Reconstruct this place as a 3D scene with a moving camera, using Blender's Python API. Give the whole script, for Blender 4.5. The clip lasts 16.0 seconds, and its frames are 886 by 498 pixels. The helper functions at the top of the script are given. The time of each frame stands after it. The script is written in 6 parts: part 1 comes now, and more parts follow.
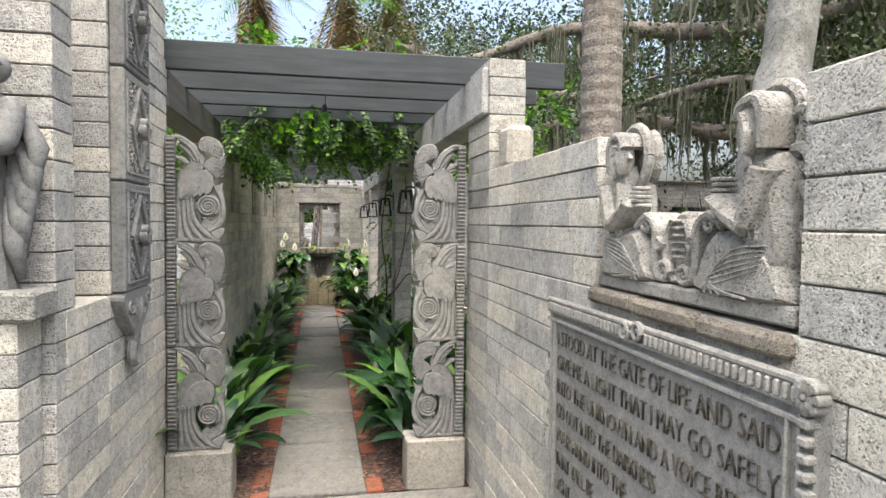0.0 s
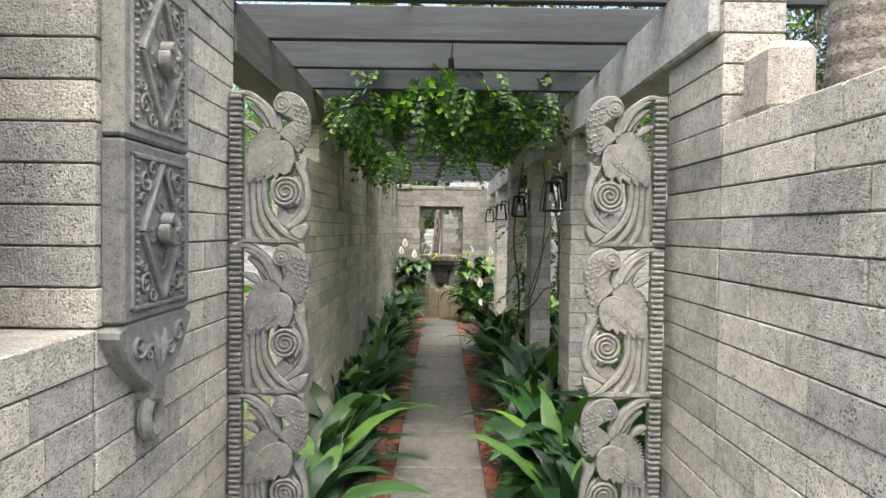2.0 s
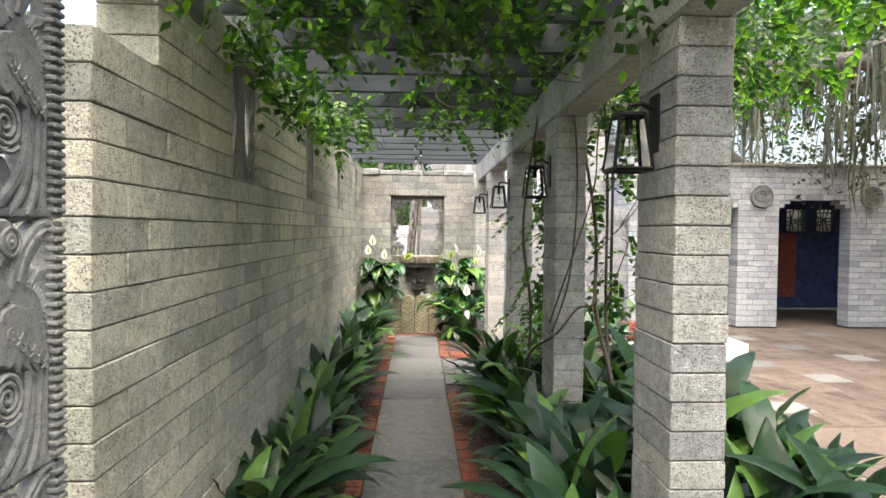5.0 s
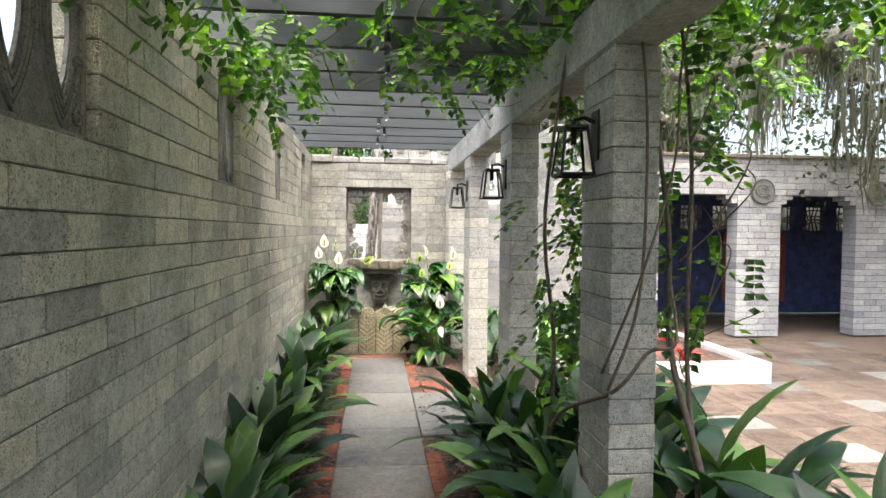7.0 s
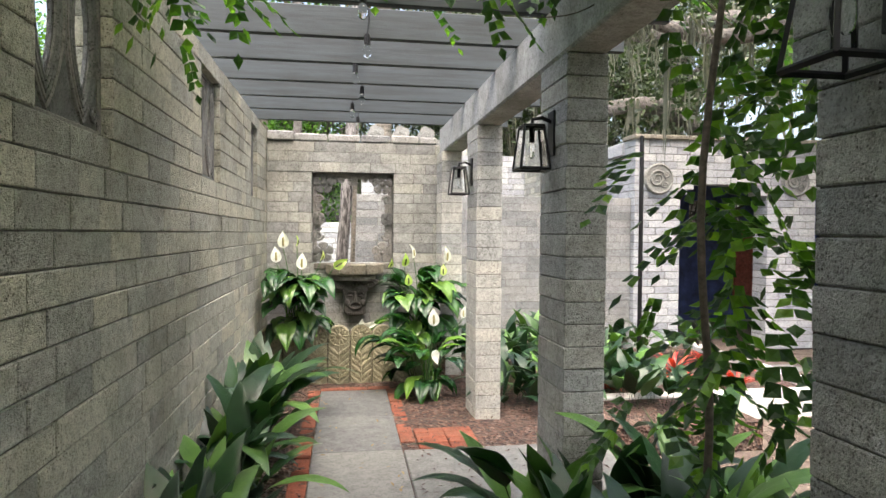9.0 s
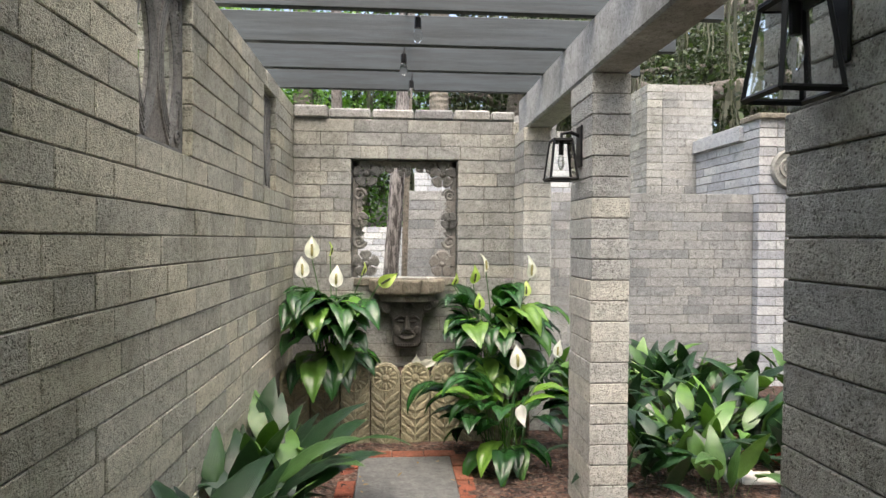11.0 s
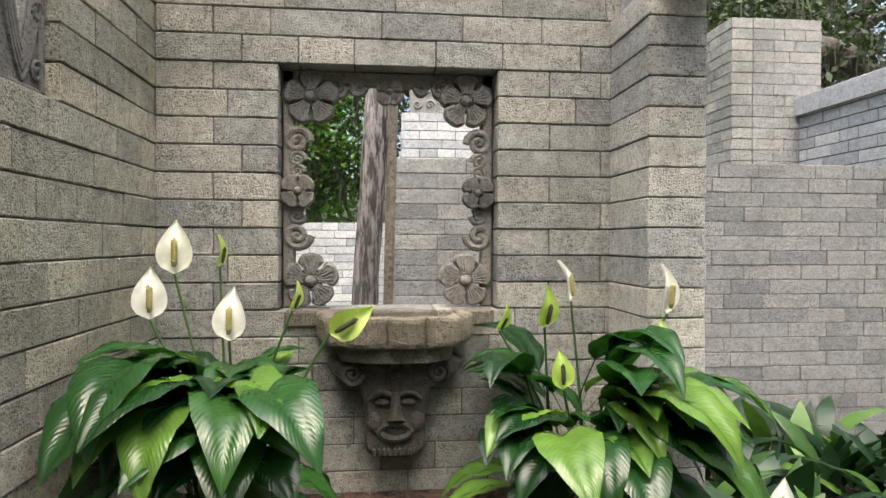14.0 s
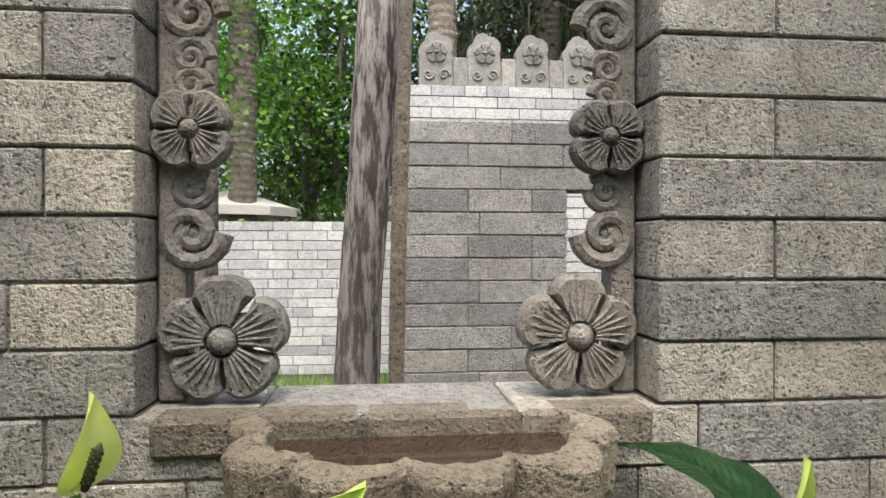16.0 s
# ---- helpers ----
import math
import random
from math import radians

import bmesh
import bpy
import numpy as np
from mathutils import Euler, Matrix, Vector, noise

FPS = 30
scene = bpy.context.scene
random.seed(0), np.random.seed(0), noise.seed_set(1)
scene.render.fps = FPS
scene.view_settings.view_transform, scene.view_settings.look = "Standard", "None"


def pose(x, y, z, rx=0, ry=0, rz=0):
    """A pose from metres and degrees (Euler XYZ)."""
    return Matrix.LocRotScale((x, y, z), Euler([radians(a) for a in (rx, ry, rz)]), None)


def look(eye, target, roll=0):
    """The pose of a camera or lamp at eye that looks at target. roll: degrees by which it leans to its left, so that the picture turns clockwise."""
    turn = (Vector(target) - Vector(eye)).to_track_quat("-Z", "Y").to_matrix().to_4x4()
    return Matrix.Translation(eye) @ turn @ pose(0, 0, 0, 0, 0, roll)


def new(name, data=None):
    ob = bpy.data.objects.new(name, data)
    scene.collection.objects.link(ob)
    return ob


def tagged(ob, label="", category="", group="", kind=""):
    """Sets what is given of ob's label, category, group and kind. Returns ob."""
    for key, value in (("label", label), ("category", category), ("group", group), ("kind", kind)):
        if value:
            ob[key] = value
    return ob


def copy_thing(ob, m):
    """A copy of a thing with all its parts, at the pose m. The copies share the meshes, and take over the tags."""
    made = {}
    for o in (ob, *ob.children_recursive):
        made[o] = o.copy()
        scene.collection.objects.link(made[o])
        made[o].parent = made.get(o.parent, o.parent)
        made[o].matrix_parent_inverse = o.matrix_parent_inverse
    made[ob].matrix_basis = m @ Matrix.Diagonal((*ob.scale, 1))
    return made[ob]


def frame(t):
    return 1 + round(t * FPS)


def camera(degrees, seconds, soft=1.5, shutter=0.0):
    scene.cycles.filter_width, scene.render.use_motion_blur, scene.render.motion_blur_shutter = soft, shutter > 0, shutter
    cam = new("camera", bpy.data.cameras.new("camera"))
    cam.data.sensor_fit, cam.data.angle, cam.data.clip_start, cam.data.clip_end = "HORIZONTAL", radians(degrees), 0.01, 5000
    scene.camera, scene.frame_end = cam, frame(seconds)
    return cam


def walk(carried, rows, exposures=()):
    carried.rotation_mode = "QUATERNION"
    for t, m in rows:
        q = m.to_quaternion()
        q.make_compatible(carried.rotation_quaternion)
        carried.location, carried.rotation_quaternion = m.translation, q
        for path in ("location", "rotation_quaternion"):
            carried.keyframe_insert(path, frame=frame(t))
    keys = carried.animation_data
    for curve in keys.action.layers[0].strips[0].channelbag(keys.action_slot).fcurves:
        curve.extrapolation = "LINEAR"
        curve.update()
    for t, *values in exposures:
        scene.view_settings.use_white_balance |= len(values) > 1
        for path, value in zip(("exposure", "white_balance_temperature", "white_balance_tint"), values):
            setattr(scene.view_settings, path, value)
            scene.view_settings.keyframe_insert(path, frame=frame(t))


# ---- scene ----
cam = camera(70.4, 16.0)
METRES, EYE, TILT, LEAN, TURN = 11.83, 1.55, 0.0, 0.0, -11.1
ROWS = [
    (0.0, 0.0, 0.0, 0.0, 0.02, -2.3, -0.62),
    (0.5, -0.0067, 0.0273, -0.0018, 1.97, -1.92, -0.65),
    (1.0, -0.0102, 0.0554, -0.0023, 7.09, -1.77, -0.67),
    (1.5, -0.014, 0.0806, -0.0039, 10.2, -1.7, -0.68),
    (2.0, -0.0212, 0.1028, -0.0049, 10.89, -1.65, -0.7),
    (2.5, -0.0264, 0.1273, -0.0061, 11.08, -1.65, -0.71),
    (3.0, -0.0301, 0.158, -0.0055, 11.2, -1.7, -0.7),
    (3.5, -0.037, 0.1895, -0.0071, 10.26, -1.69, -0.73),
    (6.0, -0.0663, 0.3432, -0.0118, 8.76, -1.61, -0.62),
    (6.5, -0.0749, 0.3745, -0.0106, 8.67, -1.61, -0.64),
    (7.0, -0.0848, 0.4065, -0.0122, 4.87, -1.61, -0.59),
    (7.5, -0.0934, 0.4385, -0.014, 2.7, -1.59, -0.51),
    (8.0, -0.1006, 0.4713, -0.015, 2.11, -1.6, -0.43),
    (10.5, -0.1314, 0.6317, -0.0195, 2.59, -0.9, -0.27),
    (11.0, -0.1362, 0.6646, -0.018, 6.84, -0.85, -0.32),
    (11.5, -0.1442, 0.6979, -0.0186, 8.26, -0.83, -0.36),
    (12.0, -0.1514, 0.7299, -0.0193, 8.53, -0.76, -0.31),
    (12.5, -0.156, 0.7625, -0.0185, 8.49, -0.7, -0.26),
    (13.0, -0.1634, 0.797, -0.0204, 6.82, -0.69, -0.3),
    (13.5, -0.1682, 0.8318, -0.0221, 5.83, -0.6, -0.21),
    (14.0, -0.1737, 0.8661, -0.0217, 5.27, -0.56, -0.18),
    (14.5, -0.1812, 0.897, -0.022, 5.23, -0.55, -0.23),
    (15.0, -0.1862, 0.9257, -0.0222, 5.26, -0.41, -0.2),
    (15.5, -0.1893, 0.9536, -0.0205, 5.38, -0.45, -0.12),
    (16.0, -0.1959, 0.9785, -0.0209, 5.46, -0.37, -0.08),
]
walk(cam, [(t, pose(0, 0, EYE, TILT, LEAN, TURN) @ pose(METRES * x, METRES * y, METRES * z, 90 + pitch, roll, yaw)) for t, x, y, z, yaw, pitch, roll in ROWS],
     [(0.0, 1.9), (2.0, 2.03), (3.5, 2.2), (6.0, 2.75), (8.0, 2.62), (10.5, 2.15), (12.5, 2.0), (14.5, 1.87), (16.0, 1.8)])

# ---- world, sun ----
SUN_EL, SUN_AZ = 69.0, 184.0
world = bpy.data.worlds.new("sky")
scene.world = world
world.use_nodes = True
wn = world.node_tree.nodes
sky = wn.new("ShaderNodeTexSky")
sky.sky_type = "NISHITA"
sky.sun_disc = False
sky.sun_elevation, sky.sun_rotation = radians(SUN_EL), radians(SUN_AZ)
sky.air_density, sky.dust_density, sky.ozone_density = 1.0, 9.0, 0.6
world.node_tree.links.new(sky.outputs[0], wn["Background"].inputs[0])
wn["Background"].inputs[1].default_value = 0.15
sun_data = bpy.data.lights.new("sun", "SUN")
sun_data.energy, sun_data.angle, sun_data.color = 0.8, radians(75), (0.965, 1.0, 0.98)
sun = new("sun", sun_data)
sd = Vector((math.sin(radians(SUN_AZ)) * math.cos(radians(SUN_EL)), math.cos(radians(SUN_AZ)) * math.cos(radians(SUN_EL)), math.sin(radians(SUN_EL))))
sun.matrix_world = look(sd * 50, (0, 0, 0))


# ---- materials ----
def base_mat(name):
    m = bpy.data.materials.new(name)
    m.use_nodes = True
    return m, m.node_tree.nodes, m.node_tree.links, m.node_tree.nodes["Principled BSDF"]


def noise_at(n, l, vec, scale, detail=4.0, rough=0.55):
    t = n.new("ShaderNodeTexNoise")
    t.inputs["Scale"].default_value, t.inputs["Detail"].default_value, t.inputs["Roughness"].default_value = scale, detail, rough
    l.new(vec, t.inputs["Vector"])
    return t.outputs["Fac"]


def ramp(n, l, fac, stops):
    r = n.new("ShaderNodeValToRGB")
    while len(r.color_ramp.elements) < len(stops):
        r.color_ramp.elements.new(0.5)
    for e, (p, c) in zip(r.color_ramp.elements, stops):
        e.position, e.color = p, (*c, 1) if len(c) == 3 else c
    l.new(fac, r.inputs[0])
    return r.outputs[0]


def mix(n, l, fac, a, b, how="MIX"):
    m = n.new("ShaderNodeMix")
    m.data_type, m.blend_type = "RGBA", how
    for sock, v in ((m.inputs[0], fac), (m.inputs[6], a), (m.inputs[7], b)):
        if hasattr(v, "links"):
            l.new(v, sock)
        elif isinstance(v, (int, float)):
            sock.default_value = v
        else:
            sock.default_value = (*v, 1)
    return m.outputs[2]


def stone(name, dark, light, warm, rough=0.9, bump=0.95, grain=140.0, stain=(0.12, 0.12, 0.11), stain_amt=0.5, pits=True, island=False):
    """Cast block or cut stone: two scales of noise, pits, stains; each piece a little different."""
    m, n, l, p = base_mat(name)
    pos = n.new("ShaderNodeNewGeometry").outputs["Position"]
    info = n.new("ShaderNodeObjectInfo").outputs["Random"]
    if island:
        both = n.new("ShaderNodeMath")
        both.operation = "ADD"
        l.new(info, both.inputs[0])
        l.new(n.new("ShaderNodeNewGeometry").outputs["Random Per Island"], both.inputs[1])
        whole = n.new("ShaderNodeMath")
        whole.operation = "FRACT"
        l.new(both.outputs[0], whole.inputs[0])
        info = whole.outputs[0]
    big = noise_at(n, l, pos, 1.7, 5)
    mid = noise_at(n, l, pos, 14.0, 6, 0.65)
    fine = noise_at(n, l, pos, grain, 3, 0.7)
    col = ramp(n, l, mid, [(0.3, dark), (0.7, light)])
    tone = ramp(n, l, info, [(0.0, (0.7, 0.71, 0.73)), (0.3, (0.92, 0.93, 0.94)), (0.7, (1.04, 1.04, 1.02)), (1.0, (1.17, 1.16, 1.12))])
    col = mix(n, l, 1.0, col, tone, "MULTIPLY")
    w = n.new("ShaderNodeMath")
    w.operation = "MULTIPLY"
    l.new(ramp(n, l, info, [(0.45, (0, 0, 0)), (0.9, (1, 1, 1))]), w.inputs[0])
    w.inputs[1].default_value = 0.28
    col = mix(n, l, w.outputs[0], col, warm)
    st = n.new("ShaderNodeMath")
    st.operation = "MULTIPLY"
    l.new(ramp(n, l, big, [(0.48, (0, 0, 0)), (0.68, (1, 1, 1))]), st.inputs[0])
    st.inputs[1].default_value = stain_amt
    col = mix(n, l, st.outputs[0], col, stain)
    blot = noise_at(n, l, pos, 46.0, 5, 0.7)
    col = mix(n, l, 0.75, col, ramp(n, l, blot, [(0.3, (0.5, 0.49, 0.46)), (0.46, (0.97, 0.97, 0.96)), (0.7, (1.3, 1.3, 1.28))]), "MULTIPLY")
    speck = ramp(n, l, fine, [(0.35, (0.3, 0.3, 0.29)), (0.44, (1, 1, 1)), (0.62, (1, 1, 1)), (0.72, (1.3, 1.3, 1.28))])
    col = mix(n, l, 0.8, col, speck, "MULTIPLY")
    if pits:
        hole = n.new("ShaderNodeTexVoronoi")
        hole.inputs["Scale"].default_value = 85
        l.new(pos, hole.inputs["Vector"])
        col = mix(n, l, ramp(n, l, noise_at(n, l, pos, 9.0, 3), [(0.42, (0, 0, 0)), (0.62, (1, 1, 1))]), col,
                  mix(n, l, 1.0, col, ramp(n, l, hole.outputs["Distance"], [(0.16, (0.28, 0.27, 0.25)), (0.34, (1.04, 1.04, 1.04))]), "MULTIPLY"))
    l.new(col, p.inputs["Base Color"])
    p.inputs["Roughness"].default_value = rough
    p.inputs["Specular IOR Level"].default_value = 0.25
    h = n.new("ShaderNodeMath")
    h.operation = "ADD"
    l.new(fine, h.inputs[0])
    l.new(mid, h.inputs[1])
    out = h.outputs[0]
    if pits:
        v = n.new("ShaderNodeTexVoronoi")
        v.inputs["Scale"].default_value = 60
        l.new(pos, v.inputs["Vector"])
        q = n.new("ShaderNodeMath")
        q.operation = "ADD"
        l.new(ramp(n, l, v.outputs["Distance"], [(0.06, (0.3, 0.3, 0.3)), (0.2, (1, 1, 1))]), q.inputs[0])
        l.new(out, q.inputs[1])
        out = q.outputs[0]
    b = n.new("ShaderNodeBump")
    b.inputs["Strength"].default_value, b.inputs["Distance"].default_value = bump, 0.012
    l.new(out, b.inputs["Height"])
    l.new(b.outputs[0], p.inputs["Normal"])
    return m


def wood(name, a, b, axis=0, rough=0.65, across=30.0, along=2.0, depth=0.004, lo=0.38, hi=0.62):
    m, n, l, p = base_mat(name)
    pos = n.new("ShaderNodeNewGeometry").outputs["Position"]
    mp = n.new("ShaderNodeMapping")
    s = [across] * 3
    s[axis] = along
    mp.inputs["Scale"].default_value = s
    l.new(pos, mp.inputs["Vector"])
    g = noise_at(n, l, mp.outputs[0], 1.0, 6, 0.7)
    big = noise_at(n, l, pos, 3.0, 4)
    col = mix(n, l, 0.3, ramp(n, l, g, [(lo, a), (hi, b)]), ramp(n, l, big, [(0.35, a), (0.65, b)]))
    l.new(col, p.inputs["Base Color"])
    p.inputs["Roughness"].default_value = rough
    bp = n.new("ShaderNodeBump")
    bp.inputs["Strength"].default_value, bp.inputs["Distance"].default_value = 0.5, depth
    l.new(g, bp.inputs["Height"])
    l.new(bp.outputs[0], p.inputs["Normal"])
    return m


def leafy(name, a, b, c, rough=0.35, trans=0.3, ribs=0.0, island=False, spec=0.5, glow=(1.6, 1.9, 0.7)):
    """Leaf: colour by piece, light through the blade, fine ribs along it."""
    m, n, l, p = base_mat(name)
    if island:
        r = n.new("ShaderNodeNewGeometry").outputs["Random Per Island"]
    else:
        r = n.new("ShaderNodeObjectInfo").outputs["Random"]
    col = ramp(n, l, r, [(0.0, a), (0.6, b), (1.0, c)])
    pos = n.new("ShaderNodeNewGeometry").outputs["Position"]
    col = mix(n, l, 0.5, col, ramp(n, l, noise_at(n, l, pos, 22.0, 4), [(0.3, (0.55, 0.6, 0.5)), (0.7, (1.25, 1.2, 1.1))]), "MULTIPLY")
    if ribs:
        g = n.new("ShaderNodeTexCoord").outputs["UV"]
        w = n.new("ShaderNodeTexWave")
        w.bands_direction = "X"
        w.inputs["Scale"].default_value, w.inputs["Distortion"].default_value = ribs, 0.4
        l.new(g, w.inputs["Vector"])
        col = mix(n, l, 0.2, col, ramp(n, l, w.outputs["Fac"], [(0.0, (0.6, 0.62, 0.6)), (1.0, (1.15, 1.15, 1.1))]), "MULTIPLY")
        bp = n.new("ShaderNodeBump")
        bp.inputs["Strength"].default_value, bp.inputs["Distance"].default_value = 0.22, 0.002
        l.new(w.outputs["Fac"], bp.inputs["Height"])
        l.new(bp.outputs[0], p.inputs["Normal"])
    l.new(col, p.inputs["Base Color"])
    p.inputs["Roughness"].default_value = rough
    p.inputs["Specular IOR Level"].default_value = spec
    tr = n.new("ShaderNodeBsdfTranslucent")
    l.new(mix(n, l, 1.0, col, glow, "MULTIPLY"), tr.inputs["Color"])
    ms = n.new("ShaderNodeMixShader")
    ms.inputs[0].default_value = trans
    l.new(p.outputs[0], ms.inputs[1])
    l.new(tr.outputs[0], ms.inputs[2])
    l.new(ms.outputs[0], n["Material Output"].inputs["Surface"])
    return m


def plain(name, c, rough=0.5, metal=0.0, spec=0.5, vary=0.15, scale=20.0):
    m, n, l, p = base_mat(name)
    pos = n.new("ShaderNodeNewGeometry").outputs["Position"]
    f = noise_at(n, l, pos, scale, 5, 0.6)
    lo, hi = tuple(x * (1 - vary) for x in c), tuple(min(1, x * (1 + vary)) for x in c)
    l.new(ramp(n, l, f, [(0.3, lo), (0.7, hi)]), p.inputs["Base Color"])
    p.inputs["Roughness"].default_value, p.inputs["Metallic"].default_value, p.inputs["Specular IOR Level"].default_value = rough, metal, spec
    return m


def chips(name, cols, scale, bump=0.02, rough=0.9):
    """Mulch and leaf litter: cells of several browns."""
    m, n, l, p = base_mat(name)
    pos = n.new("ShaderNodeNewGeometry").outputs["Position"]
    v = n.new("ShaderNodeTexVoronoi")
    v.inputs["Scale"].default_value = scale
    l.new(pos, v.inputs["Vector"])
    sp = n.new("ShaderNodeSeparateColor")
    l.new(v.outputs["Color"], sp.inputs[0])
    k = len(cols) - 1
    col = ramp(n, l, sp.outputs[0], [(i / k, c) for i, c in enumerate(cols)])
    col = mix(n, l, 0.6, col, ramp(n, l, noise_at(n, l, pos, 5.0, 5), [(0.3, (0.5, 0.5, 0.5)), (0.7, (1.2, 1.2, 1.2))]), "MULTIPLY")
    l.new(col, p.inputs["Base Color"])
    p.inputs["Roughness"].default_value = rough
    bp = n.new("ShaderNodeBump")
    bp.inputs["Strength"].default_value, bp.inputs["Distance"].default_value = 1.0, bump
    l.new(v.outputs["Distance"], bp.inputs["Height"])
    l.new(bp.outputs[0], p.inputs["Normal"])
    return m


MAT = {}
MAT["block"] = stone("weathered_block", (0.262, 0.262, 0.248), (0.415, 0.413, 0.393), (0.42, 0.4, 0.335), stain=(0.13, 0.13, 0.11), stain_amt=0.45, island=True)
# Pale block, lightened further to stand in for light on gate walls, far posts.
MAT["block_lit"] = stone("pale_lit_weathered_block", (0.35, 0.347, 0.327), (0.54, 0.535, 0.505), (0.55, 0.515, 0.42), stain=(0.22, 0.215, 0.19), stain_amt=0.4, island=True)
MAT["block_light"] = stone("pale_block", (0.42, 0.41, 0.39), (0.58, 0.57, 0.55), (0.55, 0.52, 0.45), stain=(0.3, 0.3, 0.3), stain_amt=0.3, island=True)
MAT["block_white"] = stone("whitewashed_block", (0.3, 0.31, 0.33), (0.42, 0.43, 0.45), (0.46, 0.46, 0.46), stain=(0.25, 0.25, 0.26), stain_amt=0.4, bump=0.3, island=True)
MAT["block_buff"] = stone("buff_block", (0.37, 0.36, 0.3), (0.55, 0.535, 0.455), (0.55, 0.505, 0.375), stain=(0.2, 0.195, 0.145), stain_amt=0.55, island=True)
MAT["block_grey"] = stone("grey_block", (0.22, 0.222, 0.222), (0.34, 0.342, 0.342), (0.28, 0.275, 0.265), stain=(0.13, 0.13, 0.125), stain_amt=0.5, island=True)
MAT["mortar"] = stone("mortar", (0.11, 0.104, 0.09), (0.2, 0.19, 0.165), (0.17, 0.15, 0.12), pits=False)
MAT["carved"] = stone("carved_stone", (0.155, 0.157, 0.153), (0.235, 0.236, 0.228), (0.25, 0.25, 0.24), bump=0.35, grain=220, stain_amt=0.3, pits=False)
MAT["statue"] = stone("cast_stone", (0.22, 0.215, 0.2), (0.36, 0.352, 0.33), (0.4, 0.37, 0.32), bump=0.8, grain=170, stain_amt=0.5)
# Dark stone, deepened to hold the basin's shade on the mask bracket.
MAT["dark_and_shaded_stone"] = stone("dark_and_shaded_stone", (0.038, 0.035, 0.031), (0.09, 0.083, 0.072), (0.075, 0.068, 0.055), bump=0.5, stain_amt=0.4)
MAT["basin"] = stone("basin_stone", (0.16, 0.145, 0.12), (0.3, 0.275, 0.23), (0.28, 0.245, 0.18), bump=1.0, stain=(0.09, 0.08, 0.06), stain_amt=0.6)
MAT["frame_stone"] = stone("ornament_stone", (0.14, 0.138, 0.13), (0.24, 0.236, 0.225), (0.22, 0.185, 0.165), bump=0.5, stain_amt=0.5)
MAT["tile"] = stone("buff_tile", (0.19, 0.175, 0.12), (0.33, 0.305, 0.21), (0.3, 0.27, 0.18), bump=0.4, stain=(0.16, 0.15, 0.1), stain_amt=0.5)
MAT["concrete"] = stone("path_concrete", (0.085, 0.086, 0.084), (0.165, 0.166, 0.162), (0.21, 0.207, 0.195), bump=0.25, stain=(0.16, 0.16, 0.145), stain_amt=0.5, pits=False)
MAT["beam"] = stone("beam_concrete", (0.34, 0.335, 0.32), (0.5, 0.495, 0.475), (0.45, 0.43, 0.38), bump=0.25, stain=(0.13, 0.13, 0.12), stain_amt=0.75, pits=False)
MAT["brick"] = stone("red_brick", (0.13, 0.042, 0.026), (0.27, 0.085, 0.05), (0.2, 0.1, 0.065), bump=0.4, stain=(0.14, 0.09, 0.06), stain_amt=0.5)
MAT["paver"] = stone("courtyard_paver", (0.08, 0.059, 0.048), (0.125, 0.097, 0.08), (0.13, 0.112, 0.094), bump=0.6, stain=(0.1, 0.08, 0.067), stain_amt=0.5)
MAT["timber"] = wood("dark_green_timber", (0.007, 0.011, 0.012), (0.026, 0.035, 0.041), 0)
MAT["fibre"] = wood("fibrous_bark", (0.018, 0.014, 0.013), (0.3, 0.28, 0.27), 2, 0.95, 42.0, 7.0, 0.08, 0.45, 0.57)
MAT["plate"] = wood("dark_plate_timber", (0.05, 0.05, 0.045), (0.12, 0.115, 0.1), 1)
MAT["soil"] = chips("leaf_mulch", [(0.014, 0.01, 0.008), (0.055, 0.027, 0.019), (0.105, 0.055, 0.038), (0.026, 0.018, 0.014), (0.17, 0.115, 0.085)], 42.0)
MAT["ground"] = chips("garden_ground", [(0.05, 0.06, 0.03), (0.09, 0.1, 0.04), (0.06, 0.05, 0.03)], 12.0)
MAT["black"] = plain("black_metal", (0.012, 0.012, 0.013), 0.45, 0.6)
MAT["aspi"] = leafy("cast_iron_plant_leaf", (0.006, 0.02, 0.009), (0.016, 0.048, 0.018), (0.1, 0.2, 0.04), 0.34, 0.14, spec=0.45, ribs=7.0)
MAT["lily"] = leafy("peace_lily_leaf", (0.008, 0.034, 0.011), (0.022, 0.082, 0.018), (0.14, 0.26, 0.04), 0.26, 0.18, ribs=3.0)
MAT["stem"] = leafy("green_stem", (0.04, 0.1, 0.03), (0.06, 0.13, 0.04), (0.07, 0.14, 0.04), 0.5, 0.0)
MAT["spathe"] = leafy("white_spathe", (0.76, 0.77, 0.74), (0.8, 0.81, 0.78), (0.74, 0.77, 0.66), 0.5, 0.25, glow=(1, 1, 0.94))
MAT["spathe_green"] = leafy("green_spathe", (0.34, 0.5, 0.1), (0.45, 0.58, 0.16), (0.6, 0.66, 0.3), 0.45, 0.2)
MAT["spadix_dark"] = plain("dark_spadix", (0.035, 0.04, 0.015), 0.8)
MAT["spadix"] = plain("spadix", (0.3, 0.27, 0.1), 0.8)
MAT["vine"] = leafy("vine_leaf", (0.012, 0.036, 0.009), (0.04, 0.1, 0.016), (0.16, 0.29, 0.035), 0.4, 0.45, island=True)
MAT["bark_vine"] = plain("vine_bark", (0.075, 0.06, 0.045), 0.9, vary=0.5, scale=60)
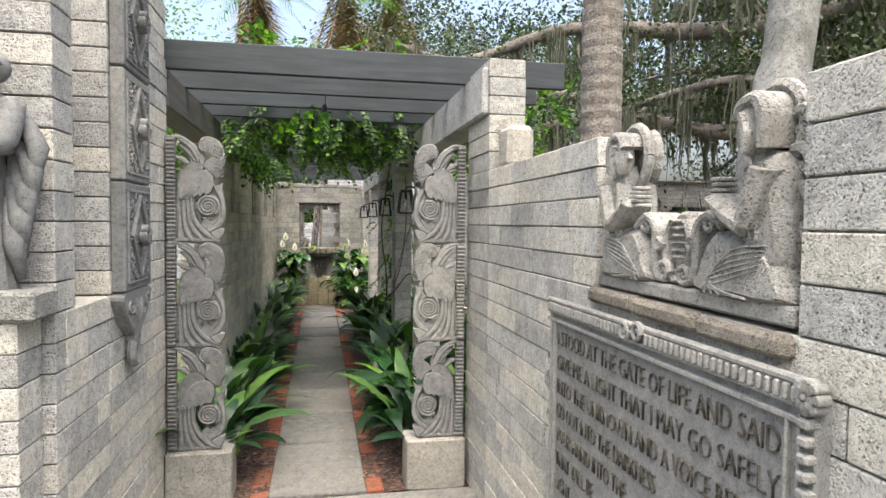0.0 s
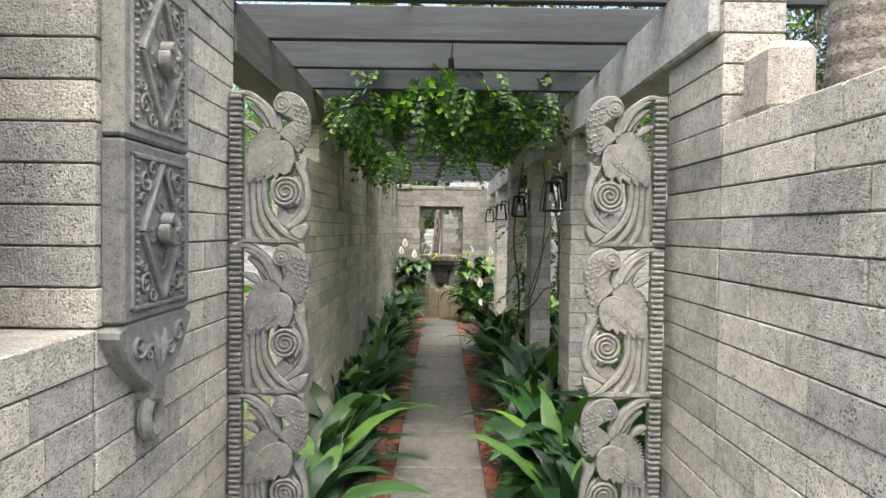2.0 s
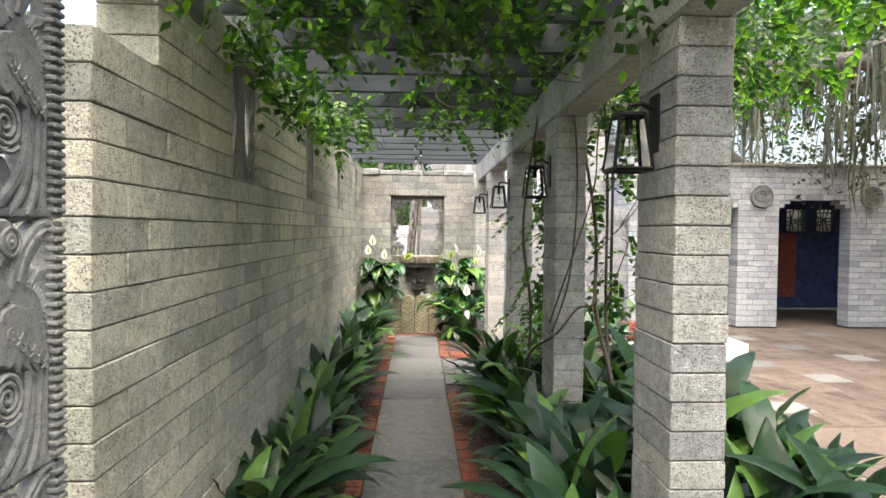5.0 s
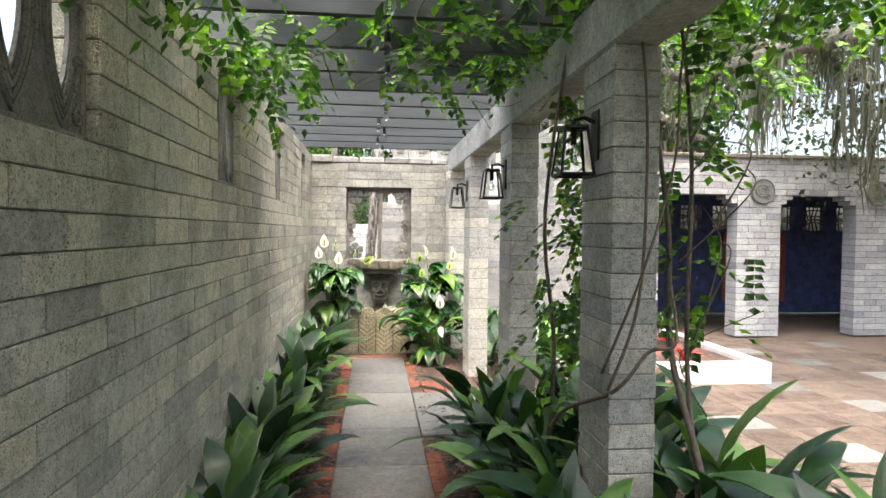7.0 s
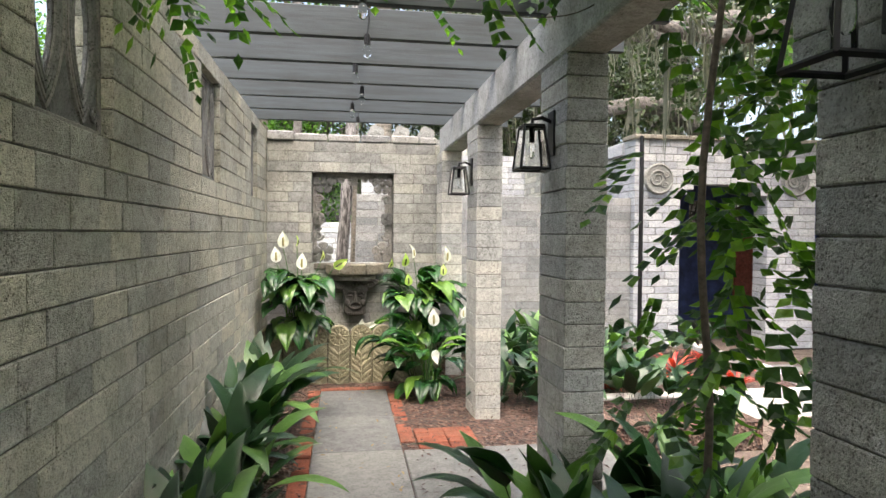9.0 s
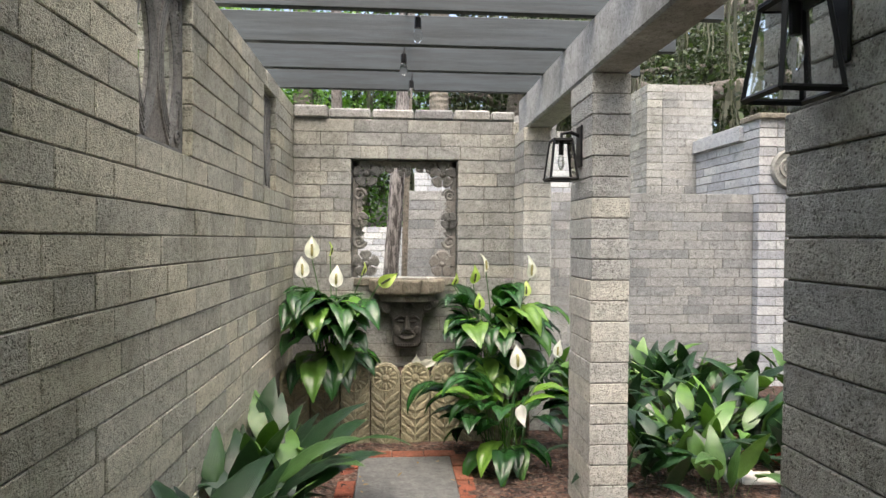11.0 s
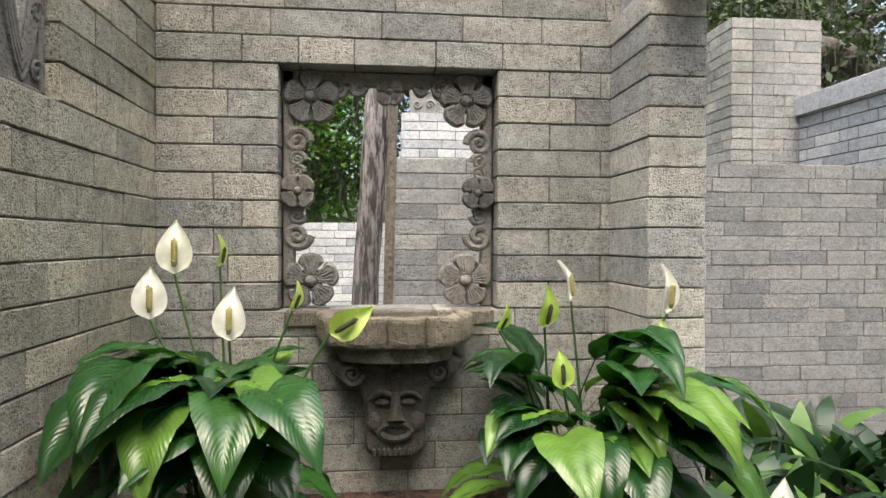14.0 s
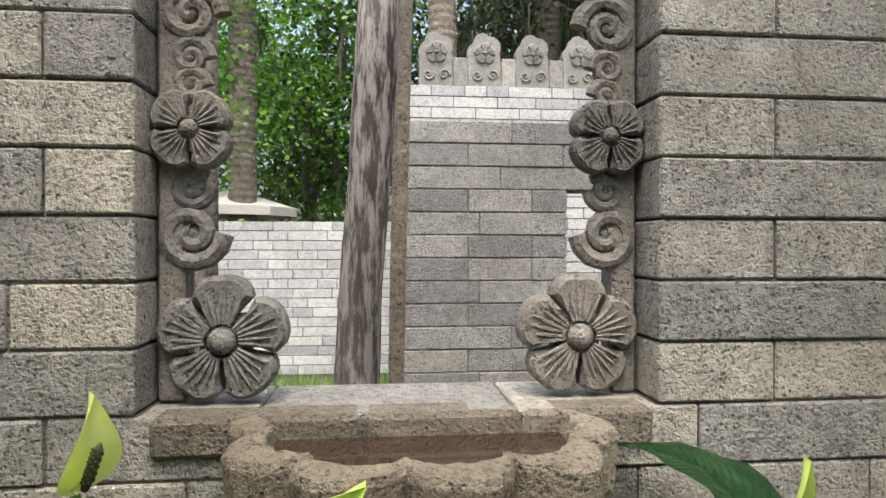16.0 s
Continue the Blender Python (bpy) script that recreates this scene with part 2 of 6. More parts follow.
MAT["tree_leaf"] = leafy("oak_leaf", (0.012, 0.022, 0.009), (0.025, 0.044, 0.015), (0.055, 0.085, 0.026), 0.5, 0.25, island=True)
MAT["bright_leaf"] = leafy("bright_leaf", (0.04, 0.1, 0.02), (0.08, 0.18, 0.03), (0.14, 0.26, 0.05), 0.45, 0.35, island=True)
MAT["moss"] = leafy("hanging_moss", (0.06, 0.065, 0.05), (0.1, 0.105, 0.085), (0.16, 0.16, 0.13), 0.9, 0.2, island=True)
MAT["bark"] = stone("bark", (0.07, 0.06, 0.055), (0.22, 0.2, 0.185), (0.2, 0.18, 0.16), bump=1.0, grain=40, stain=(0.05, 0.045, 0.04))
MAT["pale_bark"] = stone("pale_bark", (0.06, 0.063, 0.066), (0.22, 0.23, 0.235), (0.26, 0.25, 0.23), bump=0.8, grain=30, stain=(0.1, 0.1, 0.09), stain_amt=0.9)
MAT["palm_bark"] = stone("palm_bark", (0.12, 0.105, 0.09), (0.27, 0.24, 0.21), (0.24, 0.2, 0.16), bump=1.0, grain=60)
MAT["dry_frond"] = leafy("dry_frond", (0.12, 0.08, 0.04), (0.2, 0.13, 0.07), (0.28, 0.2, 0.11), 0.8, 0.2, island=True)
MAT["white_wall"] = plain("white_plaster", (0.5, 0.49, 0.46), 0.8, vary=0.08, scale=8)
MAT["blue_wall"] = plain("dark_blue_mural", (0.03, 0.045, 0.13), 0.7, vary=0.6, scale=6)
MAT["red_leaf"] = leafy("red_bromeliad", (0.35, 0.02, 0.02), (0.5, 0.04, 0.03), (0.55, 0.1, 0.06), 0.4, 0.2)
MAT["red_mural"] = plain("red_mural", (0.22, 0.06, 0.04), 0.8, vary=0.4)


def glass_mat():
    m, n, l, p = base_mat("clear_glass")
    p.inputs["Base Color"].default_value = (0.95, 0.97, 0.97, 1)
    p.inputs["Roughness"].default_value = 0.05
    p.inputs["Transmission Weight"].default_value = 1.0
    p.inputs["IOR"].default_value = 1.1
    return m


MAT["glass"] = glass_mat()


def water_mat():
    m, n, l, p = base_mat("still_water")
    p.inputs["Base Color"].default_value = (0.03, 0.02, 0.014, 1)
    p.inputs["Roughness"].default_value = 0.03
    return m


MAT["water"] = water_mat()


# ---- mesh tools ----
class Build:
    """Collects vertices and faces of one mesh."""

    def __init__(self):
        self.v, self.f = [], []

    def add(self, verts, faces, m=None):
        o = len(self.v)
        self.v += [tuple(m @ Vector(p)) for p in verts] if m else [tuple(p) for p in verts]
        self.f += [tuple(i + o for i in f) for f in faces]
        return self

    def box(self, x0, x1, y0, y1, z0, z1, c=0.0, m=None):
        """A box, its edges cut by c."""
        if c <= 0:
            vs = [(x, y, z) for z in (z0, z1) for y in (y0, y1) for x in (x0, x1)]
            fs = [(0, 2, 3, 1), (4, 5, 7, 6), (0, 1, 5, 4), (2, 6, 7, 3), (0, 4, 6, 2), (1, 3, 7, 5)]
            return self.add(vs, fs, m)
        vs, idx = [], {}
        for i, x in enumerate((x0, x1)):
            for j, y in enumerate((y0, y1)):
                for k, z in enumerate((z0, z1)):
                    sx, sy, sz = (c if i == 0 else -c), (c if j == 0 else -c), (c if k == 0 else -c)
                    for a, d in enumerate(((0, sy, sz), (sx, 0, sz), (sx, sy, 0))):
                        idx[i, j, k, a] = len(vs)
                        vs.append((x + d[0], y + d[1], z + d[2]))
        fs = []
        for i in (0, 1):
            fs.append([idx[i, j, k, 0] for j, k in ((0, 0), (0, 1), (1, 1), (1, 0))][:: 1 if i == 0 else -1])
            fs.append([idx[j, i, k, 1] for j, k in ((0, 0), (1, 0), (1, 1), (0, 1))][:: 1 if i == 0 else -1])
            fs.append([idx[j, k, i, 2] for j, k in ((0, 0), (0, 1), (1, 1), (1, 0))][:: 1 if i == 0 else -1])
        for a in (0, 1):
            for b in (0, 1):
                fs.append([idx[a, b, 0, 0], idx[a, b, 1, 0], idx[a, b, 1, 1], idx[a, b, 0, 1]][:: 1 if a != b else -1])
                fs.append([idx[a, 0, b, 0], idx[a, 1, b, 0], idx[a, 1, b, 2], idx[a, 0, b, 2]][:: -1 if a != b else 1])
                fs.append([idx[0, a, b, 1], idx[1, a, b, 1], idx[1, a, b, 2], idx[0, a, b, 2]][:: 1 if a != b else -1])
        for i in (0, 1):
            for j in (0, 1):
                for k in (0, 1):
                    fs.append([idx[i, j, k, a] for a in (0, 1, 2)][:: 1 if (i + j + k) % 2 else -1])
        return self.add(vs, fs, m)

    def tube(self, pts, radii, sides=8, m=None, flat=1.0, caps=True):
        """A tube along points; radii one number or one a point."""
        pts = [Vector(p) for p in pts]
        n = len(pts)
        if isinstance(radii, (int, float)):
            radii = [radii] * n
        vs, fs = [], []
        up = Vector((0, 0, 1))
        side = None
        for i, p in enumerate(pts):
            d = (pts[min(i + 1, n - 1)] - pts[max(i - 1, 0)]).normalized()
            if side is None:
                side = d.cross(up) if abs(d.dot(up)) < 0.95 else d.cross(Vector((0, 1, 0)))
            side = (side - d * side.dot(d)).normalized()
            o = d.cross(side)
            for k in range(sides):
                a = 2 * math.pi * k / sides
                vs.append(p + (side * math.cos(a) + o * math.sin(a) * flat) * radii[i])
        for i in range(n - 1):
            for k in range(sides):
                a, b = i * sides + k, i * sides + (k + 1) % sides
                fs.append((a, b, b + sides, a + sides))
        if caps:
            fs.append(tuple(range(sides))[::-1])
            fs.append(tuple((n - 1) * sides + k for k in range(sides)))
        return self.add(vs, fs, m)

    def prism(self, poly, y0, y1, m=None, c=0.0):
        """A flat outline in x and z, drawn out from y0 (front) to y1; the front edge cut by c."""
        n = len(poly)
        rings = [(poly, y1), (poly, y0 + c)]
        if c > 0:
            cx = sum(p[0] for p in poly) / n
            cz = sum(p[1] for p in poly) / n
            inner = []
            for x, z in poly:
                d = math.hypot(x - cx, z - cz) or 1
                k = max(0.0, 1 - c / d)
                inner.append((cx + (x - cx) * k, cz + (z - cz) * k))
            rings.append((inner, y0))
        vs, fs = [], []
        for ring, y in rings:
            vs += [(x, y, z) for x, z in ring]
        for r in range(len(rings) - 1):
            for i in range(n):
                j = (i + 1) % n
                fs.append((r * n + i, r * n + j, (r + 1) * n + j, (r + 1) * n + i))
        fs.append(tuple(range(n))[::-1])
        fs.append(tuple((len(rings) - 1) * n + i for i in range(n)))
        return self.add(vs, fs, m)

    def ribbon(self, pts, widths, y0, y1, m=None, c=0.0, steps=6):
        """A flat band in x and z along smooth points, rounded in front."""
        pts = smooth(pts, steps)
        n = len(pts)
        ws = [np.interp(i / (n - 1), np.linspace(0, 1, len(widths)), widths) for i in range(n)]
        vs, fs = [], []
        for i, (x, z) in enumerate(pts):
            a, b = pts[max(i - 1, 0)], pts[min(i + 1, n - 1)]
            dx, dz = b[0] - a[0], b[1] - a[1]
            d = math.hypot(dx, dz) or 1
            nx, nz, w = -dz / d, dx / d, ws[i] / 2
            k = max(0.0, w - c)
            vs += [(x + nx * w, y1, z + nz * w), (x + nx * w, y0 + c, z + nz * w), (x + nx * k, y0, z + nz * k),
                   (x - nx * k, y0, z - nz * k), (x - nx * w, y0 + c, z - nz * w), (x - nx * w, y1, z - nz * w)]
        for i in range(n - 1):
            for k in range(6):
                a, b = i * 6 + k, i * 6 + (k + 1) % 6
                fs.append((a, b, b + 6, a + 6))
        fs.append(tuple(range(6))[::-1])
        fs.append(tuple((n - 1) * 6 + k for k in range(6)))
        return self.add(vs, fs, m)

    def dome(self, x, z, rx, rz, y0, y1, turn=0.0, rings=4, sides=14, m=None):
        """A low dome with an oval outline on a vertical face; y1 the back, y0 its top."""
        vs, fs = [], []
        ca, sa = math.cos(turn), math.sin(turn)
        for r in range(rings):
            a = r / rings * math.pi / 2
            for k in range(sides):
                t = 2 * math.pi * k / sides
                px, pz = rx * math.cos(a) * math.cos(t), rz * math.cos(a) * math.sin(t)
                vs.append((x + px * ca - pz * sa, y1 + (y0 - y1) * math.sin(a), z + px * sa + pz * ca))
        vs.append((x, y0, z))
        for r in range(rings - 1):
            for k in range(sides):
                a, b = r * sides + k, r * sides + (k + 1) % sides
                fs.append((a, b, b + sides, a + sides))
        for k in range(sides):
            fs.append(((rings - 1) * sides + k, (rings - 1) * sides + (k + 1) % sides, len(vs) - 1))
        return self.add(vs, fs, m)

    def ball(self, c, r, scale=(1, 1, 1), rings=8, sides=12, m=None, rough=0.0):
        vs, fs = [], []
        for i in range(rings + 1):
            a = math.pi * i / rings
            for k in range(sides):
                t = 2 * math.pi * k / sides
                d = Vector((math.sin(a) * math.cos(t), math.sin(a) * math.sin(t), math.cos(a)))
                rr = r * (1 + rough * noise.noise(d * 2.3 + Vector(c) * 3))
                vs.append((c[0] + d.x * rr * scale[0], c[1] + d.y * rr * scale[1], c[2] + d.z * rr * scale[2]))
        for i in range(rings):
            for k in range(sides):
                a, b = i * sides + k, i * sides + (k + 1) % sides
                fs.append((a, a + sides, b + sides, b))
        return self.add(vs, fs, m)

    def spiral(self, x, z, r, turns, y, w, m=None, start=0.0, way=1, sides=6):
        """A raised coil on a vertical face."""
        pts, rad = [], []
        k = int(14 * turns)
        for i in range(k + 1):
            f = i / k
            a = start + way * f * turns * 2 * math.pi
            rr = r * (1 - 0.9 * f)
            pts.append((x + rr * math.cos(a), y, z + rr * math.sin(a)))
            rad.append(w * (1 - 0.35 * f))
        return self.tube(pts, rad, sides, m)

    def mesh(self, name, shade=False):
        me = bpy.data.meshes.new(name)
        me.from_pydata(self.v, [], self.f)
        if shade:
            me.polygons.foreach_set("use_smooth", [True] * len(me.polygons))
        me.update()
        return me

    def part(self, name, mat, parent=None, label="", shade=False, fix=False):
        me = self.mesh(name, shade)
        if fix:
            b = bmesh.new()
            b.from_mesh(me)
            bmesh.ops.recalc_face_normals(b, faces=b.faces)
            b.to_mesh(me)
            b.free()
        me.materials.append(MAT[mat])
        ob = new(name, me)
        ob.parent = parent
        if label:
            tagged(ob, label)
        return ob


def smooth(pts, steps=6, closed=False):
    """A Catmull-Rom line through the points."""
    n = len(pts)
    out = []
    for i in range(n if closed else n - 1):
        p = [pts[(i + k) % n] if closed else pts[min(max(i + k, 0), n - 1)] for k in (-1, 0, 1, 2)]
        for s in range(steps):
            t = s / steps
            out.append(tuple(0.5 * (2 * b + (c - a) * t + (2 * a - 5 * b + 4 * c - d) * t * t + (3 * b - a - 3 * c + d) * t ** 3) for a, b, c, d in zip(*p)))
    if not closed:
        out.append(tuple(pts[-1]))
    return out


def thing(name, label, category, at=(0, 0, 0), group="", kind=""):
    ob = new(name)
    ob.empty_display_size = 0.1
    ob.location = at
    return tagged(ob, label, category, group, kind)


def structure(name, build, mat, label, category=""):
    ob = build.part(name, mat)
    return tagged(ob, label, category or name.split("_")[0], kind="structure")


# ---- ground and paths ----
Z0, P = -0.042, 0.0991
g = Build()
g.add([(-400, -400, -0.3), (400, -400, -0.3), (400, 400, -0.3), (-400, 400, -0.3)], [(0, 1, 2, 3)])
structure("ground", g, "ground", "dark garden earth with low green cover", "ground")

bed = Build()
nx, ny = 24, 120
for j in range(ny + 1):
    for i in range(nx + 1):
        x, y = -1.0 + 2.62 * i / nx, 3.6 + 9.15 * j / ny
        bed.v.append((x, y, -0.02 + 0.018 * noise.noise((x * 5, y * 5, 0)) + 0.012 * noise.noise((x * 17, y * 17, 3))))
for j in range(ny):
    for i in range(nx):
        a = j * (nx + 1) + i
        bed.f.append((a, a + 1, a + nx + 2, a + nx + 1))
bed.box(-1.02, 2.1, 3.59, 9.19, -0.3, -0.05)
bed.box(-1.02, 1.62, 10.36, 12.76, -0.3, -0.05)
bed.box(1.0, 3.0, 10.7, 14.45, -0.3, -0.04)
structure("planting_bed", bed, "soil", "brown leaf mulch over garden soil", "mulch")
rng = random.Random(5)
litter = Build()
for i in range(2600):
    x = rng.choice([rng.uniform(-0.83, -0.3), rng.uniform(0.3, 1.5)])
    y = rng.uniform(3.7, 12.2)
    m = Matrix.Translation((x, y, 0.004 + rng.random() * 0.014)) @ Euler((rng.uniform(-.5, .5), rng.uniform(-.5, .5), rng.uniform(0, 6.3))).to_matrix().to_4x4()
    a, b = rng.uniform(0.008, 0.03), rng.uniform(0.004, 0.009)
    litter.add([(-a, 0, 0), (0, -b, 0.003), (a, 0, 0), (0, b, 0.003)], [(0, 1, 2, 3)], m)
lit = litter.part("mulch_chips", "soil")
tagged(lit, "red brown bark chips scattered over the beds", "mulch", kind="stuff")

entry = Build()
entry.box(-3.0, 3.0, -4.0, 3.58, -0.09, -0.012, 0.006)
structure("pavement", entry, "concrete", "grey concrete paving before the gate", "pavement")

path = thing("path", "grey concrete slabs in a row between red brick edging", "path", kind="structure")
ys = [3.6, 4.45, 5.16, 5.88, 6.57, 7.26, 7.95, 8.65, 9.36, 10.35, 11.1, 11.88]
for i, (a, b) in enumerate(zip(ys, ys[1:])):
    s = Build().box(-0.283, 0.27, a + 0.004, b - 0.004, -0.06, 0.001 * (i % 3), 0.006)
    s.part("slab", "concrete", path)
Build().box(0.278, 1.62, 9.2, 10.34, -0.06, 0.0, 0.006).part("slab", "concrete", path)
brick_mesh = Build().box(-0.05, 0.05, -0.098, 0.098, -0.055, 0.0, 0.005).mesh("brick")
brick_mesh.materials.append(MAT["brick"])


def lay_brick(x, y, rz=0.0, z=0.0):
    b = new("brick", brick_mesh)
    b.parent = path
    b.matrix_local = pose(x, y, z, rng.uniform(-1, 1), rng.uniform(-1.5, 1.5), rz + rng.uniform(-1.5, 1.5))


y = 3.72
while y < 11.9:
    lay_brick(-0.338, y, z=-0.012 + rng.uniform(-0.012, 0.006))
    if not 9.1 < y < 10.4:
        lay_brick(0.325, y, z=-0.012 + rng.uniform(-0.012, 0.006))
    y += 0.203
for i in range(3):
    lay_brick(-0.19 + 0.2 * i, 11.94, 90)
for j in range(4):
    for i in range(2):
        lay_brick(0.48 + 0.2 * i, 10.4 + 0.105 * j, 90)

# ---- block walls ----
BLOCKS = {}
LENGTHS = (0.2, 0.3, 0.4)


def block_mesh(length, thick, mat, gap=0.0022):
    key = (round(length, 3), round(thick, 3), mat, gap)
    if key not in BLOCKS:
        b = Build().box(-length / 2 + gap, length / 2 - gap, -thick / 2, thick / 2, gap, P - gap, 0.0032)
        me = b.mesh("block")
        me.materials.append(MAT[mat])
        BLOCKS[key] = me
    return BLOCKS[key]


def block_wall(name, label, m, length, courses, thick, mat, openings=(), pieces=300, seed=1, z0=0, near=None, category="wall", lengths=LENGTHS, mortar="mortar", gap=0.0022):
    """A wall of courses along local x from the pose m, its front face at local y = 0, thickness towards +y.
    openings: (u0, u1, first course, last course)."""
    r = random.Random(seed)
    wall = tagged(new(name), label, category, kind="structure")
    wall.matrix_world = m
    core = Build()
    us = sorted({0.0, length, *[u for o in openings for u in o[:2]]})
    zs = sorted({z0, courses, *[c for o in openings for c in o[2:] if z0 <= c <= courses]})
    for a, b in zip(us, us[1:]):
        for c, d in zip(zs, zs[1:]):
            mu, mc = (a + b) / 2, (c + d) / 2
            if any(o[0] < mu < o[1] and o[2] < mc < o[3] for o in openings):
                continue
            e = 0.01
            lo = a + (e if a == 0 or any(abs(o[1] - a) < 1e-6 and o[2] < mc < o[3] for o in openings) else 0)
            hi = b - (e if b == length or any(abs(o[0] - b) < 1e-6 and o[2] < mc < o[3] for o in openings) else 0)
            top = Z0 + d * P - (e if d == courses or any(abs(o[2] - d) < 1e-6 and o[0] < mu < o[1] for o in openings) else 0)
            bot = Z0 + c * P + (e if any(abs(o[3] - c) < 1e-6 and o[0] < mu < o[1] for o in openings) else 0)
            core.box(lo, hi, 0.007, thick - 0.007, bot, top)
    core.part("mortar", mortar, wall)
    rest, count = Build(), 0
    last = []
    for k in range(z0, courses):
        spans = [(0.0, length)]
        for o in openings:
            if o[2] <= k < o[3]:
                spans = [s for a, b in spans for s in ((a, min(b, o[0])), (max(a, o[1]), b)) if s[1] - s[0] > 0.02]
        joints = []
        for a, b in spans:
            u = a
            first = True
            while u < b - 1e-4:
                w = r.choice(lengths)
                if first and k % 2:
                    w = lengths[0]
                for _ in range(6):
                    if any(abs(u + w - q) < 0.045 for q in last):
                        w = r.choice(lengths) + r.choice((0, 0, 0.05))
                if b - u - w < 0.12:
                    w = b - u
                    if w > 0.52:
                        w = w / 2
                first = False
                w = round(w, 3)
                off, tilt = r.uniform(-0.003, 0.003), r.uniform(-0.25, 0.25)
                lm = pose(u + w / 2, thick / 2 + off, Z0 + k * P, 0, tilt * 0.4, tilt)
                if count < pieces and (near is None or near[0] <= u <= near[1]):
                    ob = new("block", block_mesh(w, thick, mat, gap))
                    ob.parent = wall
                    ob.matrix_local = lm
                    count += 1
                else:
                    me = block_mesh(w, thick, mat, gap)
                    rest.add([v.co for v in me.vertices], [tuple(p.vertices) for p in me.polygons], lm)
                u += w
                joints.append(u)
        last = joints
    if rest.v:
        ob = rest.part("blocks", mat, wall)
        tagged(ob, kind="stuff")
    return wall


# left garden wall, from the side opening to the corner
LX, BY = -0.835, 12.77
slots = [(6.30, 6.80), (8.15, 8.67), (9.97, 10.46), (11.74, 12.11)]
block_wall("wall_west", "grey and buff weathered concrete block garden wall", pose(LX, 5.05, 0, 0, 0, 90), BY + 0.2 - 5.05, 24, 0.2, "block_buff",
           [(a - 5.05, b - 5.05, 17, 23) for a, b in slots] + [(0.0, 0.42, 20, 24)], 300, 3, near=(0.5, 6.0))
block_wall("wall_north", "grey concrete block wall with a square window opening", pose(LX, BY, 0), 1.9, 23, 0.2, "block",
           [(0.43, 1.23, 11, 20)], 300, 8)
cope = thing("wall_coping", "rough weathered coping stones along the wall top", "coping", kind="structure")
for i, (a, b) in enumerate([(-0.83, -0.58), (-0.57, -0.26), (-0.25, 0.06), (0.07, 0.36), (0.37, 0.64), (0.65, 0.83)]):
    h = 2.325 + (0.02 if i == 0 else rng.uniform(-0.006, 0.01))
    Build().box(a, b, BY - 0.004 - (0.02 if i == 0 else 0), BY + 0.21, 2.24, h - 0.012, 0.012).part("coping_stone", "block_grey", cope)

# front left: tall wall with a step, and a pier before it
block_wall("wall_west_gate", "tall buff and grey concrete block wall beside the gate", pose(LX, 2.74, 0, 0, 0, 90), 1.0, 28, 0.35, "block_lit", [], 300, 12)
block_wall("wall_west_low", "low buff block wall under a shadowed recess", pose(LX, 2.30, 0, 0, 0, 90), 0.435, 13, 0.6, "block_lit", [], 300, 14)
block_wall("recess_wall", "grey block wall at the back of the recess", pose(LX - 0.45, 1.6, 0, 0, 0, 90), 1.14, 28, 0.2, "block_lit", [], 200, 15)
block_wall("pier_west", "broad concrete block pier with a statue ledge", pose(LX - 0.9, 2.22, 0), 0.9, 28, 0.17, "block_lit", [], 300, 16)
block_wall("pier_west_base", "concrete block pier base with a projecting ledge", pose(LX - 0.9, 2.05, 0), 0.86, 13, 0.165, "block_lit", [], 300, 17)

# front right: low wall with the plaque and the statue notch, then the gate pier
RX = 0.887
block_wall("wall_east", "grey weathered concrete block wall with an open notch", pose(RX, 3.26, 0, 0, 0, -90), 4.6, 19, 0.2, "block_lit",
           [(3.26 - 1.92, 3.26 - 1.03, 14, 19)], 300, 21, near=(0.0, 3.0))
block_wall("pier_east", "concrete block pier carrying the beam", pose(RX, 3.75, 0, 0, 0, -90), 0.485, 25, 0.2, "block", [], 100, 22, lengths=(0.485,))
stub = Build().box(0.92, 1.06, 3.03, 3.22, 1.842, 2.05, 0.025)
tagged(stub.part("broken_stone", "statue"), "rough lump of pale stone on the wall top", "stone")

# posts and beam
# Fourth post and pilaster take the lightened block to look better lit.
for i, y in enumerate((5.45, 7.27, 9.1, 10.96)):
    block_wall("post_%d" % (i + 1), "square grey concrete block post under the pergola beam", pose(0.86, y + 0.37, 0, 0, 0, -90), 0.37, 22, 0.19, "block" if i < 3 else "block_lit", [], 60, 30 + i, category="post", lengths=(0.37,))
block_wall("post_5", "concrete block pilaster beside the end wall", pose(0.83, BY, 0, 0, 0, -90), 0.35, 22, 0.2, "block_lit", [], 60, 36, category="post", lengths=(0.35,))
bm = Build()
bm.box(0.855, 1.05, 3.3, 12.75, 2.141, 2.395, 0.012)
structure("beam", bm, "beam", "streaked pale concrete beam along the posts", "beam")
pl = Build()
pl.box(LX - 0.19, LX + 0.003, 3.76, 5.9, 2.19, 2.395, 0.006)
structure("wall_plate", pl, "plate", "dark weathered timber plate on the wall", "timber")

for i in range(18):
    y = 3.7 + 0.515 * i
    b = Build().box(-1.2, 1.48, y, y + 0.045, 2.385, 2.545, 0.004)
    ob = b.part("rafter", "timber")
    tagged(ob, "dark green painted timber rafter across the pergola", "rafter", "pergola rafters")

# ---- carved work ----


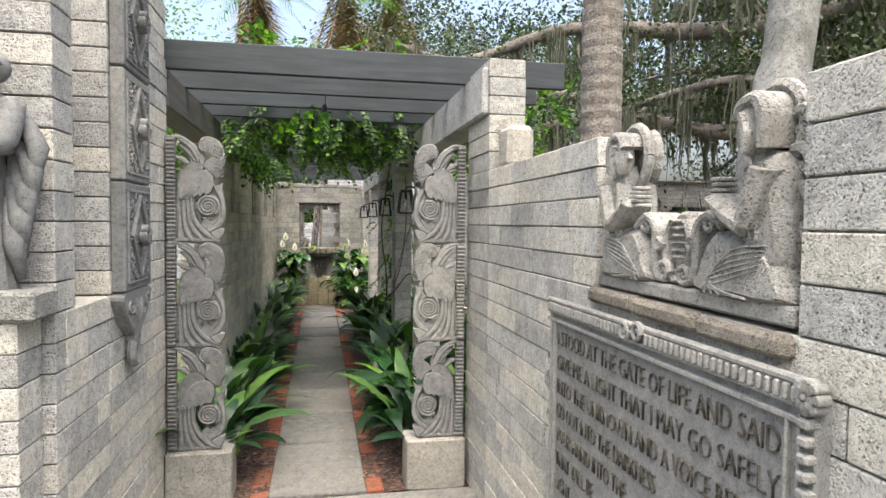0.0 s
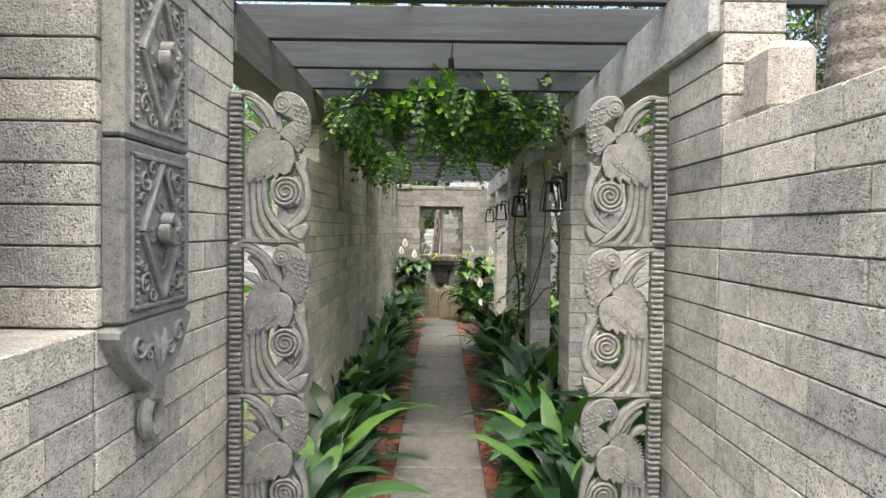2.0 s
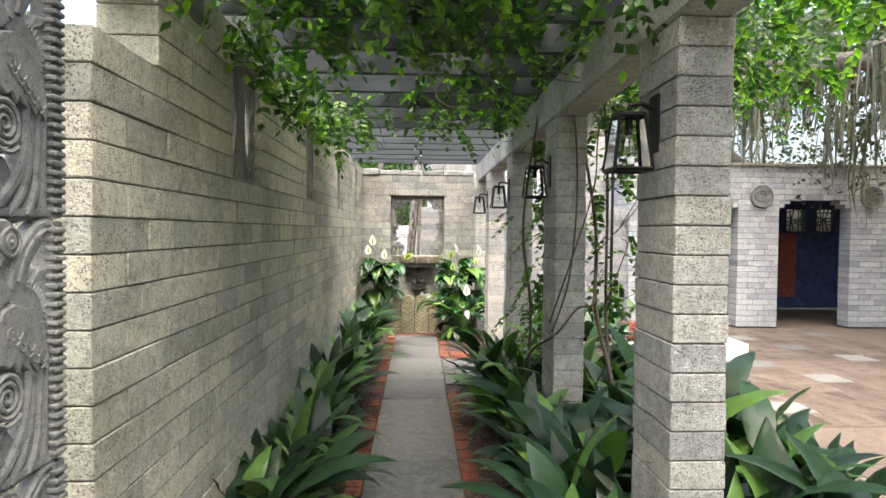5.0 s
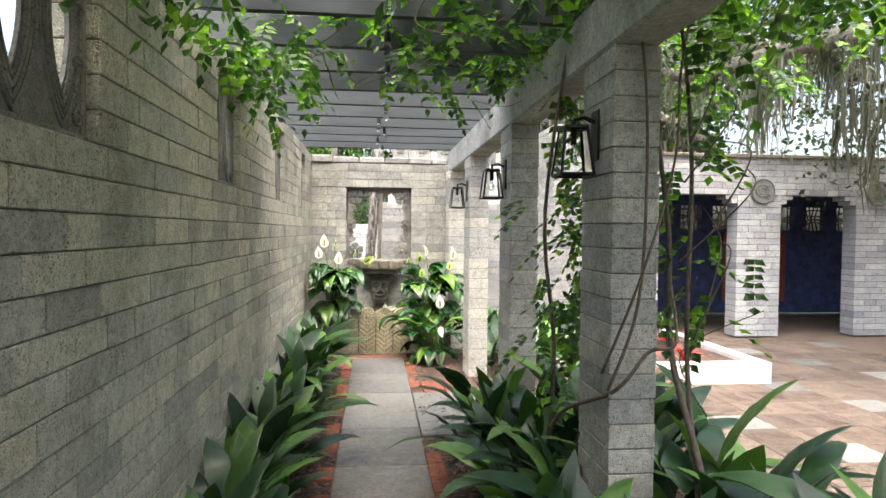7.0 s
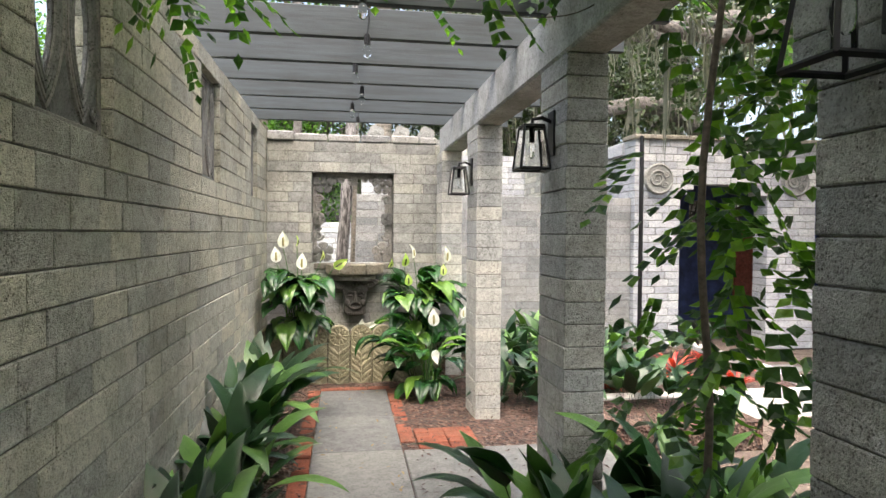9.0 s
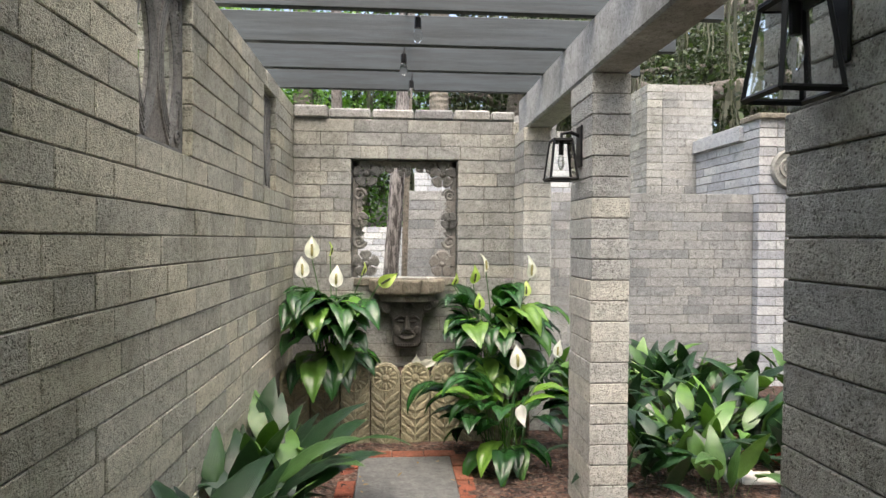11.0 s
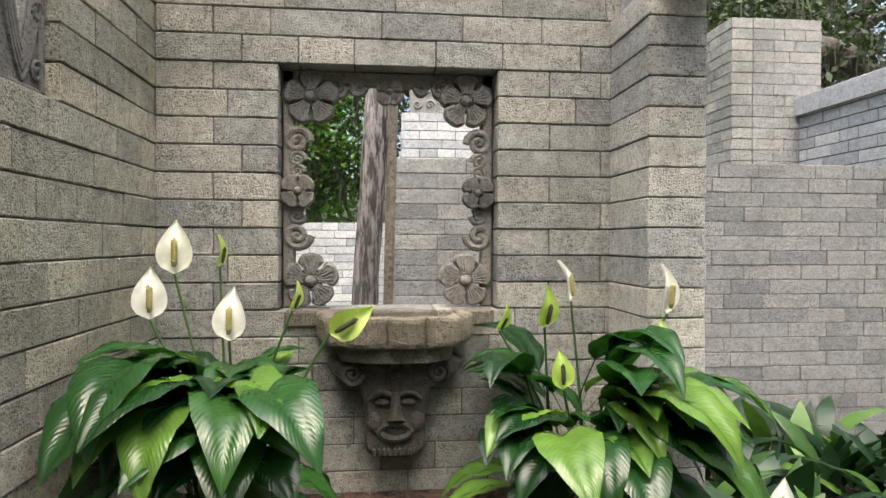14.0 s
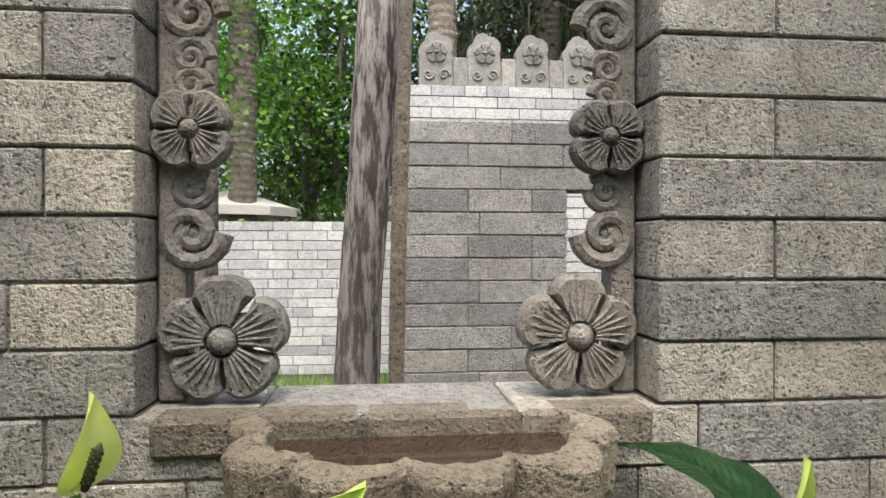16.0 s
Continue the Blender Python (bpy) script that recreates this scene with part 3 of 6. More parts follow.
def bird_tile(mirror):
    """A pierced tile: a ribbed edge, a bird with a coiled breast, long tail feathers."""
    s, k = 0.305, -1 if mirror else 1
    b = Build()
    H = 0.578

    def q(u, v):
        return (k * u * s, H - v * s)

    b.box(*sorted((0, k * 0.15 * s)), 0.012, 0.062, 0.002, H - 0.002, 0.003)
    for i in range(25):
        z = 0.012 + i * (H - 0.02) / 25
        b.box(*sorted((k * 0.004, k * 0.165 * s)), 0.0, 0.03, z, z + 0.014, 0.004)
    b.box(*sorted((0, k * 0.93 * s)), 0.016, 0.055, 0.0, 0.02, 0.003)

    def solid(pts, y0, y1, steps, c):
        poly = [q(*p) for p in pts]
        b.prism(smooth(poly, steps, True) if steps else poly, y0, y1, None, c)

    def band(pts, ws, y0, y1=0.055, c=0.006, steps=6):
        b.ribbon([q(*p) for p in pts], [w * s for w in ws], y0, y1, c=c, steps=steps)

    solid(((0.18, 1.01), (0.49, 1.01), (0.45, 1.39), (0.56, 1.61), (0.73, 1.77), (0.91, 1.88), (0.18, 1.89)), 0.026, 0.0545, 2, 0.005)
    band(((0.21, 1.07), (0.22, 1.46), (0.24, 1.88)), [0.070, 0.070, 0.104], 0.0142, 0.05, 0.007)
    band(((0.29, 1.09), (0.30, 1.46), (0.34, 1.71), (0.44, 1.88)), [0.070, 0.077, 0.080, 0.070], 0.0123, 0.05, 0.007)
    band(((0.36, 1.09), (0.38, 1.43), (0.46, 1.68), (0.64, 1.89)), [0.073, 0.080, 0.087, 0.070], 0.0142, 0.05, 0.007)
    band(((0.43, 1.07), (0.45, 1.41), (0.57, 1.64), (0.76, 1.81), (0.90, 1.87)), [0.070, 0.080, 0.094, 0.087, 0.028], 0.0121, 0.05, 0.007)
    solid(((0.81, 0.85), (0.85, 0.88), (0.90, 0.87), (0.98, 0.82), (0.96, 0.92), (0.94, 1.04), (0.87, 1.03), (0.83, 0.94)), 0.0175, 0.0545, 2, 0.005)
    band(((0.89, 0.95), (0.94, 1.09), (0.97, 1.27), (0.96, 1.46), (0.87, 1.61), (0.72, 1.71)), [0.108, 0.080, 0.070, 0.097, 0.104, 0.070], 0.0152, 0.05, 0.007)
    band(((0.80, 1.06), (0.90, 1.20), (0.91, 1.37), (0.83, 1.54), (0.75, 1.63)), [0.052, 0.059, 0.059, 0.063, 0.042], 0.0203, 0.05, 0.007)
    solid(((0.57, 1.59), (0.65, 1.48), (0.69, 1.47), (0.75, 1.53), (0.85, 1.52), (0.79, 1.61), (0.75, 1.71), (0.67, 1.68)), 0.0216, 0.0545, 1, 0.005)
    solid(((0.76, 1.74), (0.87, 1.67), (1.00, 1.65), (0.98, 1.77), (0.90, 1.86), (0.80, 1.79)), 0.0105, 0.0545, 2, 0.005)
    solid(((0.19, 0.94), (0.20, 0.78), (0.25, 0.63), (0.35, 0.51), (0.46, 0.45), (0.58, 0.45), (0.65, 0.52), (0.63, 0.61), (0.50, 0.67), (0.37, 0.81), (0.26, 1.01), (0.21, 1.09)), 0.0195, 0.0545, 3, 0.005)
    solid(((0.57, 0.13), (0.59, 0.05), (0.68, 0.00), (0.79, 0.01), (0.90, 0.07), (0.97, 0.19), (1.00, 0.33), (0.99, 0.48), (0.95, 0.64), (0.88, 0.76), (0.82, 0.72), (0.76, 0.64), (0.64, 0.55), (0.67, 0.47), (0.77, 0.40), (0.82, 0.36), (0.74, 0.31), (0.65, 0.27), (0.58, 0.21)), 0.0131, 0.0545, 2, 0.005)
    solid(((0.22, 1.06), (0.24, 0.94), (0.34, 0.79), (0.48, 0.65), (0.63, 0.60), (0.75, 0.63), (0.81, 0.72), (0.82, 0.87), (0.77, 1.01), (0.70, 1.05), (0.65, 1.01), (0.59, 1.10), (0.57, 1.04), (0.47, 1.11), (0.46, 1.05), (0.36, 1.15), (0.34, 1.08), (0.25, 1.15), (0.22, 1.11)), 0.0072, 0.0545, 0, 0.004)
    band(((0.03, 0.20), (0.03, 0.10), (0.11, 0.03), (0.24, 0.03), (0.37, 0.11), (0.49, 0.23), (0.57, 0.36), (0.62, 0.50)), [0.045, 0.059, 0.070, 0.077, 0.087, 0.097, 0.101, 0.087], 0.0148, 0.05, 0.007)
    band(((0.20, 0.07), (0.31, 0.12), (0.43, 0.22), (0.50, 0.34), (0.55, 0.45)), [0.028, 0.066, 0.077, 0.073, 0.052], 0.0117, 0.05, 0.007)
    band(((0.23, 0.17), (0.33, 0.23), (0.43, 0.33), (0.49, 0.44)), [0.038, 0.094, 0.101, 0.063], 0.0189, 0.05, 0.007)
    band(((0.17, 0.38), (0.27, 0.42), (0.36, 0.49)), [0.052, 0.108, 0.059], 0.0203, 0.05, 0.007)
    band(((0.34, 0.30), (0.40, 0.39), (0.44, 0.46)), [0.014, 0.059, 0.052], 0.0235, 0.05, 0.007)
    solid(((0.56, 0.27), (0.63, 0.27), (0.66, 0.40), (0.65, 0.49), (0.59, 0.49)), 0.0241, 0.0545, 1, 0.005)
    b.dome(*q(0.666, 0.162), 0.104 * s, 0.104 * s, 0.0065, 0.016, rings=3, sides=22)
    for r, d in ((0.1, 0.0036), (0.05, 0.0035)):
        b.tube([(x + r * s * math.cos(a), 0.009, z + r * s * math.sin(a)) for x, z in (q(0.666, 0.162),) for a in np.linspace(0, 2 * math.pi, 19)], d, 5)
    b.dome(*q(0.666, 0.162), 0.026 * s, 0.026 * s, 0.002, 0.012, sides=10)
    solid(((0.71, 0.27), (0.79, 0.20), (0.82, 0.35), (0.75, 0.32)), 0.0085, 0.05, 0, 0.004)
    b.spiral(*q(0.083, 0.153), 0.07 * s, 1.4, 0.011, 0.012 * s, start=1.5, way=k)
    b.dome(*q(0.713, 1.257), 0.212 * s, 0.212 * s, 0.0135, 0.05, sides=26)
    b.spiral(*q(0.713, 1.257), 0.2 * s, 3.3, 0.0115, 0.025 * s, start=-0.8, way=k)
    b.spiral(*q(0.670, 0.797), 0.075 * s, 1.3, 0.0075, 0.009 * s, start=0.6, way=k)
    arc = lambda cu, cv, r, y, d: b.tube([(x + r * math.cos(a), y, z + 1.1 * r * math.sin(a)) for x, z in (q(cu, cv),) for a in np.linspace(math.pi, 2 * math.pi, 7)], d, 4)
    for r in range(2):
        for i in range(5):
            arc(0.3 + 0.075 * i + 0.03 * r, 1.03 - 0.055 * i + 0.04 * r, 0.013, 0.0068, 0.0026)
    for r in range(9):
        for i in range(3):
            arc(0.83 + 0.06 * i + 0.04 * math.sin(r * 0.35) - 0.02 * (r % 2), 0.12 + 0.066 * r + 0.02 * i, 0.0105, 0.0112, 0.0027)
    for i in range(11):
        a = 0.15 + 0.16 * i
        x0, z0 = 0.47 - 0.27 * math.sin(a), 0.74 - 0.29 * math.cos(a)
        x1, z1 = 0.47 - 0.22 * math.sin(a), 0.74 - 0.24 * math.cos(a)
        (ax, az), (bx, bz) = q(x0, z0), q(x1, z1)
        b.tube([(ax, 0.018, az), (bx, 0.018, bz)], 0.0024, 4)
    return b


def gate_panel(x, mirror):
    p = thing("gate_panel", "grey carved stone gate panel of three pierced bird tiles", "gate panel", (x, 3.64, 0), "gate panels")
    src = bird_tile(mirror)
    for i in range(3):
        t = src.part("bird_tile", "carved", p, fix=True)
        t.location = (0, 0, 0.272 + i * 0.583)
    k = -1 if mirror else 1
    Build().box(*sorted((-k * 0.005, k * 0.345)), -0.03, 0.19, -0.03, 0.268, 0.008).part("pedestal", "statue", p, "rough pale stone pedestal")
    return p


gate_panel(-0.825, False)
gate_panel(0.852, True)
side = gate_panel(0.0, True)
side.matrix_basis = pose(-0.85, 4.97, 0, 0, 0, 90)
tagged(side, "weathered carved stone panel standing in the side opening")


def flower(b, x, z, r, y, petals=5, turn=0.0, m=None):
    """A stone flower: ribbed petals round a button."""
    for i in range(petals):
        a = turn + 2 * math.pi * i / petals
        half = 0.96 * math.pi / petals
        rim = []
        for k in range(13):
            q = k / 6 - 1
            d = r * (1.0 - 0.2 * abs(q) ** 3)
            rim.append((x + d * math.cos(a + half * q), z + d * math.sin(a + half * q)))
        b.prism([(x + 0.18 * r * math.cos(a), z + 0.18 * r * math.sin(a))] + rim, y - 0.2 * r, y + 0.02, m, 0.09 * r)
        for k, d in enumerate((-0.75, -0.45, -0.15, 0.15, 0.45, 0.75)):
            far = 0.86 if k in (2, 3) else 0.74
            pts = [(x + f * r * math.cos(a + half * d), y - 0.2 * r - 0.002, z + f * r * math.sin(a + half * d)) for f in (0.26, 0.5, far)]
            b.tube(pts, [0.03 * r, 0.04 * r, 0.012 * r], 5, m)
    b.dome(x, z, 0.26 * r, 0.26 * r, y - 0.4 * r, y, m=m, sides=14)


# wall tiles beside the gate
col = thing("wall_tile_column", "grey carved stone tiles with diamond and flower reliefs ending in a finial", "wall tiles", (LX, 2.965, 0))
TM = pose(0, 0, 0, 0, 0, 90)
for i in range(4):
    zb = 1.25 + i * 0.462
    b = Build()
    b.box(-0.2, 0.2, -0.055, 0.004, 0.002, 0.459, 0.008, TM)
    for a, c in ((-0.165, 0.165),):
        b.box(a, c, -0.062, -0.05, 0.03, 0.043, 0.003, TM)
        b.box(a, c, -0.062, -0.05, 0.416, 0.43, 0.003, TM)
        b.box(a, a + 0.013, -0.062, -0.05, 0.03, 0.43, 0.003, TM)
        b.box(c - 0.013, c, -0.062, -0.05, 0.03, 0.43, 0.003, TM)
    for d in range(20):
        b.dome(-0.14, 0.055 + d * 0.0185, 0.006, 0.007, -0.068, -0.054, m=TM, rings=2, sides=6)
        b.dome(0.14, 0.055 + d * 0.0185, 0.006, 0.007, -0.068, -0.054, m=TM, rings=2, sides=6)
    dia = [(0, 0.05), (0.115, 0.23), (0, 0.41), (-0.115, 0.23)]
    for u, v in zip(dia, dia[1:] + dia[:1]):
        b.ribbon([u, v], [0.016, 0.016], -0.07, -0.05, m=TM, c=0.003, steps=2)
    for sx in (-1, 1):
        for sz in (-1, 1):
            b.spiral(sx * 0.095, 0.23 + sz * 0.135, 0.032, 1.5, -0.06, 0.006, TM, way=sx * sz)
            b.spiral(sx * 0.055, 0.23 + sz * 0.165, 0.022, 1.3, -0.06, 0.005, TM, way=-sx * sz)
            b.spiral(sx * 0.11, 0.23 + sz * 0.085, 0.018, 1.3, -0.06, 0.005, TM, way=-sx * sz)
    for a in range(4):
        t = a * math.pi / 2 + math.pi / 2
        b.spiral(0.05 * math.cos(t), 0.23 + 0.07 * math.sin(t), 0.034, 0.95, -0.058, 0.006, TM, start=t)
    b.dome(0, 0.23, 0.06, 0.075, -0.066, -0.05, m=TM)
    b.tube([TM @ Vector(p) for p in ((0.0, -0.05, 0.23), (0.0, -0.07, 0.23), (0.0, -0.095, 0.235))], [0.034, 0.034, 0.044], 6)
    flower(b, 0, 0.235, 0.048, -0.09, 4, 0.3, TM)
    t = b.part("carved_tile", "carved", col, fix=True)
    t.location = (0, 0, zb)
b = Build()
out = smooth([(-0.19, 0), (0.19, 0), (0.195, -0.06), (0.13, -0.13), (0.04, -0.19), (0.025, -0.23), (-0.025, -0.23), (-0.04, -0.19), (-0.13, -0.13), (-0.195, -0.06)], 4, True)
b.prism(out, -0.052, 0.004, TM, 0.008)
ring = [(0.038 * math.cos(a), -0.03, -0.275 + 0.05 * math.sin(a)) for a in np.linspace(0, 2 * math.pi, 17)]
b.tube([TM @ Vector(p) for p in ring], 0.02, 8)
for sx in (-1, 1):
    b.spiral(sx * 0.12, -0.06, 0.036, 1.5, -0.055, 0.007, TM, way=sx)
    b.spiral(sx * 0.06, -0.09, 0.026, 1.3, -0.055, 0.006, TM, way=-sx)
    b.dome(sx * 0.02, -0.09, 0.014, 0.06, -0.066, -0.05, turn=-0.25 * sx, m=TM)
fin = b.part("finial", "carved", col, "carved pendant with a ring", fix=True)
fin.location = (0, 0, 1.247)


def robed_figure():
    """A standing robed statue on the pier ledge."""
    b = Build()
    n = 26
    for i in range(n + 1):
        f = i / n
        z = f * 0.86
        w = 0.15 - 0.03 * math.sin(f * 3.0) + (0.03 if f > 0.75 else 0) - (0.09 * max(0, f - 0.88) / 0.12)
        d = 0.085 - 0.02 * f
        for k in range(40):
            a = 2 * math.pi * k / 40
            fold = 1 + (0.09 * (1 - f) * math.sin(k * 2.4) if math.sin(a) < 0.4 else 0)
            b.v.append((w * math.cos(a) * fold, d * math.sin(a) * fold, z))
    for i in range(n):
        for k in range(40):
            a, c = i * 40 + k, i * 40 + (k + 1) % 40
            b.f.append((a, c, c + 40, a + 40))
    b.ball((0, -0.02, 0.98), 0.085, (0.85, 0.95, 1.2), 10, 14)
    b.tube([(0, 0, 0.84), (0, -0.01, 0.92)], [0.05, 0.045], 10)
    b.ball((0.1, -0.05, 0.92), 0.07, (1, 0.7, 1), 8, 12)
    b.spiral(0.1, 0.92, 0.05, 1.6, -0.1, 0.012)
    b.tube(smooth([(-0.16, -0.03, 0.78), (-0.14, -0.11, 0.55), (0.02, -0.14, 0.6)], 5), [0.05] * 10 + [0.035], 8)
    b.tube(smooth([(0.16, -0.03, 0.78), (0.15, -0.11, 0.6), (0.03, -0.14, 0.66)], 5), [0.05] * 10 + [0.035], 8)
    for i in range(5):
        b.tube([(0.17 - 0.01 * i, 0.02, 0.75 - 0.09 * i), (0.24 - 0.02 * i, -0.02, 0.6 - 0.1 * i), (0.21 - 0.01 * i, 0.0, 0.4 - 0.09 * i)], [0.03, 0.04, 0.015], 7)
    return b


ob = robed_figure().part("statue", "carved", None, "", True)
ob.matrix_basis = pose(-1.04, 2.14, 1.335) @ Matrix.Diagonal((0.82, 0.8, 0.72, 1))
tagged(ob, "grey stone robed statue on a pier ledge", "statue")
lg = Build().box(LX - 0.9, LX + 0.01, 2.03, 2.22, 1.246, 1.335, 0.01)
tagged(lg.part("statue_ledge", "block"), "grey concrete ledge block under the statue", "ledge")

# relief of two seated winged figures in the notch, one mesh
RM = pose(RX + 0.012, 1.475, 1.355, 0, 0, -90) @ Matrix.Diagonal((0.97, 1, 0.85, 1))
b = Build()
b.box(-0.442, 0.442, -0.01, 0.14, 0.0, 0.05, 0.008, RM)
for sx in (-1, 1):
    def rp(u, v):
        return (sx * u, v)

    def slab(pts, y0, y1, c, steps=4):
        b.prism(smooth([rp(*p) for p in pts], steps, True), y0, y1, RM, c)

    def cord(pts, ws, y0, y1=0.08, c=0.006):
        b.ribbon([rp(*p) for p in pts], ws, y0, y1, RM, c)

    # wing, halo and head
    slab(((0.36, 0.5), (0.4, 0.53), (0.43, 0.48), (0.442, 0.36), (0.44, 0.12), (0.4, 0.06), (0.37, 0.2)), 0.05, 0.1, 0.006)
    for i in range(8):
        cord(((0.37, 0.5 - 0.042 * i), (0.41, 0.5 - 0.046 * i), (0.436, 0.4 - 0.042 * i)), [0.024, 0.03, 0.008], 0.03 + 0.008 * (i % 2), 0.09)
    b.tube([RM @ Vector((sx * 0.315 + 0.078 * math.cos(a), 0.05, 0.475 + 0.105 * math.sin(a))) for a in np.linspace(0, 2 * math.pi, 25)], 0.016, 7)
    b.dome(sx * 0.315, 0.475, 0.076, 0.103, 0.05, 0.1, m=RM)
    b.ball(tuple(RM @ Vector((sx * 0.302, 0.0, 0.468))), 0.043, (0.8, 0.85, 1.35), 12, 16)
    b.tube([RM @ Vector((sx * 0.262, 0.0, 0.48)), RM @ Vector((sx * 0.25, -0.002, 0.462)), RM @ Vector((sx * 0.262, 0.0, 0.455))], [0.005, 0.009, 0.006], 6)
    cord(((0.262, 0.5), (0.285, 0.535), (0.33, 0.54), (0.352, 0.5), (0.35, 0.42)), [0.022, 0.036, 0.04, 0.044, 0.03], -0.03, 0.06, 0.012)
    cord(((0.3, 0.51), (0.315, 0.46), (0.312, 0.41)), [0.024, 0.03, 0.016], -0.04, 0.03, 0.008)
    b.tube([RM @ Vector((sx * 0.315, 0.03, 0.38)), RM @ Vector((sx * 0.31, 0.02, 0.44))], [0.036, 0.027], 9)
    # body, lap and falling folds
    slab(((0.385, 0.38), (0.35, 0.415), (0.3, 0.4), (0.278, 0.35), (0.272, 0.27), (0.285, 0.18), (0.33, 0.12), (0.4, 0.12), (0.405, 0.26)), -0.015, 0.1, 0.03)
    slab(((0.41, 0.045), (0.12, 0.045), (0.118, 0.1), (0.14, 0.17), (0.175, 0.215), (0.225, 0.215), (0.3, 0.2), (0.38, 0.17), (0.415, 0.1)), -0.02, 0.1, 0.026)
    for i in range(6):
        cord(((0.37 - 0.004 * i, 0.185 - 0.012 * i), (0.27 - 0.012 * i, 0.17 - 0.018 * i), (0.2 - 0.008 * i, 0.11 - 0.008 * i), (0.165 + 0.03 * i, 0.05)), [0.004, 0.007, 0.008, 0.006], -0.024, 0.02, 0.003)
    for i in range(3):
        cord(((0.3 + 0.025 * i, 0.38), (0.295 + 0.024 * i, 0.3), (0.3 + 0.02 * i, 0.2)), [0.006, 0.009, 0.006], -0.022, 0.02, 0.003)
    cord(((0.36, 0.37), (0.335, 0.29), (0.31, 0.235)), [0.052, 0.056, 0.05], -0.05, 0.05, 0.018)
    cord(((0.32, 0.23), (0.26, 0.26), (0.205, 0.305)), [0.052, 0.046, 0.03], -0.052, 0.04, 0.016)
    for i in range(5):
        b.box(*sorted((sx * (0.176 + 0.003 * (i % 2)), sx * 0.212)), -0.02, 0.03, 0.292 + 0.0145 * i, 0.304 + 0.0145 * i, 0.003, RM)
    # open scrolls between the figures
    cord(((0.205, 0.225), (0.15, 0.262), (0.1, 0.225), (0.098, 0.14), (0.085, 0.075), (0.045, 0.062)), [0.022, 0.026, 0.026, 0.026, 0.024, 0.016], -0.01, 0.09, 0.007)
    b.spiral(*rp(0.152, 0.232), 0.024, 1.4, 0.0, 0.01, RM, way=sx)
    b.spiral(*rp(0.05, 0.088), 0.034, 1.6, 0.0, 0.011, RM, way=-sx)
    cord(((0.012, 0.06), (0.052, 0.12), (0.056, 0.19), (0.03, 0.25)), [0.02, 0.024, 0.022, 0.012], 0.0, 0.09, 0.007)
    b.spiral(*rp(0.078, 0.178), 0.024, 1.4, 0.0, 0.01, RM, way=sx)
b.prism(smooth([(-0.035, 0.12), (0.0, 0.07), (0.035, 0.12), (0.042, 0.2), (0.03, 0.262), (0.0, 0.275), (-0.03, 0.262), (-0.042, 0.2)], 4, True), 0.02, 0.1, RM, 0.01)
for i in range(6):
    for j in range(4):
        b.dome(-0.024 + 0.016 * j, 0.135 + 0.022 * i, 0.007, 0.009, 0.004, 0.03, m=RM, rings=2, sides=6)
ob = b.part("stone_relief", "statue", None, "", False, True)
tagged(ob, "pierced cast stone relief of two seated winged statues", "relief")
lip = Build()
for i, (a, c) in enumerate(((1.03, 1.32), (1.33, 1.63), (1.64, 1.92))):
    lip.box(RX - 0.03, RX + 0.06, a, c, 1.295 + 0.004 * i, 1.343 + 0.004 * i, 0.012)
tagged(lip.part("stone_sill", "basin"), "weathered ochre stone sill over the plaque", "sill")

# plaque with raised lettering
PM = pose(RX, 2.24, 0.52, 0, 0, -90)
plq = thing("plaque", "grey carved stone plaque with lettering and a beaded border", "plaque", (0, 0, 0))
b = Build()
PW, PH = 1.3, 0.75
b.box(0.0, PW, -0.03, 0.004, 0.0, PH, 0.006, PM)
b.part("panel", "carved", plq)
b = Build()
for u0, u1, v0, v1 in ((0.0, PW, PH - 0.045, PH - 0.035), (0.0, PW, PH - 0.075, PH - 0.062), (0.06, 0.07, 0, PH - 0.07), (PW - 0.07, PW - 0.06, 0, PH - 0.07), (0.03, 0.038, 0, PH - 0.04), (PW - 0.038, PW - 0.03, 0, PH - 0.04)):
    b.box(u0, u1, -0.042, -0.02, v0, v1, 0.003, PM)
b.box(0, PW, -0.044, -0.02, PH - 0.005, PH + 0.012, 0.005, PM)
u = 0.03
while u < PW - 0.03:
    if abs(u - 0.5 * PW) > 0.06:
        b.box(u, u + 0.014, -0.05, -0.02, PH - 0.036, PH - 0.004, 0.004, PM)
    u += 0.024
v = 0.0
while v < PH - 0.06:
    b.box(PW - 0.03, PW - 0.002, -0.05, -0.02, v, v + 0.02, 0.005, PM)
    v += 0.032
for sx in (-1, 1):
    b.spiral(0.5 * PW + 0.035 * sx, PH - 0.01, 0.03, 1.6, -0.045, 0.009, PM, way=sx)
flower(b, PW - 0.015, PH - 0.02, 0.035, -0.04, 8, 0, PM)
for z0 in (0.3, 0.42, 0.52):
    b.spiral(-0.015, z0, 0.03, 1.4, -0.02, 0.007, PM)
flower(b, -0.03, 0.44, 0.035, -0.02, 8, 0, PM)
b.part("border", "carved", plq, "beaded and scrolled border", fix=True)
LINES = ["I STOOD AT THE GATE OF LIFE AND SAID", "GIVE ME A LIGHT THAT I MAY GO SAFELY", "INTO THE UNKNOWN AND A VOICE REPLIED", "GO OUT INTO THE DARKNESS", "YOUR HAND INTO THE", "THAT WILL BE", "LIGHT"]
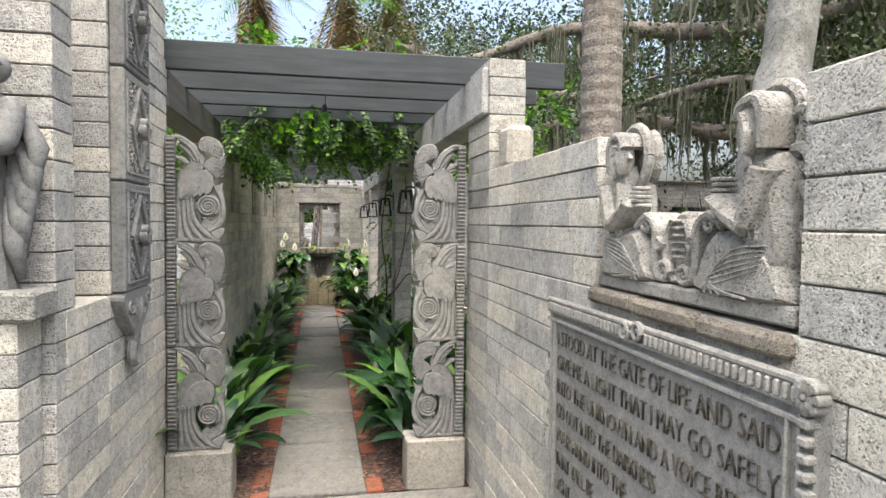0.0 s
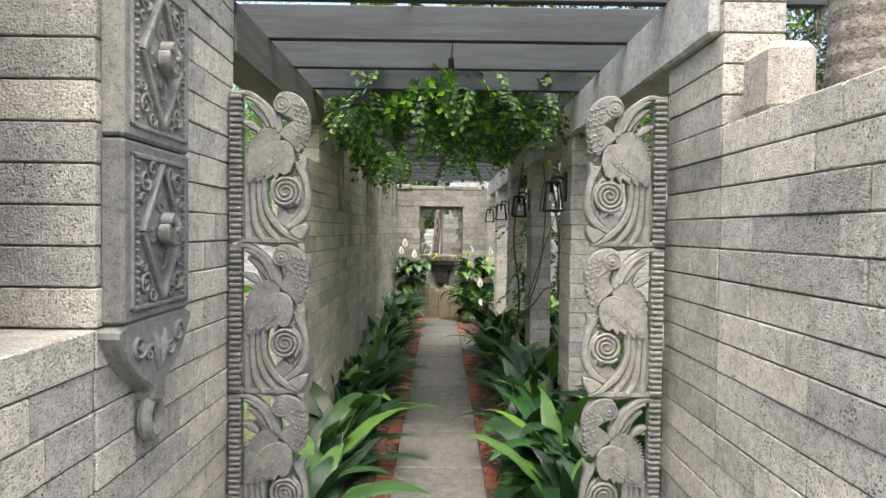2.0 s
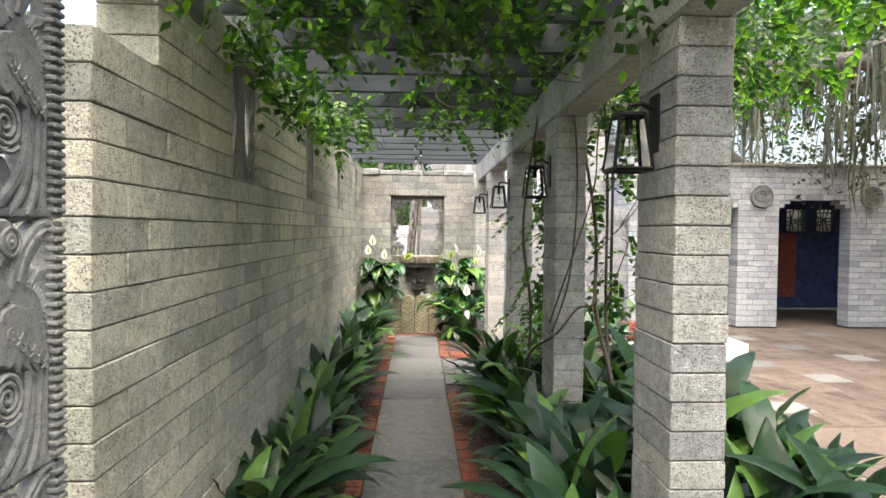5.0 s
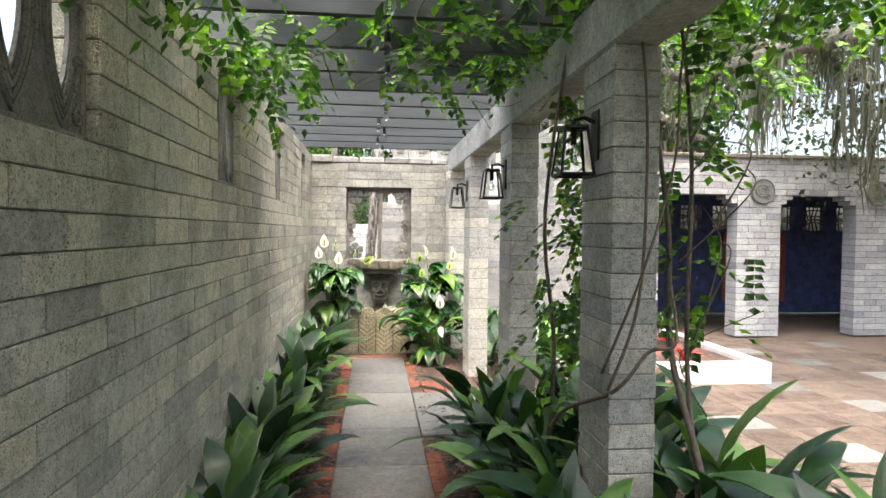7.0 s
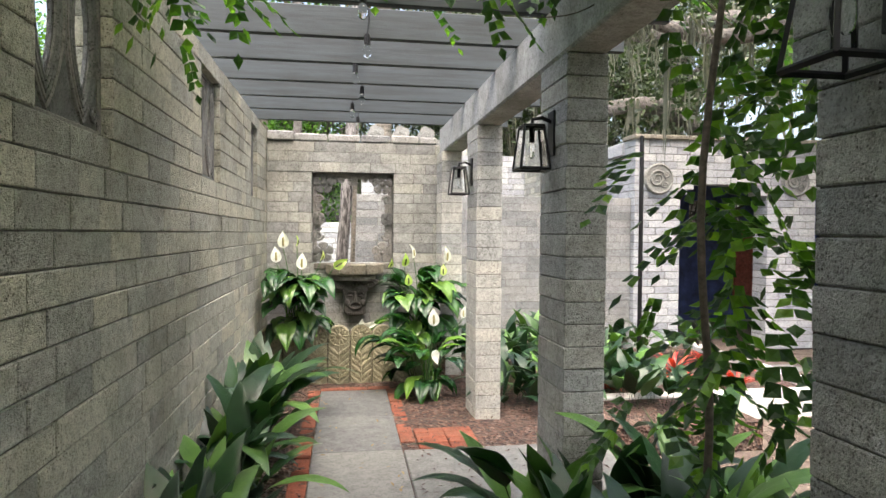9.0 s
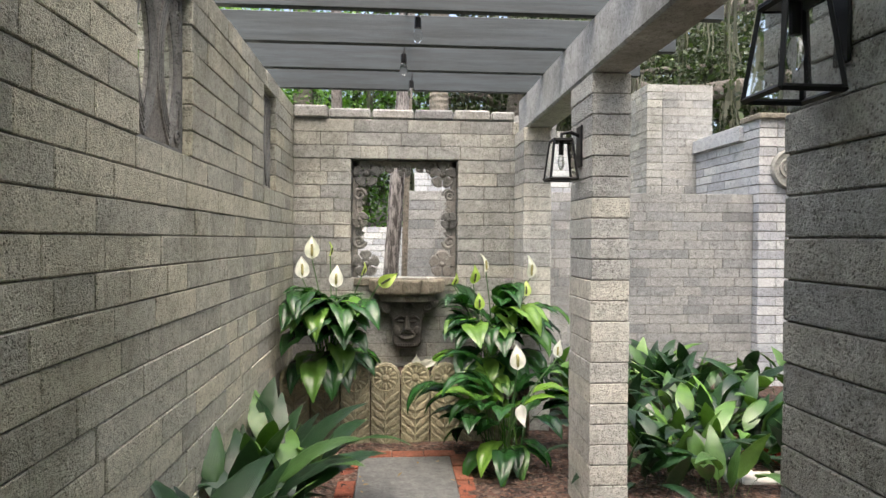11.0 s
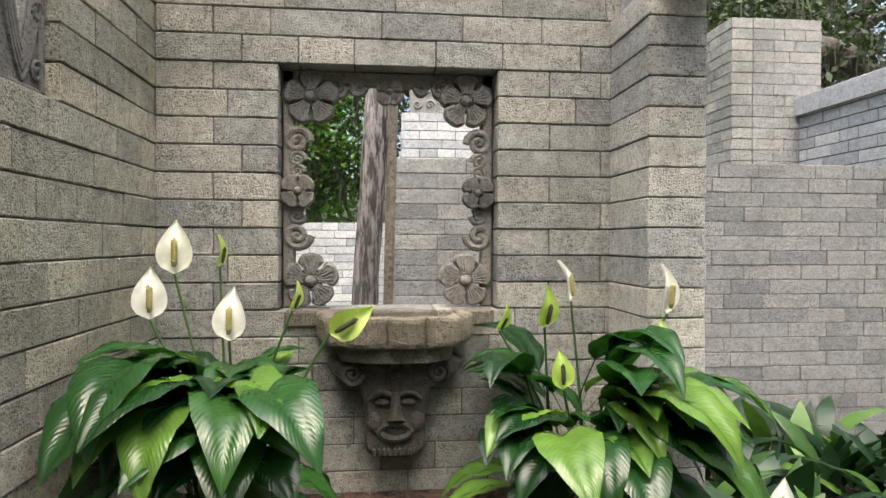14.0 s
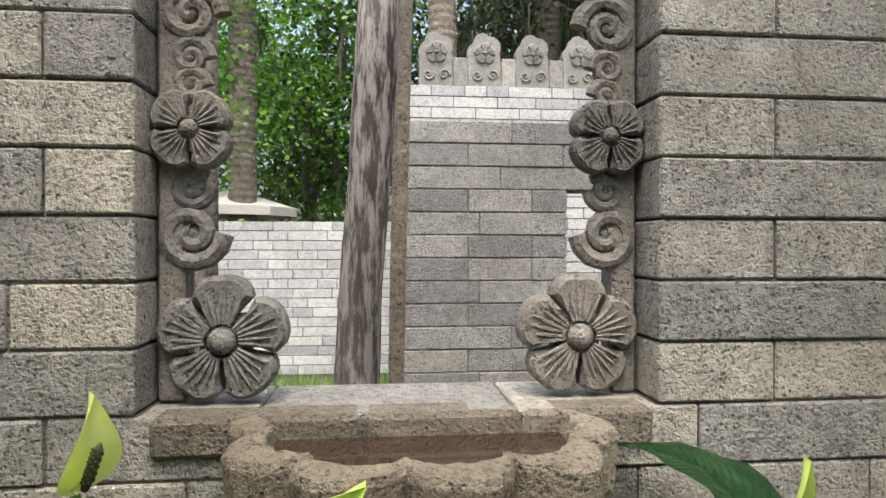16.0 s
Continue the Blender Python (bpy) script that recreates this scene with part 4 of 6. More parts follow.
for i, text in enumerate(LINES):
    cu = bpy.data.curves.new("lettering", "FONT")
    cu.body, cu.size, cu.extrude, cu.resolution_u, cu.offset = text, 0.08, 0.004, 2, -0.0018
    tmp = new("lettering_source", cu)
    me = bpy.data.meshes.new_from_object(tmp.evaluated_get(bpy.context.evaluated_depsgraph_get()))
    bpy.data.objects.remove(tmp)
    xs = [v.co.x for v in me.vertices]
    width = max(xs) if xs else 1
    full = PW - 0.17 if i < 3 else None
    sx = full / width if full else 0.62
    me.transform(PM @ Matrix.Translation((0.085, -0.032, PH - 0.155 - 0.088 * i)) @ Matrix.Rotation(radians(90), 4, "X") @ Matrix.Diagonal((sx, 1, 1, 1)))
    # Letters coloured dark in place of the shadows round raised plaque stone.
    me.materials.append(MAT["dark_and_shaded_stone"])
    ob = new("lettering", me)
    ob.parent = plq

# pierced panels in the wall slots
for i, (a, c) in enumerate(slots):
    w = c - a
    m = pose(LX - 0.035, (a + c) / 2, 1.645, 0, 0, 90)
    pp = thing("pierced_panel", "weathered carved stone pierced panel in a wall slot", "pierced panel", group="slot panels")
    b = Build()
    H = 0.585
    for u0, u1, v0, v1 in ((-w / 2, w / 2, 0, 0.02), (-w / 2, w / 2, H - 0.02, H), (-w / 2, -w / 2 + 0.025, 0, H), (w / 2 - 0.025, w / 2, 0, H)):
        b.box(u0, u1, 0.0, 0.04, v0, v1, 0.004, m)
    b.part("frame", "frame_stone", pp)
    def edge(side, grow, q):
        """Height and offset of a pointed slit's flank, q from 0 at its foot to 1 at its tip."""
        return (side * 0.23 * w + grow[0] * math.sin(math.pi * q) ** 0.8, 0.3 + (q - 0.5) * grow[1])
    steps = [k / 12 for k in range(13)]
    left = [edge(-1, (-0.1 * w, 0.36), q) for q in steps]
    left_in = [edge(-1, (0.1 * w, 0.36), q) for q in steps]
    right_in = [edge(1, (-0.1 * w, 0.36), q) for q in steps]
    right = [edge(1, (0.1 * w, 0.36), q) for q in steps]
    b = Build()
    e = w / 2 - 0.02
    b.prism([(-e, 0.015), (-0.23 * w, 0.015)] + left + [(-0.23 * w, H - 0.015), (-e, H - 0.015)], 0.008, 0.02, m)
    b.prism([(-0.23 * w, 0.015), (0.23 * w, 0.015)] + right_in + [(0.23 * w, H - 0.015), (-0.23 * w, H - 0.015)] + left_in[::-1], 0.008, 0.02, m)
    b.prism([(0.23 * w, 0.015), (e, 0.015), (e, H - 0.015), (0.23 * w, H - 0.015)] + right[::-1], 0.008, 0.02, m)
    b.part("pierced_slab", "frame_stone", pp, fix=True)
    for side in (-1, 1):
        for grow in ((0.12, 0.4), (0.155, 0.45), (0.19, 0.5), (0.225, 0.55)):
            for way in (-1, 1):
                line = [edge(side, (way * grow[0] * w, grow[1]), k / 14) for k in range(15)]
                line = [(u, v) for u, v in line if abs(u) < w / 2 - 0.02 and u * side > 0.004]
                if len(line) > 2:
                    Build().tube([m @ Vector((u, 0.006, v)) for u, v in line], 0.0065, 5).part("carved_line", "frame_stone", pp)
        for k in range(4):
            Build().spiral(side * w * 0.4, 0.06 + 0.145 * k, 0.03, 1.6, 0.004, 0.007, m, way=side).part("carved_scroll", "frame_stone", pp)

# window ornament
orn = thing("window_ornament", "dark grey stone flower and scroll border inside the window", "ornament", (-0.005, BY + 0.05, 1.05))
WH, WW = 0.89, 0.4
b = Build()
for sx in (-1, 1):
    b.box(*sorted((sx * (WW - 0.045), sx * (WW - 0.004))), 0.03, 0.09, 0.0, WH - 0.003, 0.004)
b.box(-WW + 0.004, WW - 0.004, 0.03, 0.09, WH - 0.05, WH - 0.003, 0.004)
b.part("backing", "frame_stone", orn)
for sx in (-1, 1):
    for z, turn in ((0.1, 0.3), (WH - 0.105, 0.3)):
        b = Build()
        flower(b, sx * (WW - 0.108), z, 0.104, 0.03, 5, turn if sx > 0 else math.pi - turn)
        b.box(sx * (WW - 0.108) - 0.04, sx * (WW - 0.108) + 0.04, 0.02, 0.07, z - 0.04, z + 0.04, 0.01)
        b.part("stone_flower", "frame_stone", orn, fix=True)
    b = Build()
    flower(b, sx * (WW - 0.06), 0.435, 0.068, 0.015, 4, math.pi / 4)
    b.box(sx * (WW - 0.052) - 0.04, sx * (WW - 0.052) + 0.04, 0.015, 0.07, 0.395, 0.475, 0.006)
    b.part("stone_flower", "frame_stone", orn, "small square stone flower", fix=True)
    for z, r, w in ((0.27, 0.052, 0.015), (0.345, 0.032, 0.011), (0.375, 0.022, 0.009), (0.51, 0.026, 0.01), (0.555, 0.03, 0.011), (0.625, 0.05, 0.015)):
        b = Build()
        k = sx * (1 if z < 0.45 else -1)
        b.spiral(sx * (WW - 0.055), z, r, 1.7, 0.036, w * 1.05, start=0 if sx < 0 else math.pi, way=k, sides=8)
        b.dome(sx * (WW - 0.055), z, r * 0.45, r * 0.45, 0.03, 0.07)
        b.part("scroll", "frame_stone", orn, fix=True)
    for x, r in ((0.2, 0.042), (0.12, 0.03)):
        b = Build()
        b.spiral(sx * x, WH - 0.06, r, 2.0, 0.032, 0.013, way=sx)
        b.dome(sx * x, WH - 0.06, r * 0.9, r * 0.9, 0.03, 0.07)
        b.part("scroll", "frame_stone", orn, fix=True)
b = Build()
flower(b, 0, WH - 0.075, 0.055, 0.03, 4, math.pi / 4)
b.part("stone_flower", "frame_stone", orn, "small square stone flower", fix=True)

# wall fountain: scalloped basin and mask bracket
ft = thing("wall_fountain", "weathered brown stone scalloped basin on a carved mask bracket", "fountain", (0.015, BY, 0))


def plan(a, grow, lobe):
    """The basin's outline: a broad half round with flat flutes."""
    ca, sa = math.cos(a), math.sin(a)
    d = 1.0 / (abs(ca / 0.268) ** 2.6 + abs(sa / 0.262) ** 2.6) ** (1 / 2.6)
    d = d + grow + lobe * (abs(math.sin(a * 5.5)) ** 0.6 - 0.75)
    return d * ca, -d * sa


b = Build()
N = 183
prof = [(-0.12, 0.918, 0.0), (-0.06, 0.93, 0.006), (-0.025, 0.938, 0.026), (-0.008, 0.946, 0.05), (-0.002, 0.96, 0.06), (0.004, 1.03, 0.062), (-0.002, 1.041, 0.06), (-0.03, 1.047, 0.04), (-0.044, 1.042, 0.018), (-0.05, 1.02, 0.004), (-0.06, 0.97, 0.0), (-0.2, 0.955, 0.0)]
for grow, z, lobe in prof:
    for i in range(N):
        a = math.pi * i / (N - 1)
        px, py = plan(a, grow + 0.005 * noise.noise((a * 22, z * 30, 1)), lobe)
        b.v.append((px, py, z + 0.004 * noise.noise((a * 15, grow * 30, z * 20))))
for j in range(len(prof) - 1):
    for i in range(N - 1):
        a = j * N + i
        b.f.append((a, a + 1, a + N + 1, a + N))
b.part("basin", "basin", ft, "fluted stone basin", fix=True)
b = Build()
b.prism([plan(math.pi * i / 40, -0.06, 0.0) for i in range(41)], 0.885, 0.93, Matrix(((1, 0, 0, 0), (0, 0, 1, 0), (0, 1, 0, 0), (0, 0, 0, 1))), 0.0)
b.part("lower_tier", "basin", ft, fix=True)
for x0, x1 in ((-0.4, -0.09), (-0.087, 0.16), (0.163, 0.37)):
    Build().box(x0, x1, -0.012, 0.06, 0.985, 1.046, 0.008).part("ledge_stone", "basin", ft)
b = Build()
n = 40
b.add([(0, -0.012, 1.012)] + [(px, min(py, -0.012), 1.012) for px, py in (plan(math.pi * i / n, -0.052, 0.0) for i in range(n + 1))], [(0, i + 1, i + 2) for i in range(n)])
b.part("water", "water", ft, "still dark water")
b = Build()
b.prism(smooth([(-0.21, 0.89), (0.21, 0.89), (0.2, 0.82), (0.13, 0.79), (0.105, 0.68), (0.1, 0.56), (0.0, 0.535), (-0.1, 0.56), (-0.105, 0.68), (-0.13, 0.79), (-0.2, 0.82)], 4, True), -0.12, 0.01, None, 0.015)
for sx in (-1, 1):
    b.spiral(sx * 0.15, 0.84, 0.04, 1.8, -0.13, 0.012, way=sx)
    b.dome(sx * 0.045, 0.735, 0.03, 0.014, -0.14, -0.11)
    b.ribbon([(sx * 0.015, 0.76), (sx * 0.05, 0.775), (sx * 0.09, 0.75)], [0.014, 0.02, 0.01], -0.145, -0.11, None, 0.005)
    b.dome(sx * 0.075, 0.665, 0.03, 0.04, -0.14, -0.11)
b.spiral(0, 0.84, 0.045, 1.0, -0.13, 0.016)
b.ribbon([(0, 0.775), (0, 0.7), (0, 0.68)], [0.025, 0.04, 0.06], -0.16, -0.11, None, 0.012)
ring = [(0.055 * math.cos(a), -0.125, 0.635 + 0.028 * math.sin(a)) for a in np.linspace(0, 2 * math.pi, 17)]
b.tube(ring, 0.014, 6)
for i in range(9):
    b.box(-0.08 + 0.018 * i, -0.068 + 0.018 * i, -0.135, -0.11, 0.548, 0.575, 0.004)
# The shade below the basin is in the mask's stone colour.
b.part("mask_bracket", "dark_and_shaded_stone", ft, "carved mask under the basin, its shade put into dark stone", fix=True)

# flower tiles edging the planter
for i in range(8):
    x = -0.735 + 0.2 * i
    t = thing("flower_tile", "buff stone garden tile carved with a daisy and leaves", "garden tile", (x, 12.24 + 0.012 * math.sin(i * 2.1), -0.03), "flower tiles")
    b = Build()
    n = 20
    out = [(-0.096, 0.0), (0.096, 0.0), (0.096, 0.42)]
    out += [(0.098 * math.cos(a) * (1 + 0.03 * math.cos(a * 16)), 0.44 + 0.098 * math.sin(a) * (1 + 0.03 * math.cos(a * 16))) for a in np.linspace(0.02, math.pi - 0.02, n)]
    out += [(-0.096, 0.42)]
    b.prism(out, -0.02, 0.03, None, 0.004)
    b.part("slab", "tile", t, fix=True)
    b = Build()
    ring = [(0.086 * math.cos(a), -0.02, 0.44 + 0.086 * math.sin(a)) for a in np.linspace(0, 2 * math.pi, 21)]
    b.tube(ring, 0.006, 6)
    for k in range(12):
        a = 2 * math.pi * k / 12
        b.dome(0.055 * math.cos(a), 0.44 + 0.055 * math.sin(a), 0.028, 0.012, -0.03, -0.018, turn=a, rings=3, sides=8)
    b.dome(0, 0.44, 0.026, 0.026, -0.034, -0.018)
    b.part("daisy", "tile", t, fix=True)
    b = Build()
    b.ribbon([(0, 0.0), (0, 0.2), (0, 0.345)], [0.012, 0.012, 0.012], -0.03, -0.018, None, 0.003, 3)
    for k in range(6):
        for sx in (-1, 1):
            z = 0.0 + 0.055 * k
            b.ribbon([(sx * 0.006, z), (sx * 0.045, z + 0.03), (sx * 0.088, z + 0.075)], [0.012, 0.036, 0.008], -0.031, -0.018, None, 0.005, 4)
    b.part("stem_and_leaves", "tile", t, fix=True)
b = Build()
b.box(-0.83, 0.85, 12.27, 12.76, -0.05, 0.38)
structure("planter_soil", b, "soil", "dark soil filling the planter under the window", "soil")


# ---- lanterns and string lights ----
def lantern():
    t = thing("wall_lantern", "black metal wall lantern with clear glass panes", "lantern", group="pergola lanterns")
    Build().box(-0.012, 0.0, -0.05, 0.05, -0.12, 0.12, 0.004).part("back_plate", "black", t)
    b = Build()
    b.tube([(0, 0, 0.06), (-0.06, 0, 0.085), (-0.11, 0, 0.075), (-0.115, 0, 0.03)], 0.011, 8)
    b.part("arm", "black", t)
    cx = -0.115
    wt, wb, zt, zb = 0.052, 0.078, 0.03, -0.19
    cs = ((-1, -1), (1, -1), (1, 1), (-1, 1))
    for i, (sx, sy) in enumerate(cs):
        ex, ey = cs[(i + 1) % 4]
        Build().tube([(cx + sx * wt, sy * wt, zt), (cx + sx * wb, sy * wb, zb)], 0.0075, 4).part("upright", "black", t)
        Build().tube([(cx + sx * wb, sy * wb, zb), (cx + ex * wb, ey * wb, zb)], 0.0085, 4).part("rail", "black", t)
        Build().tube([(cx + sx * wt, sy * wt, zt), (cx + ex * wt, ey * wt, zt)], 0.0085, 4).part("rail", "black", t)
    Build().box(cx - 0.058, cx + 0.058, -0.058, 0.058, zt - 0.004, zt + 0.014, 0.004).part("cap", "black", t)
    for i, (sx, sy) in enumerate(cs):
        ex, ey = cs[(i + 1) % 4]
        b = Build().add([(cx + sx * wb, sy * wb, zb), (cx + ex * wb, ey * wb, zb), (cx + ex * wt, ey * wt, zt), (cx + sx * wt, sy * wt, zt)], [(0, 1, 2, 3)])
        pane = b.part("pane", "glass", t)
        pane.visible_shadow = False
    b = Build()
    b.tube([(cx, 0, zt), (cx, 0, -0.05)], [0.016, 0.015], 10)
    b.part("socket", "black", t)
    b = Build()
    b.ball((cx, 0, -0.095), 0.024, (0.85, 0.85, 1.8), 8, 10)
    b.part("bulb", "glass", t, "clear filament bulb")
    return t


lan = lantern()
lan.matrix_basis = pose(0.86, 5.64, 1.81) @ Matrix.Diagonal((0.87, 0.87, 0.87, 1))
for y in (7.46, 9.29, 11.15):
    copy_thing(lan, pose(0.86, y, 1.81))

strings = thing("string_lights", "black cable of clear bulbs hung under the rafters", "string lights")
pts = [(0.03 * math.sin(i * 1.7) - (0.3 if i == 0 else 0), 4.1 + 0.3 * i, 2.555) for i in range(29)]
Build().tube(smooth(pts, 3), 0.006, 5).part("cable", "black", strings)
for i in range(1, 29, 2):
    x, y, z = pts[i]
    d = 2.35 + 0.04 * math.sin(i * 3.1)
    Build().tube([(x, y, z), (x + 0.01, y, (z + d) / 2), (x, y, d)], 0.004, 5).part("drop_cord", "black", strings)
    Build().tube([(x, y, d), (x, y, d - 0.05)], [0.015, 0.017], 8).part("socket", "black", strings)
    Build().ball((x, y, d - 0.085), 0.022, (1, 1, 1.7), 8, 10).part("bulb", "glass", strings)


# ---- plants ----
def leaf_mesh(name, mat, blade, width, petiole, th0, bend, seed, ovate=0.4, across=True, fold=0.25, wave=0.0):
    """A leaf that rises from the origin along +x, stalk and blade in one."""
    r = random.Random(seed)
    n1, n2 = 3, 9
    pts, ws = [], []
    x = z = 0.0
    total = petiole + blade
    prev = 0.0
    for i in range(n1 + n2 + 1):
        s = petiole * i / n1 if i <= n1 else petiole + blade * (i - n1) / n2
        f = s / total
        th = th0 - bend * f ** 1.6
        x += math.cos(th) * (s - prev)
        z += math.sin(th) * (s - prev)
        prev = s
        pts.append((x, z, th))
        g = max(0.0, (s - petiole) / blade)
        w = 0.004 if i < n1 else max(0.003, width * math.sin(math.pi * min(1, g ** (0.55 + 0.3 * ovate) * 0.98 + 0.01)) ** 0.9)
        ws.append(w)
    vs, fs, uv = [], [], []
    lean = r.uniform(-0.04, 0.04)
    for i, ((px, pz, th), w) in enumerate(zip(pts, ws)):
        off = lean * (i / (n1 + n2)) ** 2 * 2
        for k, c in enumerate((-1, -0.5, 0, 0.5, 1)):
            lift = fold * w * abs(c) * 0.5 - (0.25 * w * c * c) + wave * w * math.sin(i * 2.3 + c * 3)
            vs.append((px - math.sin(th) * lift, off + c * w / 2, pz + math.cos(th) * lift))
            along = i / (n1 + n2)
            uv.append(((c + 1) / 2, along) if across else (along * 2.4 - 0.5 * abs(c), c))
    for i in range(n1 + n2):
        for k in range(4):
            a = i * 5 + k
            fs.append((a, a + 1, a + 6, a + 5))
    me = bpy.data.meshes.new(name)
    me.from_pydata(vs, [], fs)
    lay = me.uv_layers.new(name="UVMap")
    for li, loop in enumerate(me.loops):
        lay.data[li].uv = uv[loop.vertex_index]
    me.polygons.foreach_set("use_smooth", [True] * len(me.polygons))
    me.materials.append(MAT[mat])
    return me


ASPI = [leaf_mesh("leaf", "aspi", 0.35 + 0.035 * (i % 4), 0.12 + 0.014 * (i % 3), 0.18 + 0.06 * (i % 4), radians(88 - 5 * (i % 4)), radians(35 + 21 * (i % 5)), 100 + i, 0.5, True, 0.5, 0.03) for i in range(10)]
# Paler leaves in the lighter lily colour, which also carries sunlight by the gate.
SUNLIT_ASPI = [leaf_mesh("leaf", "lily", 0.42 + 0.04 * (i % 3), 0.13, 0.16 + 0.06 * (i % 3), radians(84 - 6 * (i % 4)), radians(60 + 24 * (i % 4)), 160 + i, 0.5, True, 0.5, 0.03) for i in range(6)]


def lily_leaf(blade, width, petiole, rise, arch, tip, seed):
    """A peace lily leaf along +x: a long stalk, then a broad pointed blade that arches over; angles in degrees."""
    r = random.Random(seed)
    n1, n2 = 5, 12
    x = z = 0.0
    vs, fs, uv = [], [], []
    sway = r.uniform(-0.03, 0.03)
    for i in range(n1 + n2 + 1):
        if i <= n1:
            f = i / n1
            th, step, w = radians(rise + (arch - rise) * f * f), petiole / n1, 0.007
            along = 0.0
        else:
            f = (i - n1) / n2
            th, step = radians(arch - 14 + (tip - arch + 14) * f ** 1.3), blade / n2
            w = max(0.002, width * math.sin(math.pi * f ** 0.72) ** 0.85 * (1 - 0.35 * f ** 4))
            along = f
        if i:
            x += math.cos(th) * step
            z += math.sin(th) * step
        for c in (-1, -0.66, -0.33, 0, 0.33, 0.66, 1):
            lift = w * (0.42 * abs(c) - 0.3 * c * c) + 0.035 * w * math.sin(i * 1.9 + c * 2.6 + seed)
            vs.append((x - math.sin(th) * lift, c * w / 2 + sway * along * along, z + math.cos(th) * lift))
            uv.append((along * 2.6 - 0.55 * abs(c), c))
    for i in range(n1 + n2):
        for k in range(6):
            a = i * 7 + k
            fs.append((a, a + 1, a + 8, a + 7))
    me = bpy.data.meshes.new("leaf")
    me.from_pydata(vs, [], fs)
    lay = me.uv_layers.new(name="UVMap")
    for li, loop in enumerate(me.loops):
        lay.data[li].uv = uv[loop.vertex_index]
    me.polygons.foreach_set("use_smooth", [True] * len(me.polygons))
    me.materials.append(MAT["lily"])
    return me


LILY_HIGH = [lily_leaf(0.3 + 0.02 * (i % 4), 0.14 + 0.012 * (i % 3), 0.45 + 0.05 * (i % 4), 86, 66 - 9 * (i % 3), -14 - 14 * (i % 4), 210 + i) for i in range(8)]
LILY_MID = [lily_leaf(0.31 + 0.02 * (i % 4), 0.155 + 0.012 * (i % 3), 0.4 + 0.05 * (i % 4), 82, 48 - 8 * (i % 3), -40 - 12 * (i % 4), 230 + i) for i in range(8)]
LILY_LOW = [lily_leaf(0.28 + 0.02 * (i % 4), 0.14 + 0.01 * (i % 3), 0.2 + 0.05 * (i % 3), 72, 24 - 8 * (i % 3), -68 - 6 * (i % 3), 250 + i) for i in range(8)]


def clump(name, label, category, meshes, at, count, spread, size, seed, group, tilt=14, facing=None):
    r = random.Random(seed)
    t = thing(name, label, category, at, group)
    for i in range(count):
        a = r.uniform(0, 360) if facing is None else facing + r.gauss(0, 85)
        d = spread * math.sqrt(r.random())
        b = r.uniform(0, 6.28)
        ob = new("leaf", r.choice(meshes))
        ob.parent = t
        s = size * r.uniform(0.72, 1.15)
        ob.matrix_local = pose(d * math.cos(b), d * math.sin(b), 0, r.uniform(-tilt, tilt), r.uniform(-tilt, tilt), a) @ Matrix.Diagonal((s, s, s, 1))
    return t


rb = random.Random(77)
AL = "dark green cast iron plant with broad upright leaves"
clump("cast_iron_plant", "yellow-green cast iron plant just inside the gate, sunlight put into its paler leaves", "plant", SUNLIT_ASPI, (0.62, 4.55, -0.02), 16, 0.12, 1.0, 395, "cast iron plants", 16, 170)
clump("cast_iron_plant", "yellow-green cast iron plant just inside the gate, sunlight put into its paler leaves", "plant", SUNLIT_ASPI, (0.66, 4.95, -0.02), 12, 0.1, 0.95, 396, "cast iron plants", 16, 160)
k = 0
y = 4.0
while y < 11.3:
    size = 0.95 if y < 6.3 else (0.85 if y < 9.6 else 0.95)
    if not 5.3 < y < 5.9:
        clump("cast_iron_plant", AL, "plant", ASPI, (rb.uniform(-0.7, -0.6), y, -0.02), 25, 0.12, size, 300 + k, "cast iron plants", 11, 40)
    k += 1
    y += 0.36
y = 4.05
while y < 9.0:
    clump("cast_iron_plant", AL, "plant", ASPI, (rb.uniform(0.66, 0.76), y, -0.02), 24, 0.15, 0.95, 400 + k, "cast iron plants", 14, 160)
    if y > 4.6:
        clump("cast_iron_plant", AL, "plant", ASPI, (rb.uniform(1.2, 1.45), y + 0.15, -0.05), 26, 0.18, 1.08, 500 + k, "cast iron plants", 14)
    k += 1
    y += 0.37
for i, (x, y) in enumerate(((1.35, 5.5), (1.75, 5.7), (1.4, 6.05), (1.85, 6.25), (1.45, 6.6), (1.8, 6.8), (1.5, 7.6), (1.3, 4.7))):
    clump("cast_iron_plant", AL, "plant", ASPI, (x, y, -0.08), 18, 0.18, 1.22, 660 + i, "cast iron plants", 16)
for i in range(7):
    for j in range(4):
        clump("cast_iron_plant", AL, "plant", ASPI, (1.35 + 0.36 * j + rb.uniform(-.1, .1), 11.2 + 0.42 * i + rb.uniform(-.1, .1), -0.08), 18, 0.17, 0.82, 600 + i * 7 + j, "cast iron plants", 16)


def spathe_mesh(mat):
    b = Build()
    n, mm = 9, 6
    for i in range(n + 1):
        f = i / n
        w = 0.05 * math.sin(math.pi * min(1, f ** 0.66)) ** 0.9 * (1 - 0.3 * f ** 5) + 0.001
        for k in range(mm + 1):
            a = (k / mm - 0.5) * 1.9
            b.v.append((w * (k / mm * 2 - 1), 0.02 - 0.016 * (k / mm * 2 - 1) ** 2 - 0.02 * math.sin(f * 3) + 0.03 * f * f, f * 0.165))
    for i in range(n):
        for k in range(mm):
            a = i * (mm + 1) + k
            b.f.append((a, a + 1, a + mm + 2, a + mm + 1))
    me = b.mesh("spathe", True)
    me.materials.append(MAT[mat])
    return me


